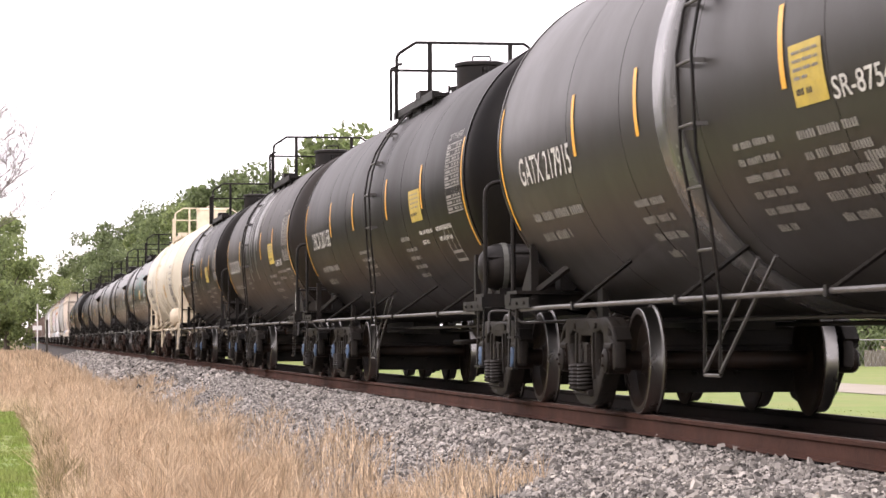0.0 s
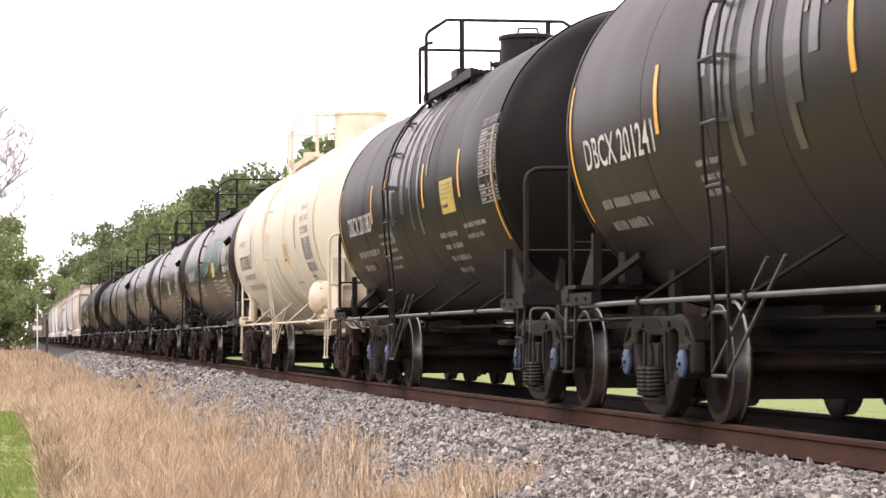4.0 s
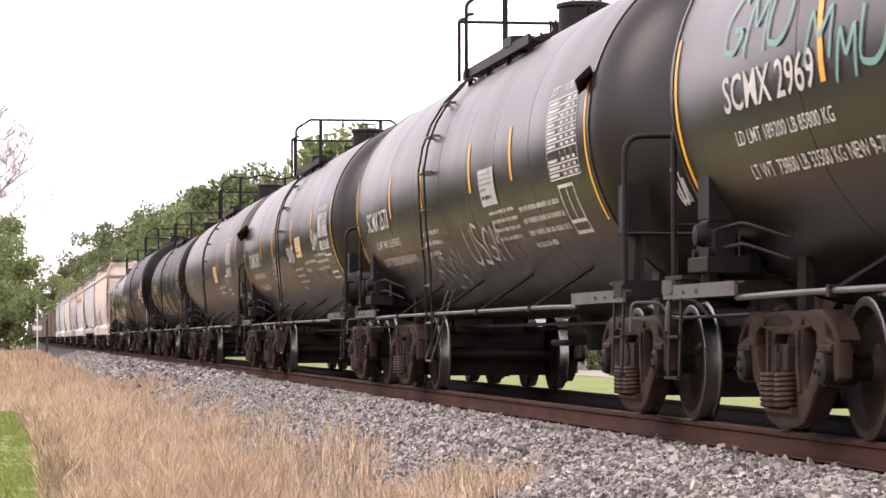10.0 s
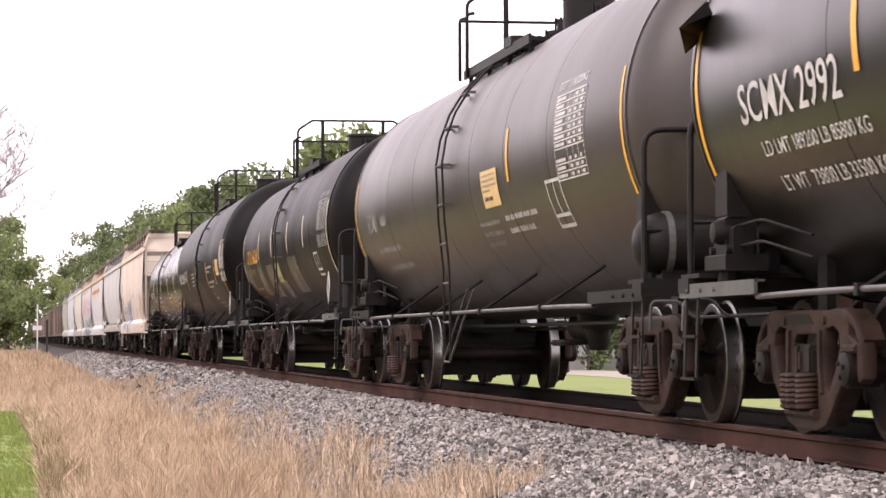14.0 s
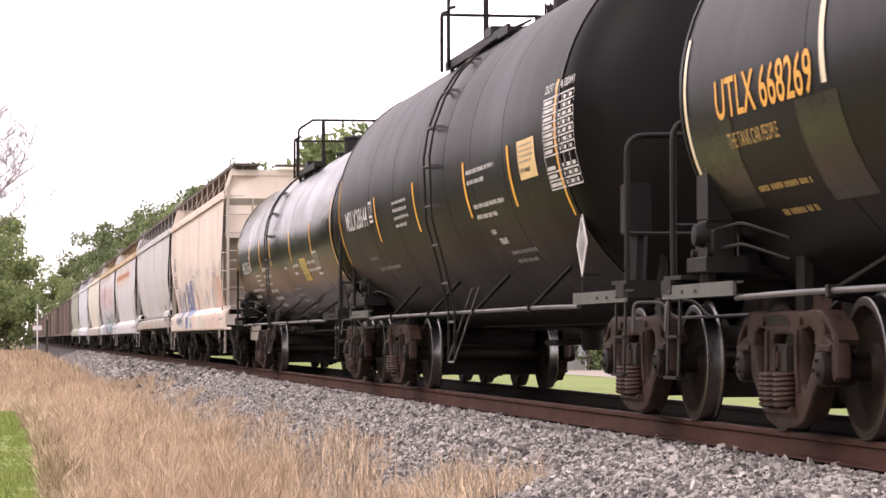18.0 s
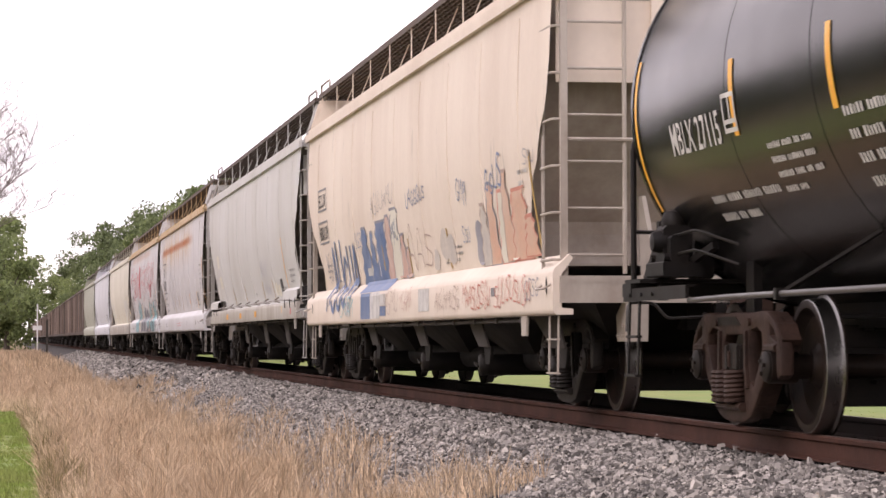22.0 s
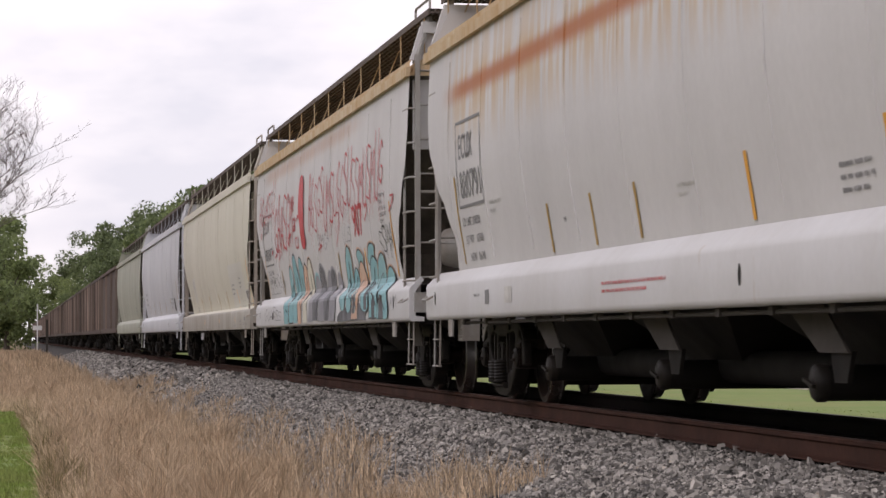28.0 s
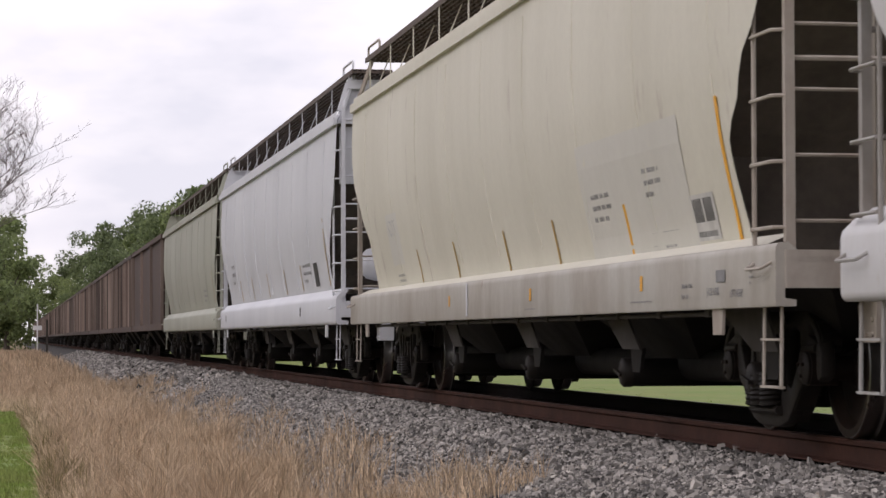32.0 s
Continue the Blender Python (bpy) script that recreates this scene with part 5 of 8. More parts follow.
# dirty bay plates, toned down further for the shade under the car
BAY_SKIN = material("weathered_shaded_bay_plate", (0.058, 0.05, 0.043), 0.85, second=(0.035, 0.03, 0.026), fac=0.8, scale=2, fine=20, fine_amt=0.15)


# ---- covered hoppers ----
def hopper_side(prof):
    def at(y, z, off=0.006):
        for (xa, za), (xb, zb) in zip(prof, prof[1:]):
            if za <= z <= zb:
                return (-(xa + (xb - xa) * (z - za) / (zb - za)) - off, y, z)
        return (-prof[-1][0] - off, y, z)
    return at


def hopper_car(c):
    rng = random.Random(c["seed"])
    L, T = c["L"], c["T"]
    mid, hl = (L + T) / 2, (T - L) / 2
    car = thing("covered_hopper_car", c["label"], "hopper car", pose(0, mid, 0), "freight train")
    mat = c["mat"]
    steel = c.get("steel", mat)
    if c["flare"]:
        prof = [(1.42, 1.30), (1.44, 1.41), (1.47, 1.6), (1.53, 1.95), (1.575, 2.35), (1.585, 2.75), (1.575, 3.2), (1.55, 3.70)]
    else:
        prof = [(1.34, 1.18), (1.38, 1.4), (1.45, 1.7), (1.52, 2.05), (1.57, 2.45), (1.585, 2.85), (1.58, 3.3), (1.56, 3.70)]

    def inset(z):
        key = c.get("ends") or ([(1.1, 1.1), (1.4, 1.4), (1.65, 1.5), (1.95, 1.2), (2.35, .68), (2.75, .28), (3.1, .18), (3.8, .18)] if c["flare"] else [(1.1, 1.5), (1.5, 1.62), (2.0, 1.75), (2.4, 1.35), (2.8, .88), (3.3, .5), (3.8, .38)])
        for (za, ea), (zb, eb) in zip(key, key[1:]):
            if za <= z <= zb:
                t = (z - za) / (zb - za); t = t * t * (3 - 2 * t)
                return ea + (eb - ea) * t
        return key[-1][1]

    # body shell with slope sheets at the ends, closed at top and bottom
    rows = []
    for i in range(len(prof) * 3 - 2):
        a, t = divmod(i, 3)
        x0, z0 = prof[a]
        x1, z1 = prof[min(a + 1, len(prof) - 1)]
        rows.append((x0 + (x1 - x0) * t / 3, z0 + (z1 - z0) * t / 3))
    cols = 40
    g = Geo()
    v = []
    for x, z in rows:
        e = hl - inset(z)
        for j in range(cols + 1):
            y = -e + 2 * e * j / cols
            v.append((x + .004 * math.sin(j * 2.4 + z * 1.3), y, z))
    n = cols + 1
    f = [(i * n + j, i * n + j + 1, (i + 1) * n + j + 1, (i + 1) * n + j) for i in range(len(rows) - 1) for j in range(cols)]
    g.add([(-x, y, z) for x, y, z in v], f)
    g.add(v, [q[::-1] for q in f])
    o = len(v)
    # recessed slope sheets close both ends; their dark colour holds grime and recess shade
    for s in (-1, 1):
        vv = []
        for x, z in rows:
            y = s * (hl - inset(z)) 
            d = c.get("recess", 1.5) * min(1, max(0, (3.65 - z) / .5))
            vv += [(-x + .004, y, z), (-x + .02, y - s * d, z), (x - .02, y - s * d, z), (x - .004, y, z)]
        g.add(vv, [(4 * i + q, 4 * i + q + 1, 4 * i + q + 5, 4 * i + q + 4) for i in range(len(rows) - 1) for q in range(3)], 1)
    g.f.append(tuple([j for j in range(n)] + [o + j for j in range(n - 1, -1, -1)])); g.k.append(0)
    part("body_shell", g, [mat, c.get("end_mat", GRIME_SHADE)], car, c["body_label"], 35)
    # roof with its eave rail
    e = hl - (.16 if c["flare"] else .36)
    g = Geo().extrude([(-1.55, 3.702), (1.55, 3.702), (1.50, 3.84), (.75, 4.22), (0, 4.32), (-.75, 4.22), (-1.50, 3.84)], -e, e)
    part("roof", g, c.get("roof", mat), car, c.get("roof_label", ""), 25)
    for s in (-1, 1):
        x = s * 1.56
        g = Geo().box(min(x, x + s * .05), max(x, x + s * .05), -e - .1, e + .1, 3.68, 3.79).box(min(x, x - s * .04), max(x, x + s * .02), -e - .1, e + .1, 3.79, 3.87)
        part("eave_rail", g, c.get("eave", mat), car, "folded steel rail along the eave")
    # side sill
    for s in (-1, 1):
        if c["flare"]:
            pr = [(1.434, 1.365), (1.455, 1.345), (1.54, 1.265), (1.565, 1.24), (1.578, 1.20), (1.578, .90), (1.572, .87), (1.55, .85), (1.40, .85), (1.40, .90), (1.50, .91), (1.50, 1.2), (1.40, 1.33)]
        else:
            z0, z1 = c.get("sill_z", (.84, 1.22))
            pr = [(1.50, z1 + .01), (1.56, z1), (1.575, z1 - .02), (1.578, z1 - .05), (1.578, z0 + .02), (1.57, z0), (1.45, z0), (1.45, z0 + .04), (1.52, z0 + .05), (1.52, z1 - .05), (1.44, z1 - .04)]
        cut = 1.0 if c.get("hood") else .05
        g = Geo().extrude([(s * x, z) for x, z in pr], -hl + cut, hl - cut)
        part("side_sill", g, c.get("sill", mat), car, "", 50)
    if not c["flare"]:
        for s in (-1, 1):
            g = Geo().add([(s * 1.52, -hl + .4, z1 + .008), (s * 1.52, hl - .4, z1 + .008), (s * 1.36, hl - .4, 1.30), (s * 1.36, -hl + .4, 1.30)], [(0, 1, 2, 3)])
            part("sill_top_plate", g, mat, car)
            if c.get("hood"):
                for q in (-1, 1):
                    y0, y1 = q * (hl - .65), q * (hl - .03)
                    g = Geo().box(min(s * 1.38, s * 1.56), max(s * 1.38, s * 1.56), min(y0, y1), max(y0, y1), .98, 1.13, bevel=.015)
                    part("end_sill_box", g, steel, car)
                g = Geo().tube([(s * 1.54, -hl + 3.2, 1.31), (s * 1.54, hl - 1.4, 1.31)], .014, 6)
                rail_ = part("sill_rod", g, steel, car, "thin rod along the sill", 50)
                for i in range(9):
                    y = -hl + 3.4 + (2 * hl - 5.0) * i / 8
                    g = Geo().bar((s * 1.54, y, 1.31), (s * 1.40, y - .02, 1.29), .12, .02).bar((s * 1.53, y, 1.31), (s * 1.42, y + .1, 1.38), .02, .02)
                    part("rod_bracket", g, GRIME_SHADE, rail_)
                for q in (-1, 1):
                    y0, y1 = q * (hl - 3.1), q * (hl - .95)
                    g = Geo().extrude([(s * 1.42, 1.50), (s * 1.50, 1.49), (s * 1.575, 1.44), (s * 1.585, 1.30), (s * 1.575, 1.30), (s * 1.565, 1.43), (s * 1.49, 1.478), (s * 1.42, 1.488)], min(y0, y1), max(y0, y1))
                    hood = part("running_board_hood", g, mat, car, "bent sheet hood over the sill end", 40)
                    for i in range(3):
                        y = y0 + (y1 - y0) * (.12 + .38 * i)
                        part("hood_strap", Geo().tube(bend([(s * 1.58, y, 1.32), (s * 1.585, y, 1.26), (s * 1.582, y - .06, 1.16)], .03, 3), .008, 5), BLACK_STEEL, hood)
                    g = Geo().add([(s * 1.58, y1, 1.30), (s * 1.50, y1 + q * .03, 1.49), (s * 1.30, y1 + q * .12, 1.52), (s * 1.32, y1 + q * .10, 1.2)], [(0, 1, 2, 3)])
                    part("torn_flap", g, BLACK_STEEL, hood, "dark torn end flap")
    # discharge bays
    zs = c.get("sill_z", (.84, 1.22))[0]
    for k in (2.3, 6.15, 10.2, 14.5):
        yc = -hl + k - .3
        w = 1.9
        g = Geo()
        top = [(-1.22, yc - w, .98), (1.22, yc - w, .98), (1.22, yc + w, .98), (-1.22, yc + w, .98)]
        bot = [(-.6, yc - .42, .34), (.6, yc - .42, .34), (.6, yc + .42, .34), (-.6, yc + .42, .34)]
        g.add(top + bot, [(0, 1, 2, 3), (4, 7, 6, 5), (0, 4, 5, 1), (1, 5, 6, 2), (2, 6, 7, 3), (3, 7, 4, 0)])
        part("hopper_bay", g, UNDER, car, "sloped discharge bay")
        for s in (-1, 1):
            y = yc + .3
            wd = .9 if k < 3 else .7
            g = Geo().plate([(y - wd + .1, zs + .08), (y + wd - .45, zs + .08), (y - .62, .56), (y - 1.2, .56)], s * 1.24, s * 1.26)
            part("bay_gusset", g, BAY_SKIN, car, "weathered sloping gusset plate, darkened for underside shade")
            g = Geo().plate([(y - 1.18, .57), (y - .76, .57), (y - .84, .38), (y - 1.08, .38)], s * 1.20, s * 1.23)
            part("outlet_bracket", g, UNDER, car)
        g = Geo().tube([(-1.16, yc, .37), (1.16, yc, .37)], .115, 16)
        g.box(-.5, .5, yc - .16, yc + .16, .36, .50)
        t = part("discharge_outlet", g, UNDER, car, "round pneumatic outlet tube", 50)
        for s in (-1, 1):
            g = Geo().lathe([(s * 1.12, .12), (s * 1.18, .12), (s * 1.20, .10), (s * 1.20, .001)], 16, "x", (0, yc, .37))
            g.bar((s * 1.23, yc - .11, .35), (s * 1.23, yc + .1, .39), .02, .025)
            part("outlet_cap", g, GREASY, t, "grimy steel outlet cap", 50)
    g0 = hl - 3.3
    g = Geo().tube([(-1.46, -hl + 1.8, zs - .03), (-1.46, hl - 1.8, zs - .03)], .016, 6)
    for i in range(13):
        y = -hl + 2 + (2 * hl - 4) * i / 12
        g.box(-1.49, -1.43, y - .05, y + .05, zs - .05, zs + .01)
    part("air_line", g, BAY_SKIN, car, "clamped air line under the sill", 50)
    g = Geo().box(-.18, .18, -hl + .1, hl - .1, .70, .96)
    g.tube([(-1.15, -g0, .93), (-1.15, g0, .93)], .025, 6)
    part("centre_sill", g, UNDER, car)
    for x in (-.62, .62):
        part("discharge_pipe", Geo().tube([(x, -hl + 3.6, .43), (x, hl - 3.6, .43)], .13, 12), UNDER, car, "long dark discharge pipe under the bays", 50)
    # ends: platform, posts, ladders, slope braces, couplers, steps
    for s in (-1, 1):
        ye = s * (hl - .02)
        coupler(car, ye, s, UNDER)
        g = Geo().box(-1.52, 1.52, min(ye, ye - s * .10), max(ye, ye - s * .10), .95, 1.18)
        g.box(-1.45, 1.45, min(ye, ye - s * 1.0), max(ye, ye - s * 1.0), 1.10, 1.14)
        part("end_sill", g, steel, car)
        for sd in (-1, 1):
            g = Geo().box(sd * 1.46 - .03, sd * 1.46 + .03, ye - s * .13 - .03, ye - s * .13 + .03, 1.16, 3.95)
            g.bar((sd * 1.46, ye - s * .13, 3.92), (sd * 1.3, ye - s * .2, 4.40), .07, .04)
            part("corner_post", g, steel, car, "upright ladder post at the car corner")
            g = Geo().tube([(sd * 1.54, ye - s * .62, 1.2), (sd * 1.54, ye - s * .62, 3.3)], .016, 6)
            lad = part("side_ladder", g, steel, car, "corner ladder", 50)
            for i in range(6):
                z = 1.32 + i * .40
                r = Geo().tube(bend([(sd * 1.46, ye - s * .13, z), (sd * 1.56, ye - s * .16, z), (sd * 1.56, ye - s * .62, z)], .03, 2), .0125, 6)
                part("rung", r, steel, lad)
            g = Geo().tube([(sd * .92, ye - s * .16, 1.2), (sd * .92, ye - s * .16, 3.9)], .02, 6)
            lad = part("end_ladder", g, steel, car, "", 50)
            for i in range(7):
                z = 1.36 + i * .40
                r = Geo().tube([(sd * 1.46, ye - s * .13, z), (sd * .92, ye - s * .16, z)], .0125, 6)
                part("rung", r, steel, lad)
            g = Geo()
            for o in (-.19, .19):
                g.bar((sd * 1.50, ye - s * .35 + o, .94), (sd * 1.51, ye - s * .35 + o, .34), .035, .012)
            g.bar((sd * 1.51, ye - s * .35 - .2, .35), (sd * 1.51, ye - s * .35 + .2, .35), .045, .014)
            g.bar((sd * 1.51, ye - s * .35 - .2, .64), (sd * 1.51, ye - s * .35 + .2, .64), .035, .014)
            part("stirrup_step", g, steel, car, "steel stirrup step")
            g = Geo().plate([(ye - s * 1.35, zs + .02), (ye - s * 1.62, zs + .02), (ye - s * 1.60, zs - .17), (ye - s * 1.38, zs - .17)], sd * 1.53, sd * 1.55)
            part("jacking_lug", g, steel, car, "small hanging plate under the sill")
            g = Geo().tube(bend([(sd * 1.56, ye - s * .12, 1.12), (sd * 1.64, ye - s * .12, 1.07), (sd * 1.64, ye - s * .5, 1.07), (sd * 1.56, ye - s * .5, 1.12)], .04), .011, 6)
            part("sill_grab_iron", g, steel, car)
            g = Geo().plate([(ye - s * .15, 1.14), (ye - s * .75, 1.14), (ye - s * .85, 1.9), (ye - s * .72, 1.9)], sd * .62 - .02, sd * .62 + .02)
            part("slope_brace", g, steel, car)
        g = Geo().tube([(-1.44, ye - s * .14, 2.35), (1.44, ye - s * .14, 2.35)], .018, 6)
        g.box(-1.4, 1.4, ye - s * .30 - .03, ye - s * .30 + .03, 3.55, 3.68)
        part("end_crossbar", g, steel, car)
        if c["flare"]:
            yw = ye - s * .24
            g = Geo().extrude([(-1.50, 2.85), (1.50, 2.85), (1.50, 3.92), (1.36, 4.24), (-1.36, 4.24), (-1.50, 3.92)], min(yw, yw - s * .03), max(yw, yw - s * .03))
            g.box(-1.40, 1.40, min(yw, yw + s * .12), max(yw, yw + s * .12), 4.20, 4.33)
            for sx in (-1, 1):
                g.bar((sx * 1.50, yw + s * .05, 3.88), (sx * 1.38, yw + s * .05, 4.27), .08, .08)
            for x in (-.62, .62):
                g.box(x - .05, x + .05, min(yw, yw + s * .06), max(yw, yw + s * .06), 2.85, 4.12)
        else:
            yw = ye - s * .62
            g = Geo().plate([(yw, 2.95), (yw - s * .03, 2.95), (yw - s * .03, 3.74), (yw, 3.74)], -1.50, 1.50)
            g.box(-1.5, 1.5, min(yw, yw + s * .22), max(yw, yw + s * .22), 3.66, 3.78)
        part("end_wall", g, mat, car, "upper end sheet with stiffeners")
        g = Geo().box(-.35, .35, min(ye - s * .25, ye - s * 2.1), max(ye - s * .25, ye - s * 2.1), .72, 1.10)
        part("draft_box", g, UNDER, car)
        for sd in (-1, 1):
            g = Geo().plate([(ye, 1.0), (ye - s * .42, 1.0), (ye - s * .34, .62), (ye - s * .04, .62)], sd * .95, sd * .75)
            for u, w_ in ((.10, .67), (.2, .67), (.29, .67), (.1, .76)):
                g.cyl((sd * .95, ye - s * u, w_), (sd * .965, ye - s * u, w_), .016, 6)
            part("end_bracket", g, steel, car, "tapered bolted bracket under the end sill")
        if s == -1 and c.get("vessel"):
            g = Geo().lathe([(-.62, .001), (-.60, .12), (-.52, .21), (-.40, .24), (.30, .24), (.42, .21), (.5, .12), (.52, .001)], 24, "x", (-.55, ye - s * .62, 1.72))
            part("air_reservoir", g, steel, car, "round-ended grey air reservoir on the end platform", 50)
            g = Geo().box(-.62, -.46, ye - s * .62 - .07, ye - s * .62 + .07, 1.14, 1.60)
            part("reservoir_stand", g, steel, car)
    # roof walkway on brackets, with hatches
    for s in (-1, 1):
        g = Geo()
        for i in range(9):
            x = s * (.80 + .07 * i)
            g.box(x - .012, x + .012, -e - .3, e + .3, 4.40, 4.44)
        for i in range(70):
            y = -e - .28 + (2 * e + .56) * i / 69
            g.box(min(s * .80, s * 1.36), max(s * .80, s * 1.36), y - .008, y + .008, 4.395, 4.425)
        g.box(min(s * 1.36, s * 1.375), max(s * 1.36, s * 1.375), -e - .3, e + .3, 4.38, 4.45)
        g.box(min(s * .80, s * 1.36), max(s * .80, s * 1.36), -e - .3, e + .3, 4.442, 4.45)
        part("roof_walkway", g, GRATE, car, "steel grating roof walkway")
        for i in range(11):
            y = -e + .1 + (2 * e - .2) * i / 10
            g = Geo().bar((s * 1.36, y, 3.88), (s * 1.36, y, 4.40), .015, .015).bar((s * 1.30, y, 3.94), (s * 1.10, y, 4.42), .015, .015)
            part("walkway_bracket", g, c.get("eave", mat), car)
        for q in (-1, 1):
            g = Geo().tube(bend([(s * 1.34, q * (e - .9), 4.45), (s * 1.34, q * (e - .9), 4.58), (s * 1.34, q * (e + .2), 4.58), (s * 1.34, q * (e + .2), 4.45)], .06), .016, 6)
            part("walkway_handhold", g, steel, car, "", 50)
    for s in (-1, 1):
        g = Geo()
        for i in range(5):
            y = s * (e - .1 + .11 * i)
            g.box(-.45, .45, y - .03, y + .03, 4.40, 4.43)
        part("end_walkway", g, GRATE, car)
    for i in range(8):
        y = -e + .8 + (2 * e - 1.6) * i / 7
        g = Geo().lathe([(4.24, .28), (4.37, .28), (4.39, .31), (4.42, .30), (4.44, .001)], 18, "z", (0, y, 0))
        part("roof_hatch", g, mat, car, "", 40)
    at = hopper_side(prof)
    sill_x = 1.578
    at_sill = hopper_side([(sill_x, .7), (sill_x, 1.20), (1.565, 1.24), (1.54, 1.265), (1.455, 1.345), (1.436, 1.365)] if c["flare"] else [(sill_x, .7), (sill_x, 1.3)])
    for j in range(9):       # faint vertical welds
        y = -hl + 1.6 + (2 * hl - 3.2) * j / 8
        for s in (-1, 1):
            pts = [(s * -at(0, z, .002)[0], y, z) for z in (1.45, 1.9, 2.35, 2.8, 3.2, 3.55)]
            part("weld_seam", Geo().tube(pts, .008, 4), mat, car)
    for y, z, h, m in c.get("stripes", []):
        part("reflective_stripe", patch(at, y + .04, z, .075, h, 4), m, car)
    for text, y, z, w, h, m in c.get("text", []):
        write(car, at, text, y, z, w, h, m)
    for text, y, z, w, h, m in c.get("sill_text", []):
        part("sill_mark", letters(at_sill, text, y, z, w, h), m, car)
    for y, z, w, h, rows_, m in c.get("bars", []):
        part("stencil_block", bars(at, y, z, w, h, rows_, rng), m, car, "rows of small stencilled print")["kind"] = "stuff"
    for y, z, w, h, rows_, m in c.get("sill_bars", []):
        part("sill_stencil", bars(at_sill, y, z, w, h, rows_, rng), m, car)["kind"] = "stuff"
    for y, z, w, h, m in c.get("patches", []):
        part("painted_patch", patch(at, y, z, w, h, 5, off=.005), m, car, "flat painted patch")
    for y, z, w, h, m in c.get("sill_patches", []):
        part("sill_patch", patch(at_sill, y, z, w, h, max(1, int(h / .04)), off=.005), m, car)
    at_all = hopper_side([(sill_x, .7), (sill_x, 1.20), (1.565, 1.24), (1.54, 1.265), (1.455, 1.345)] + [p for p in prof if p[1] > 1.4]) if c["flare"] else at
    def above(rows, low):
        return [r for r in rows if r[0] >= low]

    for i, (y, z, w, h, lean, m, edge, halo) in enumerate(c.get("fat_letters", [])):
        o = .0045 + .0006 * i
        foot = z if z > .96 else .885
        if z <= .96:
            h, z = h + z - .78, .78
        if halo:
            part("graffiti_halo", shape(at_all, above(pill(y, z, w, h, lean, .075), max(z, 1.42)), o), halo, car)
        if edge:
            part("graffiti_outline", shape(at_all, above(pill(y, z, w, h, lean, .04), foot), o + .0003), edge, car)
        part("graffiti_fill", shape(at_all, above(pill(y, z, w, h, lean), foot), o + .0005), m, car, "illegible spray-painted figure")
        if edge and h > .6 and w > .5:       # the slit and fold drawn inside a letter
            cen, top = y - w / 2 - lean * .5, z + h
            turn = .10 * math.sin(5 * y)
            g = stroke(at_all, [(cen + .10 * w + turn, top - .62 * h), (cen - .04 * w, top - .45 * h), (cen - .10 * w + turn, top - .24 * h)], .05, None, o + .0042)
            stroke(at_all, [(cen + .3 * w, top - .5 * h), (cen + .05 * w, top - .56 * h + turn), (cen - .3 * w, top - .7 * h)], .03, g, o + .0044)
            part("graffiti_fold", g, edge, car, "dark line inside a spray-painted letter")
    for y, z, w, h, n, wd, m, drop in c.get("drips", []):
        for i, g in enumerate(q for k in range(n) for q in scrawl(at_all, y - w * k / n, z + drop * k / n, w / n, h * rng.uniform(.8, 1.1), 1, rng, wd, .22, .010 + .0004 * k)):
            part("graffiti_stroke", g, m, car, "tall dripping illegible spray-painted letter")
        if m is DECAL_RED:
            for k in range(3 * n):
                yr, zr = y - w * (k + rng.random()) / (3 * n), z + drop * k / (3 * n) + rng.uniform(.0, .3) * h
                part("graffiti_run", stroke(at_all, [(yr, zr), (yr + .004, zr - rng.uniform(.08, .34))], .012, None, .0096), m, car)
    for y, z, w, h, m in c.get("arrows", []):
        g = stroke(at_all, [(y, z), (y - w * .5, z + h * .35), (y - w, z + h)], .026, None, .013)
        stroke(at_all, [(y - w * .45, z + h * 1.0), (y - w, z + h), (y - w * .8, z + h * .45)], .026, g, .0135)
        part("graffiti_arrow", g, m, car, "small spray-painted arrow")
    for i, (y, z, w, h, m, edge) in enumerate(c.get("figures", [])):
        if edge:
            part("graffiti_outline", shape(at, spike(y, z, w, h, .2, .035), .0045 + .0006 * i), edge, car)
        part("graffiti_fill", shape(at, spike(y, z, w, h), .0048 + .0006 * i), m, car, "illegible spray-painted figure")
    for y, z, w, h, n, wd, m in c.get("squiggles", []):
        for g in squiggle(at, y, z, w, h, n, rng, wd):
            part("graffiti_stroke", g, m, car, "thin illegible spray-painted stroke")
    for y, z in c.get("holes", []):
        g = Geo().add([at_sill(y + .035 * math.cos(i * .5236), z + .075 * math.sin(i * .5236), .004) for i in range(12)], [tuple(range(12))])
        part("sill_slot", g, BLACK_STEEL, car, "dark oval slot in the sill")
    sets = trucks(car, hl - 1.95, GREASY, GREASY, GREASY)
    MOVING.append((car, mid, sets))
    return car


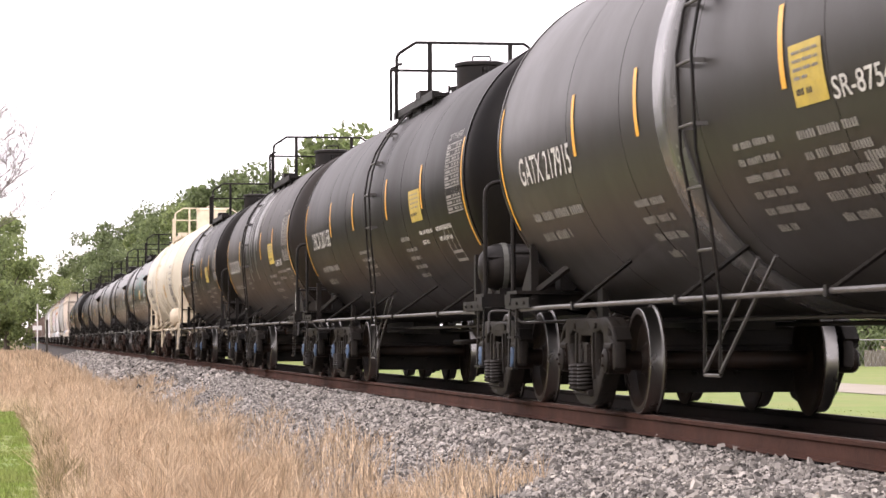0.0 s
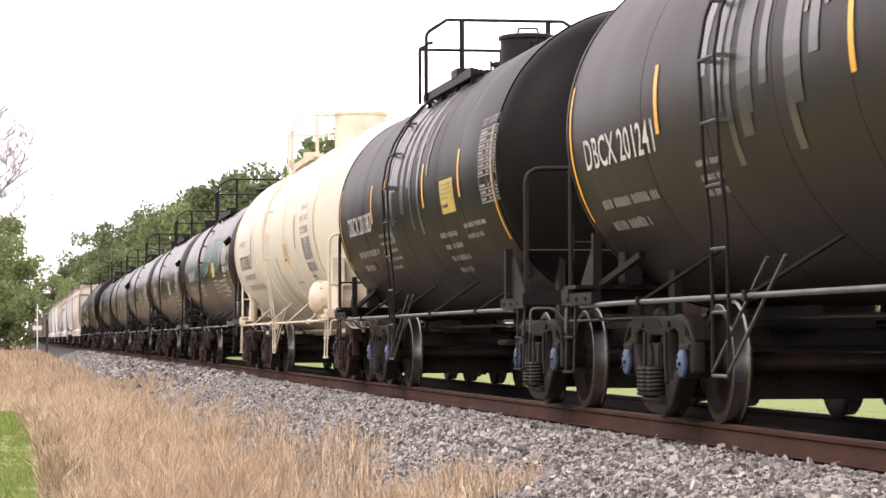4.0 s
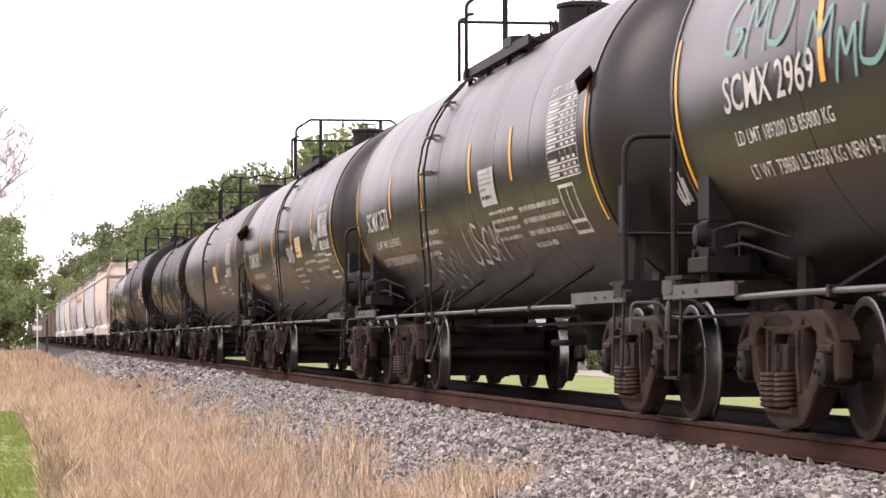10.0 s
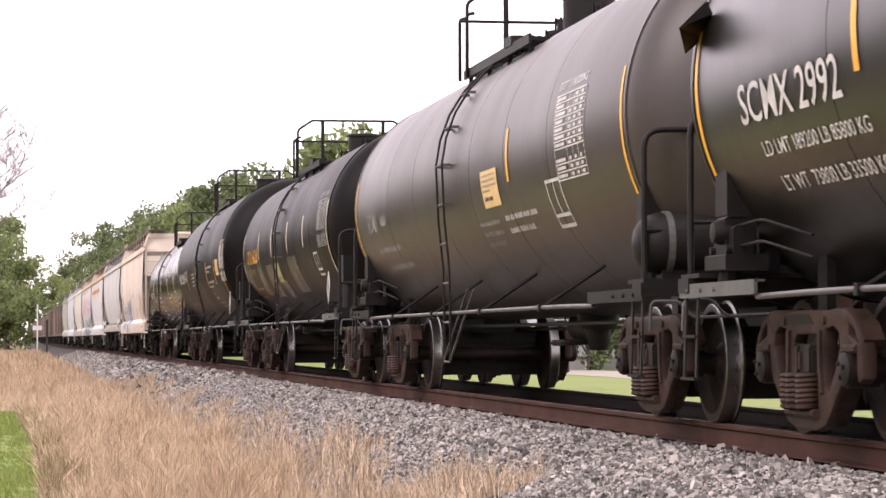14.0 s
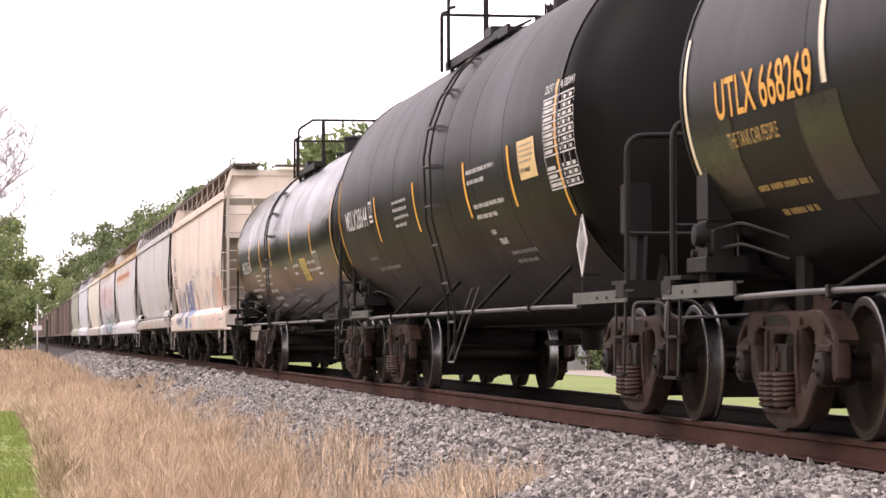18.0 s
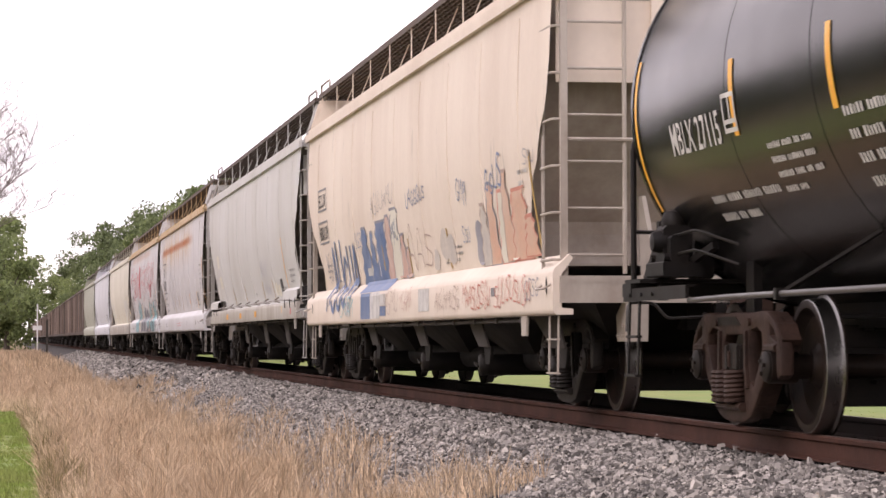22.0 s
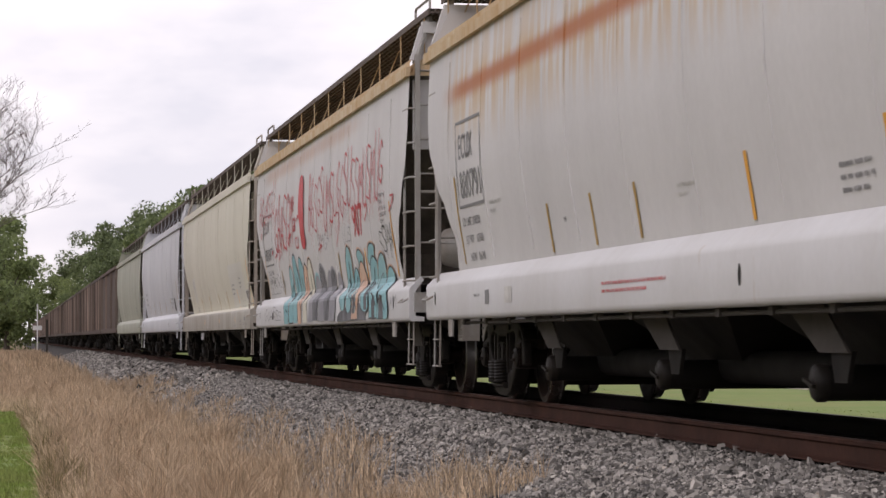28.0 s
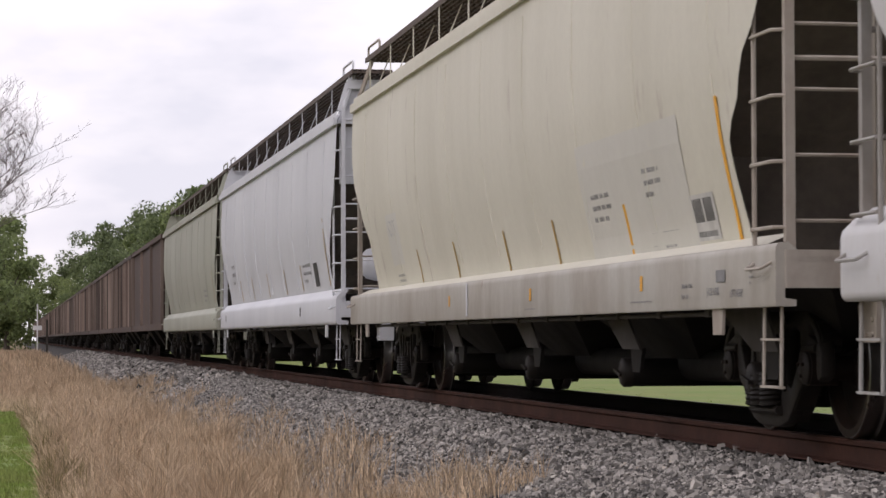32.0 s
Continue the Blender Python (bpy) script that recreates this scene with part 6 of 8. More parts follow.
HOPPERS = [
    dict(seed=31, L=219.83, T=239.05, flare=True, mat=HOP_BEIGE, steel=HOP_STEEL, sill=HOP_BEIGE, end_mat=HOP_STEEL, recess=.4, roof=HOP_BEIGE, label="beige covered hopper car with blue and red graffiti on rails", body_label="beige weathered hopper sides",
         stripes=[(-8.47, 1.42, .9, DULL_YELLOW), (-3.51, 1.40, .43, DULL_YELLOW), (-.67, 1.40, .42, DULL_YELLOW), (1.55, 1.40, .42, DULL_YELLOW), (4.44, 1.40, .42, DULL_YELLOW)],
         patches=[(-5.79, 1.55, .62, .33, DECAL_BLACK), (-6.82, 1.42, .62, .24, DECAL_WHITE), (3.2, 1.47, .52, .10, DECAL_WHITE)],
         text=[("ECUX", 7.9, 2.58, .85, .2, DECAL_BLACK), ("880139", 7.9, 2.1, .98, .2, DECAL_BLACK)],
         frames=[(7.98, 2.52, 1.05, .3), (7.98, 2.04, 1.12, .3)],
         bars=[(-3.82, 1.64, .52, .2, 3, DECAL_GREY), (7.54, 1.75, .62, .25, 3, DECAL_GREY), (-3.2, 1.55, .36, .12, 2, DECAL_GREY), (-7.85, 2.2, .47, .2, 2, SPRAY_WHITE)],
         figures=[(3.62, 1.36, .95, .72, SPRAY_BLUE, SPRAY_GREY), (2.75, 1.36, .62, .64, SPRAY_BLUE, SPRAY_GREY), (2.2, 1.36, 1.1, .74, SPRAY_BLUE, SPRAY_GREY), (1.25, 1.36, .7, .78, SPRAY_PINK, SPRAY_GREY), (.75, 1.36, .75, .84, HOP_CREAM, SPRAY_GREY), (.1, 1.37, .5, .5, SPRAY_PINK, SPRAY_GREY), (-5.5, 1.37, .55, .58, SPRAY_FAINT, SPRAY_BROWN), (-5.95, 1.37, .5, .76, SPRAY_ORANGE, SPRAY_GREY), (-6.5, 1.37, .75, .66, HOP_CREAM, SPRAY_RED), (-6.8, 1.38, .55, .82, SPRAY_ORANGE, SPRAY_BROWN), (-7.2, 1.38, .85, .62, SPRAY_ORANGE, SPRAY_RED), (-7.75, 1.40, .6, .34, SPRAY_ORANGE, SPRAY_RED)],
         fat_letters=[(.3, 1.38, .3, .34, 0, SPRAY_PINK, SPRAY_RED, None), (-.25, 1.37, .45, .36, .05, SPRAY_PINK, SPRAY_GREY, None),
                      (-5.2, 1.38, .5, .42, 0, SPRAY_GREY, None, None), (-7.0, 1.38, .42, .3, 0, HOP_CREAM, SPRAY_RED, None), (-3.0, 1.5, .5, .36, 0, SPRAY_FAINT, None, None), (-3.35, 1.44, .6, .3, 0, SPRAY_FAINT, None, None), (-2.4, 1.4, .4, .22, 0, SPRAY_FAINT, None, None)],
         drips=[(6.95, 1.0, 2.9, .95, 5, .10, SPRAY_BLUE, .05), (6.98, .98, 2.9, .98, 5, .018, SPRAY_GREY, .05), (4.05, 1.82, .7, .26, 3, .014, SPRAY_BLUE, .05), (-.55, 1.38, 1.9, .66, 3, .016, SPRAY_BROWN, 0), (2.2, 2.2, 2.1, .34, 7, .013, SPRAY_GREY, .05), (.6, 1.75, .6, .35, 3, .016, SPRAY_BLUE, .1), (-.9, 2.16, 1.5, .2, 7, .017, SPRAY_BLUE, .04), (-4.45, 2.0, .6, .34, 3, .016, SPRAY_BLUE, 0), (-4.5, 1.62, .45, .2, 3, .014, SPRAY_BLUE, 0), (-6.15, 2.02, .95, .36, 4, .024, SPRAY_BLUE, .02), (-7.7, 1.45, .5, .4, 2, .02, SPRAY_GREY, 0), (-8.2, 2.2, .5, .16, 3, .012, SPRAY_GREY, 0), (7.5, 1.42, .6, .6, 4, .012, SPRAY_GREY, 0),
                (.9, .92, 1.3, .36, 4, .014, SPRAY_BROWN, 0), (-.5, .95, 1.0, .3, 5, .014, SPRAY_PINK, 0), (-5.0, .92, 1.6, .3, 9, .017, SPRAY_RED, 0), (-6.8, .93, 1.8, .3, 9, .017, SPRAY_RED, 0), (-3.2, .93, 1.6, .26, 8, .014, SPRAY_BROWN, 0), (-8.3, .97, .7, .25, 4, .016, SPRAY_GREY, 0), (5.3, .92, 1.4, .3, 5, .022, SPRAY_CYAN, 0)],
         sill_patches=[(3.31, 1.24, 2.69, .15, SPRAY_BLUE), (3.1, .90, .93, .33, SPRAY_BLUE), (2.15, .90, .87, .33, DECAL_WHITE), (1.24, .93, .52, .12, SPRAY_BLUE), (1.26, 1.06, .52, .14, DECAL_WHITE), (-1.96, .95, .78, .25, DECAL_WHITE), (4.65, .95, .41, .2, DECAL_WHITE), (-6.61, 1.05, .21, .08, DECAL_GREY)], holes=[(-9.3, 1.1), (8.78, 1.1)]),
    dict(seed=32, L=239.62, T=260.34, flare=False, hood=True, sill_z=(.98, 1.25), mat=HOP_GREY, steel=HOP_FRAME, sill=HOP_SILL, label="light grey covered hopper car with plain sides on rails", body_label="light grey rounded hopper sides",
         stripes=[(-6.61, 1.47, .9, YELLOW), (-3.98, 1.36, .36, DULL_YELLOW), (-2.07, 1.34, .38, DULL_YELLOW), (1.76, 1.34, .38, DULL_YELLOW), (4.55, 1.34, .38, DULL_YELLOW)],
         patches=[(7.65, 2.2, .52, .28, HOP_CREAM), (7.54, 1.75, .52, .26, HOP_CREAM), (-6.72, 1.58, .62, .26, DECAL_WHITE), (-4.29, 1.42, .47, .22, HOP_CREAM), (-4.86, 1.40, .36, .2, HOP_CREAM), (-5.37, 1.47, .21, .22, DECAL_BLACK), (-5.61, 1.52, .17, .18, DECAL_BLACK), (-5.58, 1.45, .23, .05, DECAL_BLACK)],
         bars=[(-7.23, 1.84, .88, .28, 3, DECAL_GREY), (-.41, 1.56, .36, .14, 1, DECAL_GREY), (-5.84, 1.56, .41, .12, 2, DECAL_GREY), (-2.69, 1.6, .72, .18, 2, DECAL_WHITE), (3.41, 1.5, .52, .1, 1, SPRAY_WHITE)],
         sill_patches=[(-1.83, 1.05, .43, .11, DECAL_ORANGE_TEXT), (1.5, 1.05, .47, .11, DECAL_ORANGE_TEXT), (4.75, 1.05, .47, .11, DECAL_ORANGE_TEXT), (-8.39, 1.05, .16, .10, DECAL_RED), (-6.92, 1.08, .12, .12, DECAL_ORANGE)], squiggles=[(-2.27, 1.66, 1.24, .5, 5, .012, SPRAY_DULL), (-2.38, 1.42, 1.14, .3, 9, .010, SPRAY_DULL)]),
    dict(seed=33, L=261.68, T=280.83, flare=True, mat=HOP_RUSTED, steel=HOP_FRAME, sill=HOP_PALE, roof=RUST_BAND, eave=RUST_BAND, vessel=True, label="pale grey covered hopper car with orange rust below its eave", body_label="pale grey hopper sides stained with orange rust", roof_label="rusty roof",
         text=[("ECUX", 7.34, 2.48, .83, .26, DECAL_GREY), ("880791", 7.34, 2.08, 1.19, .28, DECAL_GREY), ("LD LMT 218500", 7.44, 1.80, 1.01, .085, DECAL_GREY), ("LT WT    67500", 7.39, 1.62, .98, .085, DECAL_GREY), ("NEW   06-98", 7.29, 1.44, .83, .085, DECAL_GREY),
               ("EXTERIOR PAINT", -7.7, 2.42, .74, .055, DECAL_GREY), ("RCB 163", -7.7, 2.31, .37, .055, DECAL_GREY), ("ACF-HTG 06-1998", -7.7, 2.20, .78, .055, DECAL_GREY), ("INTERIOR PAINT", -7.7, 2.09, .74, .055, DECAL_GREY), ("RCB 164", -7.7, 1.98, .37, .055, DECAL_GREY), ("ACF-HTG 06-1998", -7.7, 1.87, .78, .055, DECAL_GREY)],
         stripes=[(7.65, 1.42, .9, DULL_YELLOW), (3.1, 1.40, .42, DULL_YELLOW), (1.34, 1.40, .42, DULL_YELLOW), (-.21, 1.40, .42, DULL_YELLOW), (-3.31, 1.40, .44, DECAL_ORANGE_TEXT), (-6.1, 1.40, .45, DECAL_ORANGE_TEXT), (-8.89, 1.42, 1.2, DECAL_ORANGE_TEXT)],
         bars=[(5.79, 2.0, .62, .16, 2, SPRAY_WHITE), (2.48, 1.7, .36, .1, 1, DECAL_GREY), (-1.45, 1.75, .52, .13, 2, DECAL_WHITE), (-5.17, 1.66, .62, .22, 3, DECAL_GREY), (-6.98, 1.92, .52, .16, 2, DECAL_WHITE)],
         patches=[(-6.15, 1.45, .64, .38, DECAL_WHITE), (-6.2, 1.60, .23, .20, DECAL_BLACK), (-6.47, 1.60, .25, .20, DECAL_BLACK), (-6.2, 1.48, .52, .09, DECAL_BLACK), (-6.98, 1.5, .23, .2, DECAL_WHITE)],
         sill_bars=[(.58, 1.10, 2.07, .12, 2, DECAL_RED), (-8.37, 1.10, .72, .05, 1, DECAL_GREY), (6.41, 1.10, .52, .06, 1, DECAL_GREY)], sill_patches=[(-6.61, .98, .35, .15, DECAL_WHITE), (-6.72, 1.0, .14, .10, DECAL_BLACK), (-7.6, 1.02, .21, .07, DECAL_GREY), (4.75, .98, .36, .15, DECAL_WHITE), (5.79, .98, .21, .14, DECAL_GREY)], holes=[(-9.3, 1.08), (8.89, 1.08), (-3.41, 1.05)],
         frames=[(7.49, 1.98, 1.45, .86)]),
    dict(seed=34, L=282.04, T=301.73, flare=True, mat=HOP_TINGED, steel=HOP_FRAME, sill=HOP_PALE, roof=RUST_BAND, eave=RUST_BAND, vessel=True, label="pale grey covered hopper car covered with red and cyan graffiti", body_label="pale grey hopper sides", roof_label="rusty roof",
         text=[("ECUX", 8.1, 2.52, .95, .22, DECAL_GREY), ("881847", 8.1, 2.04, 1.25, .22, DECAL_GREY), ("907", -4.5, 2.02, 1.0, .44, DECAL_RED), ("NH", 3.3, 2.72, .4, .26, DECAL_RED), ("G8", 3.2, 2.38, .5, .24, DECAL_RED), ("CU", 2.9, 2.1, .5, .2, DECAL_RED), 
               ("EXTERIOR PAINT", -7.15, 2.41, .62, .05, DECAL_GREY), ("RCB 163", -7.15, 2.33, .33, .05, DECAL_GREY), ("ACF-HTG 07-98", -7.15, 2.25, .6, .05, DECAL_GREY), ("INTERIOR PAINT", -7.15, 2.17, .62, .05, DECAL_GREY), ("RCB 164", -7.15, 2.09, .33, .05, DECAL_GREY), ("ACF-HTG 07-98", -7.15, 2.01, .6, .05, DECAL_GREY),
               ("LD LMT 218600", 7.9, 1.78, .95, .08, DECAL_GREY), ("LT WT    67400", 7.85, 1.62, .92, .08, DECAL_GREY)],
         frames=[(8.25, 1.94, 1.55, .88)],
         stripes=[(8.25, 1.40, .75, DECAL_ORANGE_TEXT), (-8.1, 1.40, .92, DECAL_ORANGE_TEXT), (-2.5, 1.42, .45, DULL_YELLOW), (-5.35, 1.42, .42, DECAL_ORANGE_TEXT), (1.3, 1.40, .4, DULL_YELLOW), (5.6, 1.40, .42, DULL_YELLOW)],
         fat_letters=[(4.62, .93, .72, .86, .05, SPRAY_CYAN, DECAL_BLACK, SPRAY_ORANGE), (3.82, .91, .74, 1.02, .04, SPRAY_CYAN, DECAL_BLACK, SPRAY_GREY), (3.05, .90, .74, 1.0, .05, SPRAY_CYAN, DECAL_BLACK, None), (2.42, .94, .66, .95, .06, SPRAY_ORANGE, DECAL_BLACK, SPRAY_GREY), (1.72, .93, .70, 1.0, .08, HOP_CREAM, DECAL_BLACK, SPRAY_ORANGE),
                      (.95, .90, .8, .70, .1, SPRAY_GREY, None, SPRAY_CYAN), (.2, .90, .8, .78, -.1, CHARCOAL, None, SPRAY_GREY), (-.5, .90, .9, .74, .1, SPRAY_GREY, None, None), (-1.2, .90, .75, .82, 0, CHARCOAL, None, SPRAY_GREY), (-1.85, .90, .8, .72, .08, SPRAY_GREY, None, None),
                      (-3.1, .89, 3.3, .24, 0, CHARCOAL, None, None), (-3.15, 1.03, .68, .88, .08, SPRAY_CYAN, DECAL_BLACK, SPRAY_ORANGE), (-3.84, 1.0, .62, .64, .1, SPRAY_CYAN, DECAL_BLACK, None), (-4.48, 1.58, .62, .25, 0, SPRAY_CYAN, DECAL_BLACK, SPRAY_ORANGE), (-4.42, .96, .78, .68, .1, SPRAY_ORANGE, DECAL_BLACK, None), (-4.62, .98, .30, .30, .05, CHARCOAL, SPRAY_CYAN, None),
                      (-5.6, 1.60, .74, .29, 0, SPRAY_CYAN, DECAL_BLACK, SPRAY_ORANGE), (-5.5, 1.0, .86, .74, .06, SPRAY_CYAN, DECAL_BLACK, None), (-5.85, 1.02, .26, .34, .05, CHARCOAL, DECAL_BLACK, None), (-6.25, .90, .92, .80, .12, SPRAY_CYAN, DECAL_BLACK, SPRAY_ORANGE), (-6.6, .90, .28, .30, .06, CHARCOAL, DECAL_BLACK, None), (-7.05, .89, .96, .60, .06, SPRAY_CYAN, DECAL_BLACK, SPRAY_ORANGE), (-7.25, .89, .42, .30, 0, CHARCOAL, DECAL_BLACK, None), (2.05, 2.05, .80, 1.1, -.06, DECAL_RED, None, None)],
         drips=[(8.95, 2.66, 2.9, .62, 7, .035, DECAL_RED, .12), (6.1, 1.98, 3.0, 1.15, 6, .05, DECAL_RED, .2), (.75, 2.22, 3.7, 1.0, 9, .038, DECAL_RED, -.05), (-2.95, 2.32, 3.6, .9, 9, .036, DECAL_RED, -.02), (-6.5, 2.35, 1.2, .85, 3, .036, DECAL_RED, 0), (-6.9, 1.58, 1.2, .48, 4, .022, DECAL_BLACK, 0), (7.9, 1.42, 2.6, .36, 6, .016, DECAL_GREY, 0), (7.9, .95, 2.9, .24, 6, .016, DECAL_GREY, 0), (-.2, 1.95, 1.6, .3, 4, .014, SPRAY_GREY, 0), (-3.3, 1.95, .9, .3, 3, .014, SPRAY_GREY, 0), (-8.2, .98, .6, .26, 2, .014, DECAL_GREY, 0)],
         arrows=[(-5.75, 2.18, .4, .2, DECAL_RED), (-8.05, 2.2, .5, .18, DECAL_RED), (-2.55, 1.96, .6, .46, DECAL_RED), (-.3, 1.98, .5, .06, DECAL_RED), (6.9, 2.12, .35, .06, DECAL_RED), (6.3, 2.06, .35, .05, DECAL_RED), (5.7, 2.0, .35, .16, DECAL_RED), (3.9, 2.3, .5, .06, DECAL_RED), (2.6, 2.55, .5, .06, DECAL_RED), (8.7, 2.45, .3, .1, DECAL_RED)],
         sill_patches=[(6.6, .98, .2, .12, DECAL_BLACK), (6.0, 1.0, .16, .11, DECAL_WHITE), (-6.75, 1.08, .22, .14, HOP_WHITE)], holes=[(-8.54, 1.08), (8.95, 1.08)]),
    dict(seed=35, L=302.91, T=323.47, flare=False, sill_z=(.84, 1.22), ends=[(1.1, 1.3), (1.9, 1.38), (2.3, .95), (2.75, .42), (3.1, .25), (3.8, .2)], mat=HOP_CREAM, steel=HOP_STEEL, sill=HOP_SILL, label="cream covered hopper car with yellow sill stripes on rails", body_label="cream hopper sides with long scratches",
         stripes=[(-8.73, 1.24, 1.0, YELLOW), (-5.63, 1.24, .44, YELLOW), (-2.84, 1.24, .44, DULL_YELLOW), (-.47, 1.24, .44, DULL_YELLOW), (2.48, 1.24, .44, DULL_YELLOW), (5.06, 1.24, .44, DULL_YELLOW)],
         patches=[(-4.24, 1.26, 3.41, .95, HOP_PATCH), (7.13, 1.55, .93, .62, HOP_PATCH), (-7.6, 1.32, .64, .32, DECAL_WHITE), (-7.65, 1.43, .25, .18, DECAL_BLACK), (-7.94, 1.43, .23, .18, DECAL_BLACK), (-7.67, 1.345, .5, .065, DECAL_BLACK)], text=[("NDYX", 7.03, 1.9, .62, .2, SPRAY_WHITE)],
         bars=[(-4.55, 1.82, .67, .27, 3, DECAL_GREY), (-6.41, 1.92, .52, .26, 3, DECAL_GREY), (-6.3, 1.44, .26, .14, 2, DECAL_GREY), (-6.67, 1.44, .47, .15, 3, DECAL_GREY), (6.92, 1.45, .52, .2, 3, DECAL_GREY)],
         sill_patches=[(.88, .87, .1, .33, HOP_WHITE), (-6.72, .99, .08, .11, YELLOW), (-2.48, .98, .08, .11, YELLOW), (1.96, .98, .08, .11, YELLOW), (-8.86, 1.01, .23, .08, DECAL_GREY)],
         sill_bars=[(-7.96, 1.03, .31, .14, 2, DECAL_GREY), (-6.41, .925, 1.03, .03, 1, DECAL_GREY), (-2.27, .92, .83, .03, 1, DECAL_GREY), (-9.66, 1.12, .08, .15, 4, DECAL_GREY)], sill_text=[("JACK HERE", -8.63, .93, .31, .05, DECAL_GREY), ("LIFT HERE", -9.2, .91, .31, .05, DECAL_GREY)]),
    dict(seed=36, L=325.02, T=346.31, flare=True, mat=HOP_WHITE, vessel=True, label="white covered hopper car with clean sides on rails", body_label="clean white hopper sides",
         stripes=[(6.2, 1.40, .42, DULL_YELLOW), (3.62, 1.40, .42, DULL_YELLOW), (.52, 1.40, .42, DULL_YELLOW), (-2.58, 1.40, .42, DULL_YELLOW), (-5.17, 1.40, .42, DULL_YELLOW), (-8.89, 1.42, 1.0, DULL_YELLOW)],
         bars=[(-5.58, 1.85, 1.03, .36, 3, DECAL_GREY), (7.85, 2.2, .72, .5, 3, DECAL_GREY)], patches=[(-7.03, 1.45, .52, .36, DECAL_BLACK)], sill_patches=[(-5.79, 1.0, .16, .14, DECAL_BLACK), (9.09, 1.0, .16, .14, DECAL_BLACK)]),
    dict(seed=37, L=347.35, T=368.63, flare=True, mat=HOP_OLIVE, label="greenish grey covered hopper car with plain sides on rails", body_label="greenish grey hopper sides",
         stripes=[(-8.68, 1.42, .8, DULL_YELLOW)], bars=[(-5.58, 1.85, 1.03, .36, 3, DECAL_GREY)]),
]


def extra_hopper_details(car, c):
    """The ruled frame round the reporting mark."""
    hl = (c["T"] - c["L"]) / 2
    rng = random.Random(c["seed"] + 5)
    at = hopper_side([(1.44, 1.30), (1.45, 1.40), (1.47, 1.6), (1.53, 1.95), (1.575, 2.35), (1.585, 2.75), (1.575, 3.2), (1.55, 3.70)])
    for y, z, w, h in c.get("frames", []):
        g = Geo()
        for a, b, p, q in ((0, 0, w, .03), (0, h, w, .03), (0, 0, .03, h), (w - .03, 0, .03, h)):
            patch(at, y - a, z + b, p, q, 4 if q > .2 else 1, g, .007)
        part("mark_frame", g, DECAL_GREY, car)


# ---- brown open hoppers at the end of the train ----
def gondola_car(y0, length, ribs, first):
    hl = length / 2
    car = thing("open_hopper_car", "brown rusty open-top hopper car with ribbed sides on rails", "hopper car", pose(0, y0 + hl, 0), "freight train")
    g = Geo()
    for s in (-1, 1):
        g.box(min(s * 1.48, s * 1.51), max(s * 1.48, s * 1.51), -hl + .5, hl - .5, 1.0, 3.80)
        g.plate([(s * (hl - .5), 3.8), (s * (hl - .53), 3.8), (s * (hl - 2.2), 1.3), (s * (hl - 2.2), 1.26)], -1.48, 1.48)
    g.box(-1.48, 1.48, -hl + 2.2, hl - 2.2, 1.20, 1.24)
    part("body", g, GON_BROWN, car)
    for s in (-1, 1):
        g = Geo().box(min(s * 1.50, s * 1.60), max(s * 1.50, s * 1.60), -hl + .3, hl - .3, 3.72, 3.86)
        part("top_chord", g, GON_BROWN, car)
        g = Geo().box(min(s * 1.44, s * 1.59), max(s * 1.44, s * 1.59), -hl + .2, hl - .2, .92, 1.12)
        part("side_sill", g, GON_BROWN, car)
        for i in range(ribs):
            y = -hl + .55 + (length - 1.1) * i / (ribs - 1)
            g = Geo().box(min(s * 1.51, s * 1.60), max(s * 1.51, s * 1.60), y - .06, y + .06, 1.12, 3.72)
            part("side_rib", g, GON_RIB, car)
        coupler(car, s * (hl - .35), s, UNDER)
        g = Geo().box(-1.5, 1.5, min(s * (hl - .3), s * (hl - .4)), max(s * (hl - .3), s * (hl - .4)), .92, 1.15)
        part("end_sill", g, GON_BROWN, car)
    for i in range(3):
        yc = (i - 1) * (hl - 3.2) * .66
        g = Geo().add([(-1.4, yc - 1.6, 1.2), (1.4, yc - 1.6, 1.2), (1.4, yc + 1.6, 1.2), (-1.4, yc + 1.6, 1.2), (-.9, yc - .35, .42), (.9, yc - .35, .42), (.9, yc + .35, .42), (-.9, yc + .35, .42)],
                      [(0, 1, 2, 3), (4, 7, 6, 5), (0, 4, 5, 1), (1, 5, 6, 2), (2, 6, 7, 3), (3, 7, 4, 0)])
        part("hopper_bay", g, UNDER, car)
    sets = trucks(car, hl - 1.8, GREASY, GREASY, GREASY)
    MOVING.append((car, y0 + hl, sets if first else []))


# ---- ground, ballast, rails ----
def ground_z(x):
    for (xa, za), (xb, zb) in zip(PROFILE, PROFILE[1:]):
        if xa <= x <= xb:
            return za + (zb - za) * (x - xa) / (xb - xa)
    return PROFILE[0][1] if x < PROFILE[0][0] else PROFILE[-1][1]


PROFILE = [(-900, -.9), (-30, -.9), (-6, -.92), (-3.4, -.88), (-2.9, -.74), (-1.75, -.29), (-1.25, -.215), (1.25, -.245), (1.75, -.32), (2.9, -.62), (3.6, -.70), (900, -.70)]


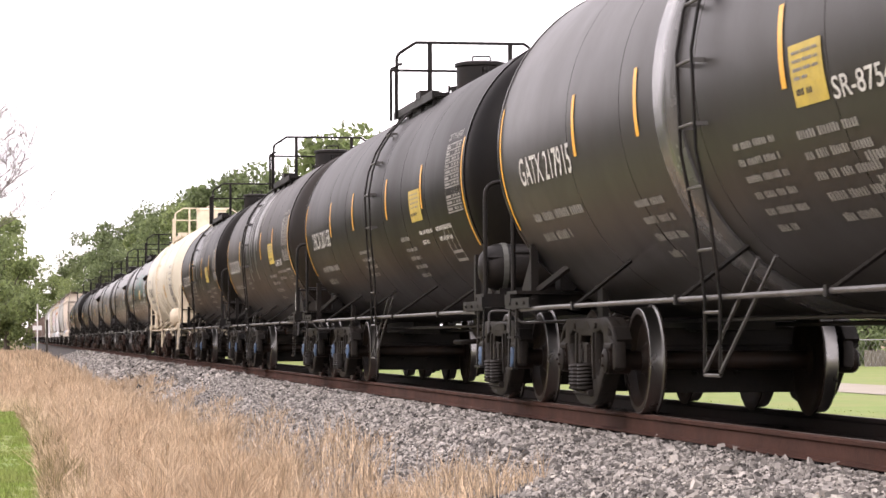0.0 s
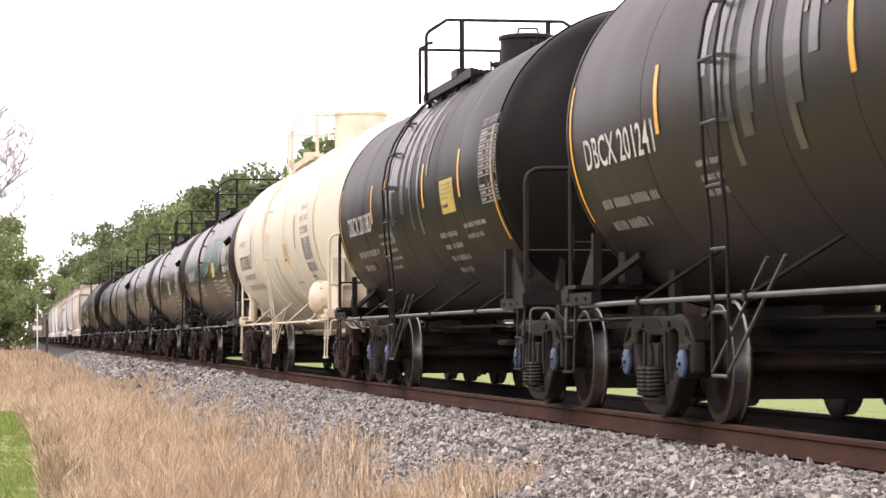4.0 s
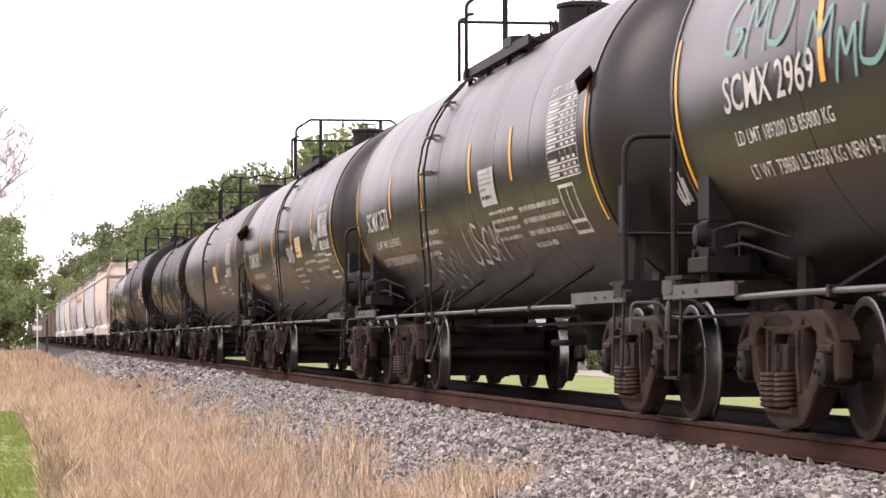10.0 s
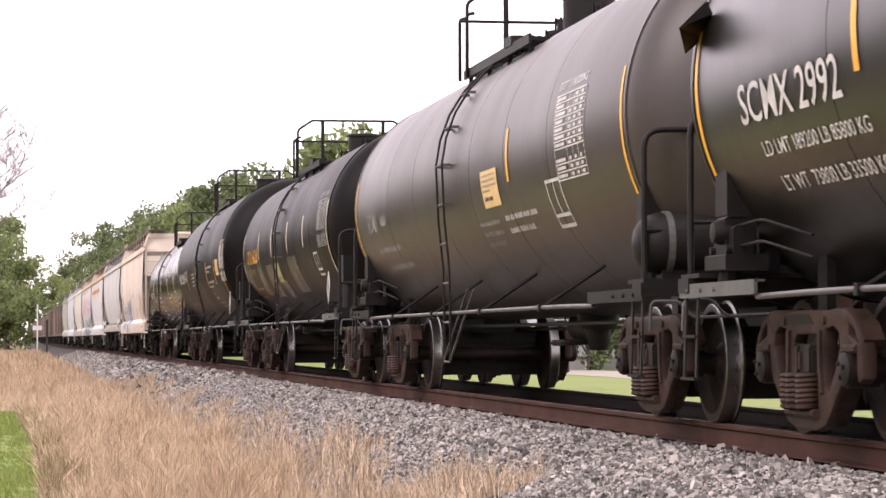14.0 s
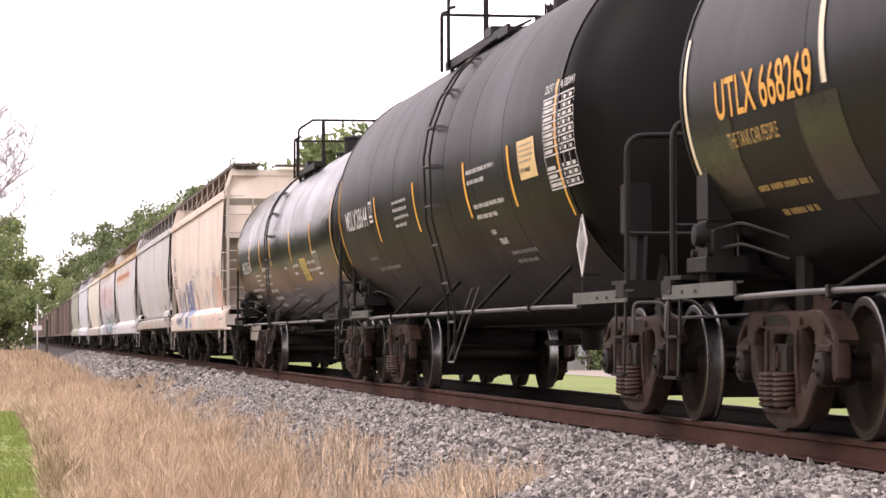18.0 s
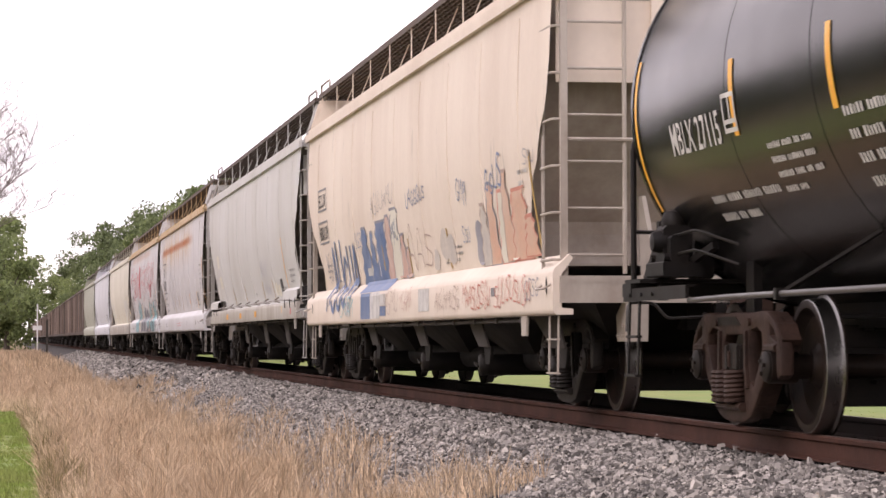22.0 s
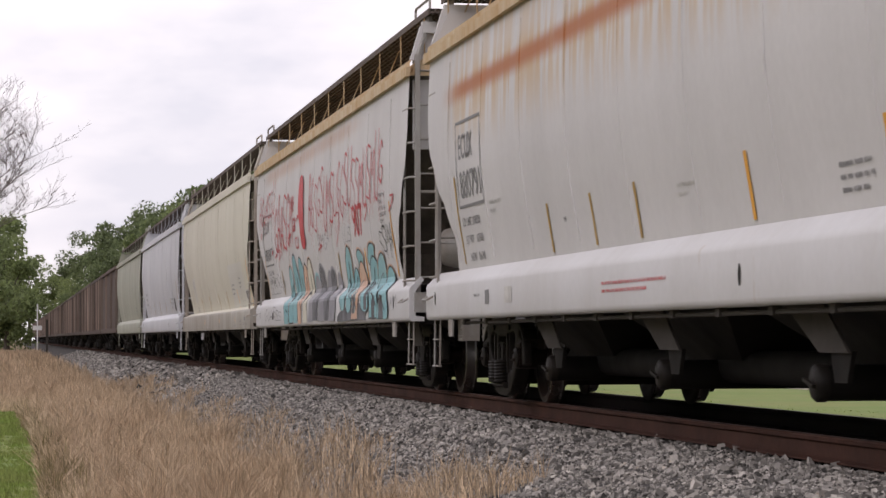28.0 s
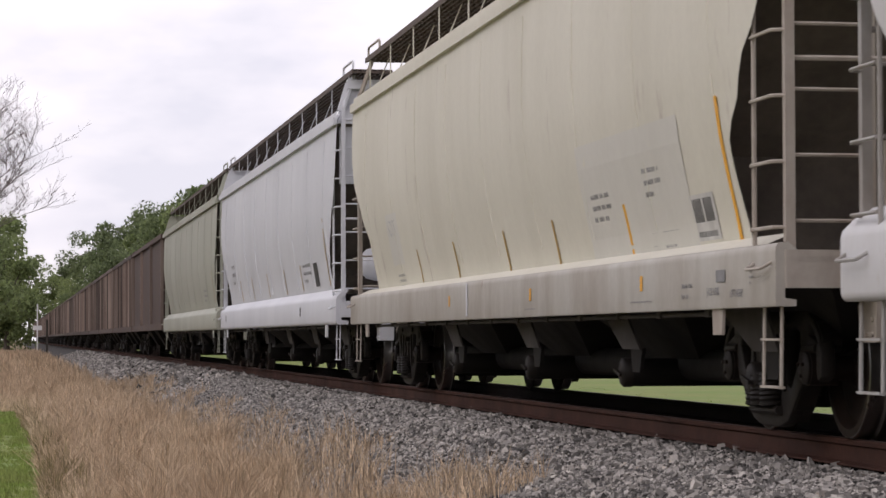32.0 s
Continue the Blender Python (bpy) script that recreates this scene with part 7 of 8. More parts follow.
def sheet(name, x0, x1, nx, y0, y1, ny, mat, dz=0.0, rough=0.0, zfun=None, kind="structure", label=""):
    g = Geo()
    xs = [x0 + (x1 - x0) * i / nx for i in range(nx + 1)]
    xs = sorted(set(xs + [p[0] for p in PROFILE if x0 < p[0] < x1]))
    ys = [y0 + (y1 - y0) * j / ny for j in range(ny + 1)]
    g.v = [(x, y, (zfun or ground_z)(x) + dz + rough * noise.noise(Vector((x * .9, y * .5, 1.7)))) for y in ys for x in xs]
    n = len(xs)
    g.f = [(j * n + i, j * n + i + 1, (j + 1) * n + i + 1, (j + 1) * n + i) for j in range(ny) for i in range(n - 1)]
    g.k = [0] * len(g.f)
    me = bpy.data.meshes.new(name)
    me.from_pydata(g.v, [], g.f)
    me.materials.append(mat)
    return tagged(new(name, me), label, "ground", kind=kind)


SOIL = material("dry_soil_and_thatch", (0.2475, 0.18, 0.105), 0.95, second=(0.165, 0.1275, 0.0675), fac=0.9, scale=.35, fine=6, fine_amt=.25, bump=.5, bump_scale=8, third=(0.105, 0.1275, 0.0375), third_pos=.62)
LAWN = material("mown_lawn", (0.13, 0.20, 0.03), 0.9, second=(0.21, 0.21, 0.065), fac=0.9, scale=.4, fine=4, fine_amt=.2, bump=.4, bump_scale=6)
MEADOW = material("rough_meadow", (0.135, 0.15, 0.06), 0.95, second=(0.19, 0.165, 0.085), fac=0.9, scale=.4, fine=4, fine_amt=.2)
ROAD = material("sandy_road", (0.30, 0.265, 0.215), 0.95, second=(0.24, 0.21, 0.165), fac=0.7, scale=.4, fine=6, fine_amt=.1)
sheet("ground", -900, 900, 90, -300, 1800, 70, SOIL, label="dry grassy ground reaching the horizon")
sheet("ballast_bed", -3.25, 3.1, 30, -40, 900, 300, BALLAST, .012, .02, label="grey crushed stone ballast bed under the track")
sheet("oily_track_bed", -.70, 2.2, 12, -40, 700, 200, OILY_SHADED, .022, .02, label="dark oily ballast under the train, shade put in its colour")
sheet("verge_lawn", -13, -5.78, 8, -30, 62, 80, LAWN, .02, .015, label="green mown verge beside the dry grass")
sheet("meadow_lawn", -18, -9.2, 8, 62.3, 300, 60, MEADOW, .02, .015, label="green meadow beside the verge")
sheet("field_lawn", 4.2, 90, 40, 10, 330, 60, LAWN, .02, .02, label="green lawn beyond the track")
sheet("sandy_road", 13.5, 17.3, 4, 10, 330, 40, ROAD, .035, .0, label="pale sandy road across the lawn")


def rail(x, name):
    pr = [(-.07, -.172), (.07, -.172), (.07, -.16), (.012, -.145), (.009, -.05), (.034, -.036), (.037, -.012), (.028, 0), (-.028, 0), (-.037, -.012), (-.034, -.036), (-.009, -.05), (-.012, -.145), (-.07, -.16)]
    g = Geo().extrude([(x + a, b) for a, b in pr], -40, 900)
    # the far rail gets the shadow-dark copy of the rail colour
    side = RAIL_SIDE if x < 0 else RAIL_SHADED
    ks = [0] * len(g.f)
    ks[7] = 1
    g.k = ks
    ob = new(name, mesh_of(name, g, [side, RAIL_TOP]))
    return tagged(ob, "rusty steel rail with a worn bright head", "rail", kind="structure")


rail(-.755, "rail_near")
rail(.755, "rail_far")


def island_mesh(name, verts, faces, mat, label, category, kind="stuff"):
    """One mesh from arrays: verts (n, 3), faces (m, k)."""
    me = bpy.data.meshes.new(name)
    k = faces.shape[1]
    me.vertices.add(len(verts)); me.vertices.foreach_set("co", verts.astype(np.float32).ravel())
    me.loops.add(faces.size); me.loops.foreach_set("vertex_index", faces.astype(np.int32).ravel())
    me.polygons.add(len(faces)); me.polygons.foreach_set("loop_start", np.arange(0, faces.size, k, dtype=np.int32))
    me.update(calc_edges=True)
    me.shade_flat()
    me.materials.append(mat)
    return tagged(new(name, me), label, category, kind=kind)


PX = np.array([p[0] for p in PROFILE]); PZ = np.array([p[1] for p in PROFILE])


def stones(name, count, x0, x1, y0, y1, s0, s1, seed, label):
    """Broken angular stones strewn on the ballast slope."""
    r = np.random.default_rng(seed)
    cube = np.array([(i, j, k) for i in (-1, 1) for j in (-1, 1) for k in (-1, 1)]) / 1.5
    quad = np.array([(0, 1, 3, 2), (4, 6, 7, 5), (0, 4, 5, 1), (2, 3, 7, 6), (0, 2, 6, 4), (1, 5, 7, 3)])
    tri = np.concatenate([quad[:, [0, 1, 2]], quad[:, [0, 2, 3]]])
    x = r.uniform(x0, x1, count)
    y = y0 + (y1 - y0) * r.random(count) ** 1.6
    size = r.uniform(s0, s1, count) * (1 + .9 * (r.random(count) > .94))
    v = cube[None] * r.uniform(.45, 1.2, (count, 8, 3))
    v = v * (size[:, None, None] * r.uniform(.38, 1.25, (count, 1, 3)))
    a = r.uniform(0, 6.28, count); b = r.uniform(0, 6.28, count)
    ca, sa, cb, sb = np.cos(a)[:, None], np.sin(a)[:, None], np.cos(b)[:, None], np.sin(b)[:, None]
    X, Y, Z = v[..., 0], v[..., 1], v[..., 2]
    X, Y = X * ca - Y * sa, X * sa + Y * ca
    Y, Z = Y * cb - Z * sb, Y * sb + Z * cb
    z = np.interp(x, PX, PZ) + .012 + size * .28 * r.uniform(0, 1.3, count)
    v = np.stack([X + x[:, None], Y + y[:, None], Z + z[:, None]], -1)
    f = tri[None] + (np.arange(count) * 8)[:, None, None]
    return island_mesh(name, v.reshape(-1, 3), f.reshape(-1, 3), STONE if seed != 7 else OILY_SHADED, label, "ballast")


stones("ballast_stones", 92000, -3.35, -.80, 12.5, 62, .012, .027, 5, "loose grey crushed granite stones on the ballast shoulder")
stones("ballast_stones", 15000, -3.35, -.80, 58, 190, .03, .065, 6, "grey crushed granite stones along the track")
# these stones take the near-black colour that holds oil and train shadow
stones("ballast_stones", 5000, -.7, 2.6, 16, 70, .03, .05, 7, "oily crushed stones by the rails, darkened for train shade")


THATCH = material("pale_straw", (0.4752, 0.3744, 0.2592), 0.85, second=(0.36, 0.2592, 0.1656), fac=0.9, scale=1.0, fine=6, fine_amt=0.15, island=0.4)


def grass(name, count, xf, y0, y1, h0, h1, mat, seed, label, width=.007, lean=.5, power=1.5, clump=0.0):
    """Upright bent blades; xf gives the range of x at each y."""
    r = np.random.default_rng(seed)
    y = y0 + (y1 - y0) * r.random(count) ** power
    lo, hi = xf(y)
    x = lo + (hi - lo) * r.random(count)
    if clump:
        x = x + clump * np.sin(y * 1.7 + 3 * np.sin(x * 2.1)) * .5
    patchy = .62 + .26 * np.sin(x * 2.3 + np.sin(y * .41) * 2) * np.sin(y * .53 + x) + .2 * np.sin(x * 7.1 + y * 1.9) * np.sin(y * 2.7 - x * 3.3) + .16 * np.sin(x * 17 + 2 * np.sin(y * 3.1)) * np.sin(y * 6.3 + x * 5)
    patchy = np.clip(patchy, .22, 1.3) * np.where(r.random(count) > .93, 1.45, 1.0)
    h = r.uniform(h0, h1, count) * patchy
    z = np.interp(x, PX, PZ)
    d = r.uniform(0, 6.28, count)
    w = width * r.uniform(.6, 1.4, count) * (1 + y / 60)
    b = lean * h * r.random(count) ** 1.3
    dx, dy = np.cos(d), np.sin(d)
    fx = r.uniform(-.9, .9, count); nx, ny = np.sqrt(1 - fx ** 2 * .6), fx * .77
    rows = []
    for t, ww in ((0, 1), (.55, .8), (1, .12)):
        cx, cy, cz = x + dx * b * t * t, y + dy * b * t * t, z + h * t - .02
        rows += [np.stack([cx - nx * w * ww, cy - ny * w * ww, cz], -1), np.stack([cx + nx * w * ww, cy + ny * w * ww, cz], -1)]
    v = np.stack(rows[:5], 1)
    f = np.array([(0, 1, 3), (0, 3, 2), (2, 3, 4)])[None] + (np.arange(count) * 5)[:, None, None]
    return island_mesh(name, v.reshape(-1, 3), f.reshape(-1, 3), mat, label, "grass")


edge = lambda y: -3.2 + .25 * np.sin(y * .7) + .14 * np.sin(y * 2.3)
verge = lambda y: np.where(y < 58, -5.76 + .06 * np.sin(y * .9) - .012 * np.maximum(y - 40, 0), -8.5)
grass("dry_grass", 185000, lambda y: (verge(y), edge(y) - .2), 20, 110, .14, .56, DRY, 11, "tall dry straw-coloured grass along the track", .0018, lean=1.0)
grass("dry_grass", 18000, lambda y: (verge(y), edge(y)), 105, 300, .3, .6, DRY, 12, "dry straw-coloured grass along the track", .005, power=1)
grass("straw_thatch", 50000, lambda y: (verge(y), edge(y) + .1), 20, 90, .08, .22, THATCH, 18, "short pale thatch under the dry grass", .0038, lean=1.6)
grass("olive_grass", 9000, lambda y: (verge(y), verge(y) + .4 + .2 * np.sin(y)), 20, 55, .15, .4, SEDGE, 13, "olive green grass clumps in the dry grass", .004, lean=.8)
grass("olive_grass", 12000, lambda y: (verge(y) + .3, edge(y) - .2), 24, 220, .12, .36, SEDGE, 16, "olive green grass clumps in the dry grass", .004, lean=.8)
grass("verge_turf", 46000, lambda y: (np.full_like(y, -6.6), verge(y)), 20, 62, .05, .13, TURF, 14, "short green mown grass on the verge", .005)
grass("lawn_turf", 26000, lambda y: (np.full_like(y, 3.2), np.full_like(y, 9.0)), 25, 120, .02, .07, TURF, 15, "green grass beyond the track", .008)
grass("lawn_weeds", 5000, lambda y: (np.full_like(y, 3.0), np.full_like(y, 5.5)), 25, 110, .1, .3, THATCH, 19, "dry weeds at the far edge of the ballast", .006)
grass("straw_stalks", 12000, lambda y: (edge(y) - .4, edge(y) + .75), 20, 80, .08, .45, DRY, 17, "single dry stalks on the ballast edge", .0024, lean=1.0)

for k, (cx, cy, cr) in enumerate(((-5.60, 25.6, .2), (-5.56, 28.2, .26))):
    grass("olive_grass", 900, lambda y, cx=cx, cr=cr: (np.full_like(y, cx - cr), np.full_like(y, cx + cr)), cy - 1.0, cy + 1.0, .2, .5, SEDGE, 30 + k, "tall olive green clump at the lawn edge", .003, lean=.6, power=1)


# ---- trees ----
def leaf_crown(r, centres, radii, count, size):
    """Small leaf cards spread through overlapping uneven lobes."""
    i = r.integers(0, len(centres), count)
    d = r.normal(size=(count, 3)); d /= np.linalg.norm(d, axis=1)[:, None]
    rad = radii[i][:, None] * (.25 + .7 * r.random((count, 1)) ** .5) * np.array([1, 1, .8])
    c = centres[i] + d * rad
    u = r.normal(size=(count, 3)); u /= np.linalg.norm(u, axis=1)[:, None]
    w = np.cross(u, r.normal(size=(count, 3))); w /= np.linalg.norm(w, axis=1)[:, None]
    s = size * r.uniform(.5, 1.3, (count, 1))
    v = np.stack([c - u * s, c + w * s * .5, c + u * s, c - w * s * .5], 1)
    f = np.arange(count * 4).reshape(-1, 4)
    return v.reshape(-1, 3), f


def tree(x, y, h, w, seed, mat, leaves=2600, size=.32, low=.18):
    r = np.random.default_rng(seed)
    rng = random.Random(seed)
    z0 = ground_z(x)
    t = thing("tree", "leafy broad tree with an uneven crown", "tree", pose(x, y, z0), "trees along the track")
    g = Geo()
    lean = rng.uniform(-.05, .05) * h
    top = Vector((lean, rng.uniform(-.05, .05) * h, h * .8))
    g.tube([(0, 0, -.1), top * .3 + Vector((.1, 0, 0)), top * .6, top], h * .022 + .05, 8, taper=.04)
    lobes, rad = [], []
    for i in range(26):
        a = rng.uniform(0, 6.28); zz = h * rng.uniform(low + .05, .93)
        prof = math.sin(math.pi * min(1, max(.08, (zz / h - low * .6) / (1.06 - low * .6)))) ** .7
        d = w / 2 * prof * rng.uniform(.35, .95)
        p = Vector((math.cos(a) * d + lean * zz / h, math.sin(a) * d, zz))
        lobes.append(p); rad.append(w * rng.uniform(.11, .22))
        if i < 9:
            s = Vector((lean * .4, 0, max(h * .12, zz * .55)))
            g.tube([s, (s + p) / 2 + Vector((0, 0, .2)), p], h * .008 + .02, 5, taper=.015)
    part("trunk", g, BARK, t, "", 60)
    v, f = leaf_crown(r, np.array([tuple(p) for p in lobes]), np.array(rad), leaves, size)
    me = bpy.data.meshes.new("crown")
    me.from_pydata(v.tolist(), [], f.tolist())
    me.materials.append(mat)
    part("crown", me, None, t, "crown of many small leaves")
    return t


rngT = random.Random(77)
# line of trees beyond the track
for i, (x, y, h, w) in enumerate(((8.5, 470, 20.5, 12), (12, 450, 21, 13), (11.5, 400, 20, 13), (13.5, 370, 20, 13), (12, 335, 18.5, 12), (14, 310, 18.5, 12), (13, 284, 17.5, 12), (15, 262, 17, 12), (14.5, 240, 16.5, 11), (17, 222, 15.8, 11), (17, 205, 15.4, 11),
                                  (19, 190, 14.6, 11), (20, 176, 14.2, 11), (22, 164, 12.6, 11), (25, 152, 12, 11), (9.6, 350, 9, 8), (12.2, 262, 9, 8), (10.4, 300, 8, 8), (10.5, 380, 11, 10), (11, 325, 11, 9), (12.5, 245, 9, 9), (14, 215, 9, 9), (16, 185, 9, 9), (18, 165, 8, 9))):
    tree(x, y, h, w, 100 + i, LEAF_B if i in (4, 7, 10, 15, 16, 17, 19, 21) else LEAF_A, 9500, .27, .06)
# trees on the camera's side, in the distance
for i, (x, y, h, w) in enumerate(((-9.5, 250, 14.5, 11), (-6.6, 310, 16, 10), (-11, 200, 9, 7), (-8, 350, 17, 12), (-6.8, 390, 12, 9), (-8.6, 560, 17, 12), (9.5, 660, 20, 14), (8, 600, 17, 11), (-9.5, 620, 20, 14), (-14, 430, 16, 14), (-8.2, 265, 5, 5))):
    tree(x, y, h, w, 200 + i, LEAF_A if i == 9 else LEAF_B, 6500, .26, .04)
# wood beyond the far end of the track
for i, (x, y, h, w) in enumerate(((-7, 930, 29, 17), (0, 920, 30, 17), (7, 925, 29, 17), (14, 915, 28, 16))):
    tree(x, y, h, w, 250 + i, LEAF_B, 4000, .55, .02)
# trees and shrubs beyond the lawn
for i in range(14):
    tree(29 + i * 4.2 + rngT.uniform(-2, 2), 128 + i * 3.0 + rngT.uniform(-8, 8), rngT.uniform(9, 13), rngT.uniform(9, 12), 300 + i, LEAF_SHADE, 5200, .36, .02)
# wood along the verge, outside the view, close enough to shade and to mirror in the paint
for i in range(20):
    tree(-19 - rngT.uniform(0, 5), 58 + i * 11.5 + rngT.uniform(-3, 3), rngT.uniform(7, 10), rngT.uniform(8, 9.5), 500 + i, LEAF_SHADE, 1500, .55, .03)
# woodland behind the camera's side, which the paint mirrors
for i in range(26):
    tree(-38 - rngT.uniform(0, 14), -40 + i * 11 + rngT.uniform(-3, 3), rngT.uniform(9, 14), rngT.uniform(9, 13), 400 + i, LEAF_A if i % 3 else LEAF_B, 1500, .5, .05)


tree(13.2, 158, 14.6, 10.5, 620, LEAF_B, 6000, .34, .05)


def bare_tree(x, y, h, seed):
    rng = random.Random(seed)
    t = thing("bare_tree", "leafless pale tree with fine spreading twigs", "tree", pose(x, y, ground_z(x)))
    limbs, twigs = [], Geo()
    trunk = Geo().tube([(0, 0, -.1), (-.05, .05, h * .2), (.04, 0, h * .4), (.0, 0, h * .6), (-.2, .1, h * .8)], h * .014, 8, taper=.03)

    def grow(p, d, length, r, depth):
        pts = [p]
        for i in range(5):
            d = (d + Vector((rng.uniform(-.15, .15), rng.uniform(-.15, .15), rng.uniform(-.08, .13)))).normalized()
            pts.append(pts[-1] + d * length / 5)
        g = Geo() if depth < 2 else twigs
        g.tube(pts, r, 6 if depth < 2 else 3, taper=r * .45)
        if depth < 2:
            limbs.append(g)
        if depth >= 4:
            return
        for k in range((6, 6, 5, 3)[depth]):
            q = pts[1 + rng.randrange(5)] if k else pts[-1]
            a = rng.uniform(0, 6.28)
            side = Vector((math.cos(a), math.sin(a) * .8, rng.uniform(-.25, .7)))
            grow(q, (d * .8 + side * .75).normalized(), length * rng.uniform(.42, .62), max(r * .5, .0045), depth + 1)

    for i in range(9):
        tilt = radians((8, 28, 50, 66, 74, 40, -20, -45, -65)[i])
        z = h * (.66, .60, .55, .52, .50, .64, .60, .55, .52)[i]
        grow(Vector((0, 0, z)), Vector((math.sin(tilt), rng.uniform(-.25, .25), math.cos(tilt))).normalized(), h * (.30, .33, .33, .31, .28, .28, .3, .33, .33)[i], h * .0038, 0)
    part("trunk", trunk, PALE_BARK, t, "", 60)
    for g in limbs:
        part("limb", g, PALE_BARK, t)
    part("fine_twig_growth", twigs, PALE_BARK, t, "fine bare twigs")["kind"] = "stuff"


bare_tree(-8.2, 74, 8.0, 9)

# ---- beyond the lawn: mobile home, fence, shed, posts ----
SIDING = material("pale_vinyl_siding", (0.46, 0.48, 0.50), 0.6, second=(0.38, 0.40, 0.42), fac=0.6, scale=1.2)
SKIRT = material("grey_skirting", (0.36, 0.36, 0.35), 0.8, second=(0.28, 0.28, 0.27), fac=0.7, scale=2)
ROOFING = material("grey_roofing", (0.2, 0.2, 0.2), 0.8)
PANE = material("dark_window_glass", (0.02, 0.025, 0.03), 0.08)
SHUTTER = material("brown_shutter", (0.11, 0.08, 0.065), 0.7)
GALV = material("galvanised_steel", (0.42, 0.42, 0.42), 0.45, metal=0.6)
WOOD = material("weathered_boards", (0.17, 0.15, 0.13), 0.9, second=(0.11, 0.095, 0.085), fac=0.8, scale=3)
RED = material("dull_red_boards", (0.2, 0.06, 0.045), 0.85, second=(0.15, 0.06, 0.05), fac=0.7, scale=3)
DARK_POST = material("dark_wood_post", (0.05, 0.043, 0.036), 0.9)
WHITE_TRIM = material("white_trim", (0.72, 0.72, 0.71), 0.6)

home = thing("mobile_home", "pale mobile home with horizontal siding and grey skirting", "house", pose(23.7, 108.5, -.70, 0, 0, 4))
L, W, H = 11.0, 4.2, 2.6
g = Geo().box(-L, 0, 0, W, .55, .55 + H)
body = part("wall", g, SIDING, home)
for i in range(15):
    z = .55 + H * i / 15
    g = Geo().add([(-L, -.012, z), (0, -.012, z), (0, -.002, z + H / 15), (-L, -.002, z + H / 15), (-L, .01, z), (0, .01, z)], [(0, 1, 2, 3), (0, 4, 5, 1)])
    part("siding_board", g, SIDING, body)
part("skirting", Geo().box(-L + .03, -.03, .03, W - .03, 0, .55), SKIRT, home)
for i in range(8):
    x = -.7 - i * 1.45
    part("skirting_batten", Geo().box(x - .03, x + .03, .0, .03, .02, .55), WHITE_TRIM, home)
part("corner_trim", Geo().box(-.10, .02, -.03, .02, .55, .55 + H), WHITE_TRIM, home)
part("roof", Geo().plate([(-.3, .55 + H), (W + .3, .55 + H), (W / 2, .55 + H + .75)], -L - .3, .3), ROOFING, home)
for x in (-2.0, -3.2, -6.5, -7.7):
    w = part("window", Geo().box(x - .5, x + .5, -.035, -.015, 1.55, 2.6), WHITE_TRIM, home)
    part("pane", Geo().box(x - .43, x + .43, -.045, -.036, 1.62, 2.06), PANE, w)
    part("pane", Geo().box(x - .43, x + .43, -.045, -.036, 2.10, 2.53), PANE, w)
for x in (-1.32, -3.88):
    part("shutter", Geo().box(x - .14, x + .14, -.04, -.016, 1.55, 2.6), SHUTTER, home)


def fence(x0, x1, y):
    f = thing("chain_link_fence", "low galvanised chain-link fence at the lawn edge", "fence", pose(0, y, -.70))
    n = int((x1 - x0) / 2.4)
    for i in range(n + 1):
        x = x0 + (x1 - x0) * i / n
        part("post", Geo().cyl((x, 0, 0), (x, 0, 1.25), .03, 8), GALV, f)
    part("top_rail", Geo().cyl((x0, 0, 1.22), (x1, 0, 1.22), .022, 6), GALV, f)
    g = Geo()
    step = .22
    k = int((x1 - x0) / step)
    for i in range(k):
        x = x0 + i * step
        for d in (-1, 1):
            g.bar((x + (step * 2.5 if d < 0 else 0), 0, .03), (x + (0 if d < 0 else step * 2.5), 0, 1.2), .006, .006)
    part("wire_mesh", g, GALV, f)["kind"] = "stuff"


fence(24.6, 52.0, 112.5)
for i, (x, y, w, h, m) in enumerate(((26.2, 117, 2.2, 1.0, RED), (33.4, 116, 3.2, .75, WOOD), (25.2, 119, 1.2, 1.25, WOOD))):
    s = thing("low_shed" if i == 0 else "board_stack", "dull red low board shed behind the fence" if i == 0 else "weathered grey boards stacked behind the fence", "shed" if i == 0 else "boards", pose(x, y, -.70))
    n = int(w / .2)
    for j in range(n):
        a = -w / 2 + w * j / n
        part("board", Geo().box(a + .008, a + w / n - .008, -.02, .02 + .4, 0, h * (1 - .03 * (j % 3))), m, s)
p = thing("wooden_post", "dark square wooden post standing on the lawn", "post", pose(20.3, 87, -.70))
part("post", Geo().box(-.09, .09, -.09, .09, -.1, 1.75, bevel=.02), DARK_POST, p)
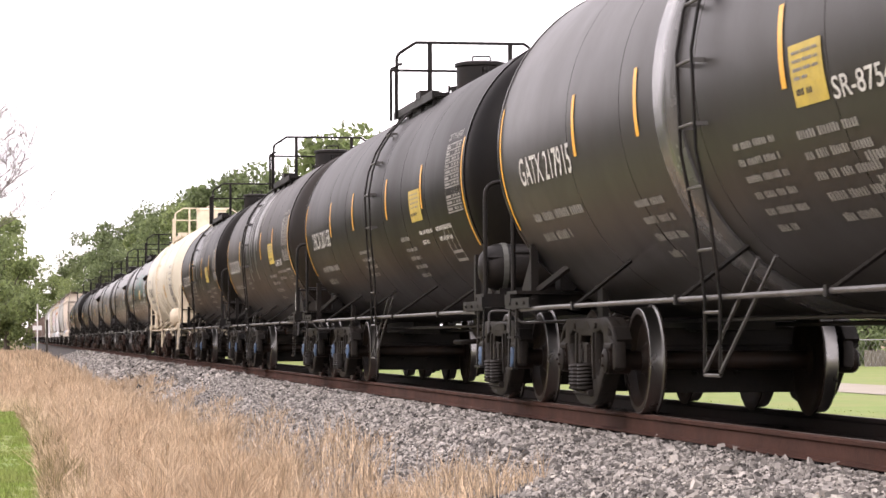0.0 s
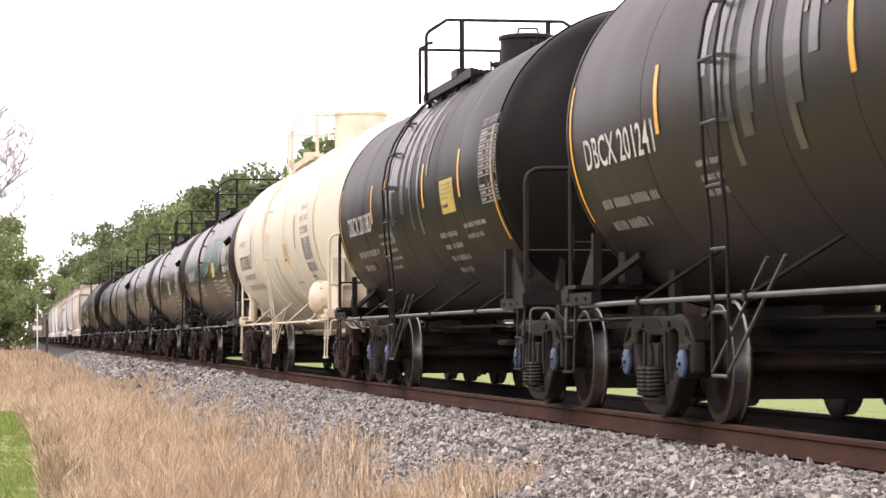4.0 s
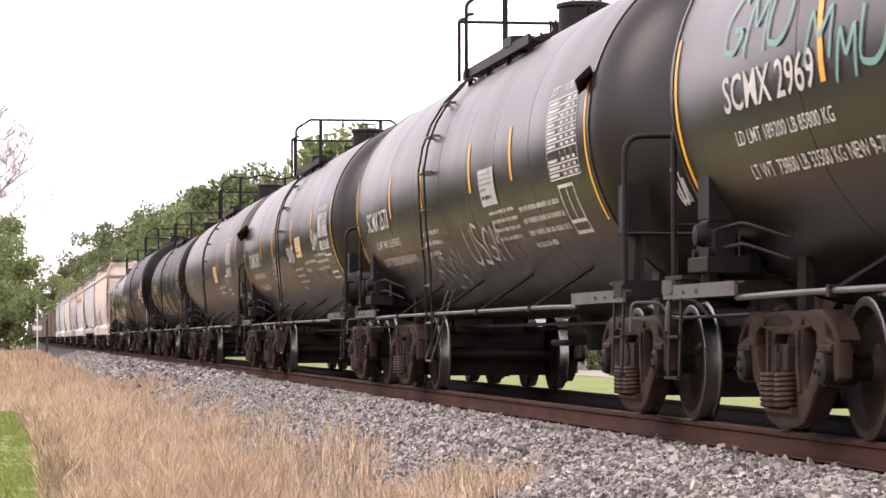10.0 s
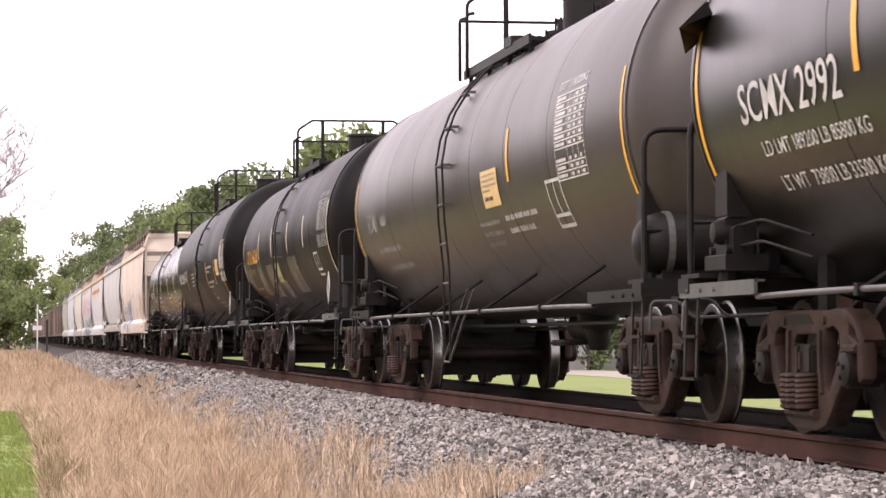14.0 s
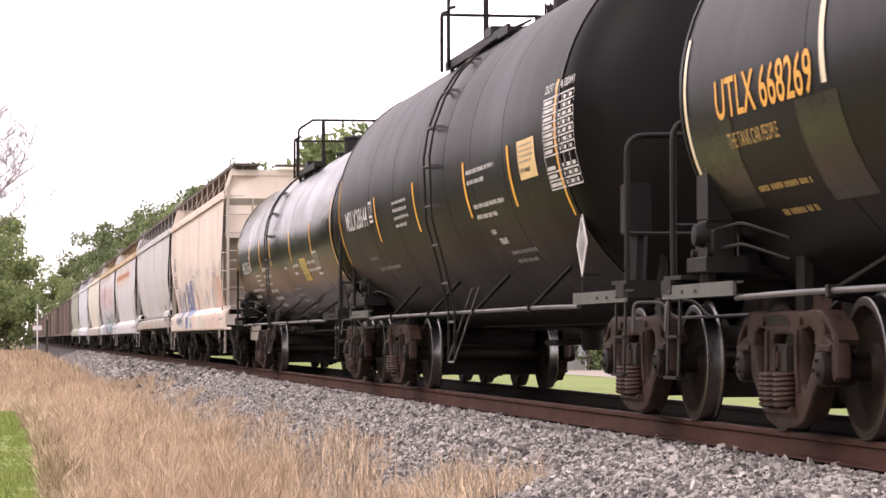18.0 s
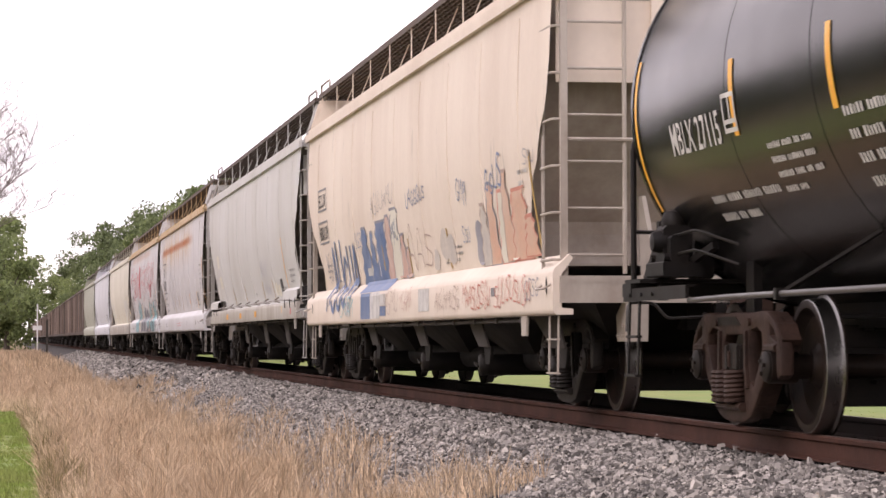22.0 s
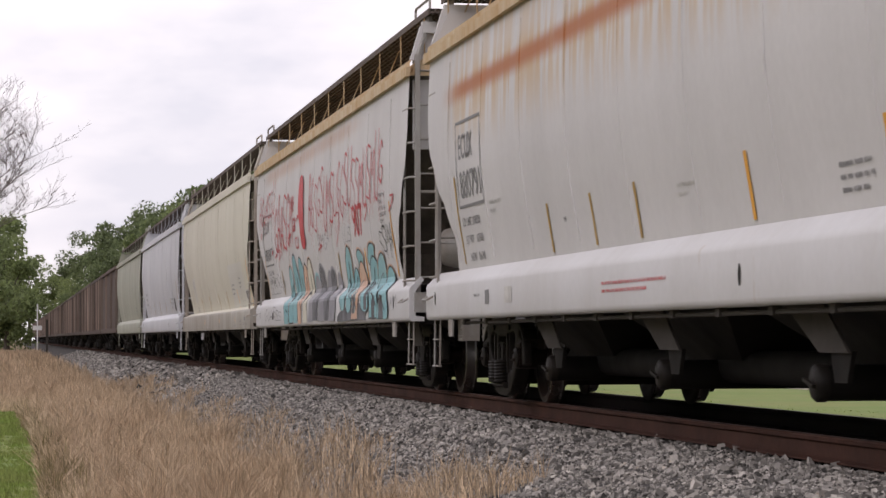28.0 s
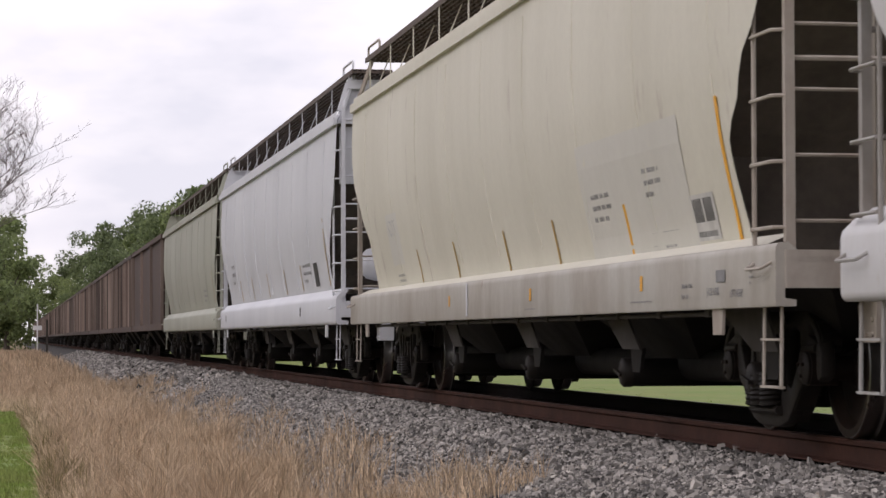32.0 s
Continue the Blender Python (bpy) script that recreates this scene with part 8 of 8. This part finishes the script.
p = thing("leaning_pole", "thin white pole leaning by the fence", "pole", pose(26.9, 111.5, -.70))
part("pole", Geo().cyl((0, 0, 0), (.28, 0, 2.2), .04, 8), WHITE_TRIM, p)
for i, (x, y, h, w) in enumerate(((28.6, 110.5, 1.9, 1.5), (37.5, 118, 2.4, 2.5), (22, 150, 5, 6), (30, 133, 6, 6), (41, 121, 3, 3), (16.9, 106.2, 2.5, 2.6), (18.8, 106.4, 2.1, 2.3), (22.4, 106.8, 2.3, 2.2), (33, 119, 3.2, 3.4))):
    t = tree(x, y, h, w, 600 + i, LEAF_B if i == 0 else LEAF_A, 1500, .25 if i in (2, 3) else .13, .02)
    t.name = "shrub"
    tagged(t, "dense green shrub behind the lawn", "shrub", "shrubs by the fence")

# ---- crossing in the distance ----
sign = thing("crossing_sign", "white crossing sign on a tall post beside the track", "sign", pose(-3.25, 300, -.88))
part("post", Geo().box(-.07, .07, -.07, .07, 0, 5.4), WHITE_TRIM, sign)
part("sign_plate", Geo().box(-.5, .5, -.09, -.072, 2.5, 3.0), WHITE_TRIM, sign)
p = thing("marker_post", "brown weathered marker post beside the track", "post", pose(-2.9, 245, -.8))
part("post", Geo().box(-.1, .1, -.1, .1, 0, 3.2), DARK_POST, p)
sheet("dirt_crossing", -30, -2.9, 8, 226, 236, 2, ROAD, .03, 0, label="pale dirt road that meets the track")

# ---- the train ----
for c in TANKS:
    extra_tank_details(tank_car(c), c)
for c in HOPPERS:
    extra_hopper_details(hopper_car(c), c)
y = 369.36
for i in range(24):
    length = 20.46 if i == 0 else 19.2
    gondola_car(y, length, (4, 14, 12, 12, 6, 14)[i % 6], i < 1)
    y += length + .1


def motions():
    """The whole train rolls at one speed; wheels turn with it."""
    for car, y0, sets in MOVING:
        walk(car, [(t, pose(0, y0 - SPEED * t, 0)) for t in (0.0, 8.0, 16.0, 24.0, 32.0)])
        for ws in sets:
            base = ws.location.copy()
            walk(ws, [(k / 15, pose(base.x, base.y, base.z, math.degrees(SPEED * k / 15 / WHEEL_R))) for k in range(481)])


motions()
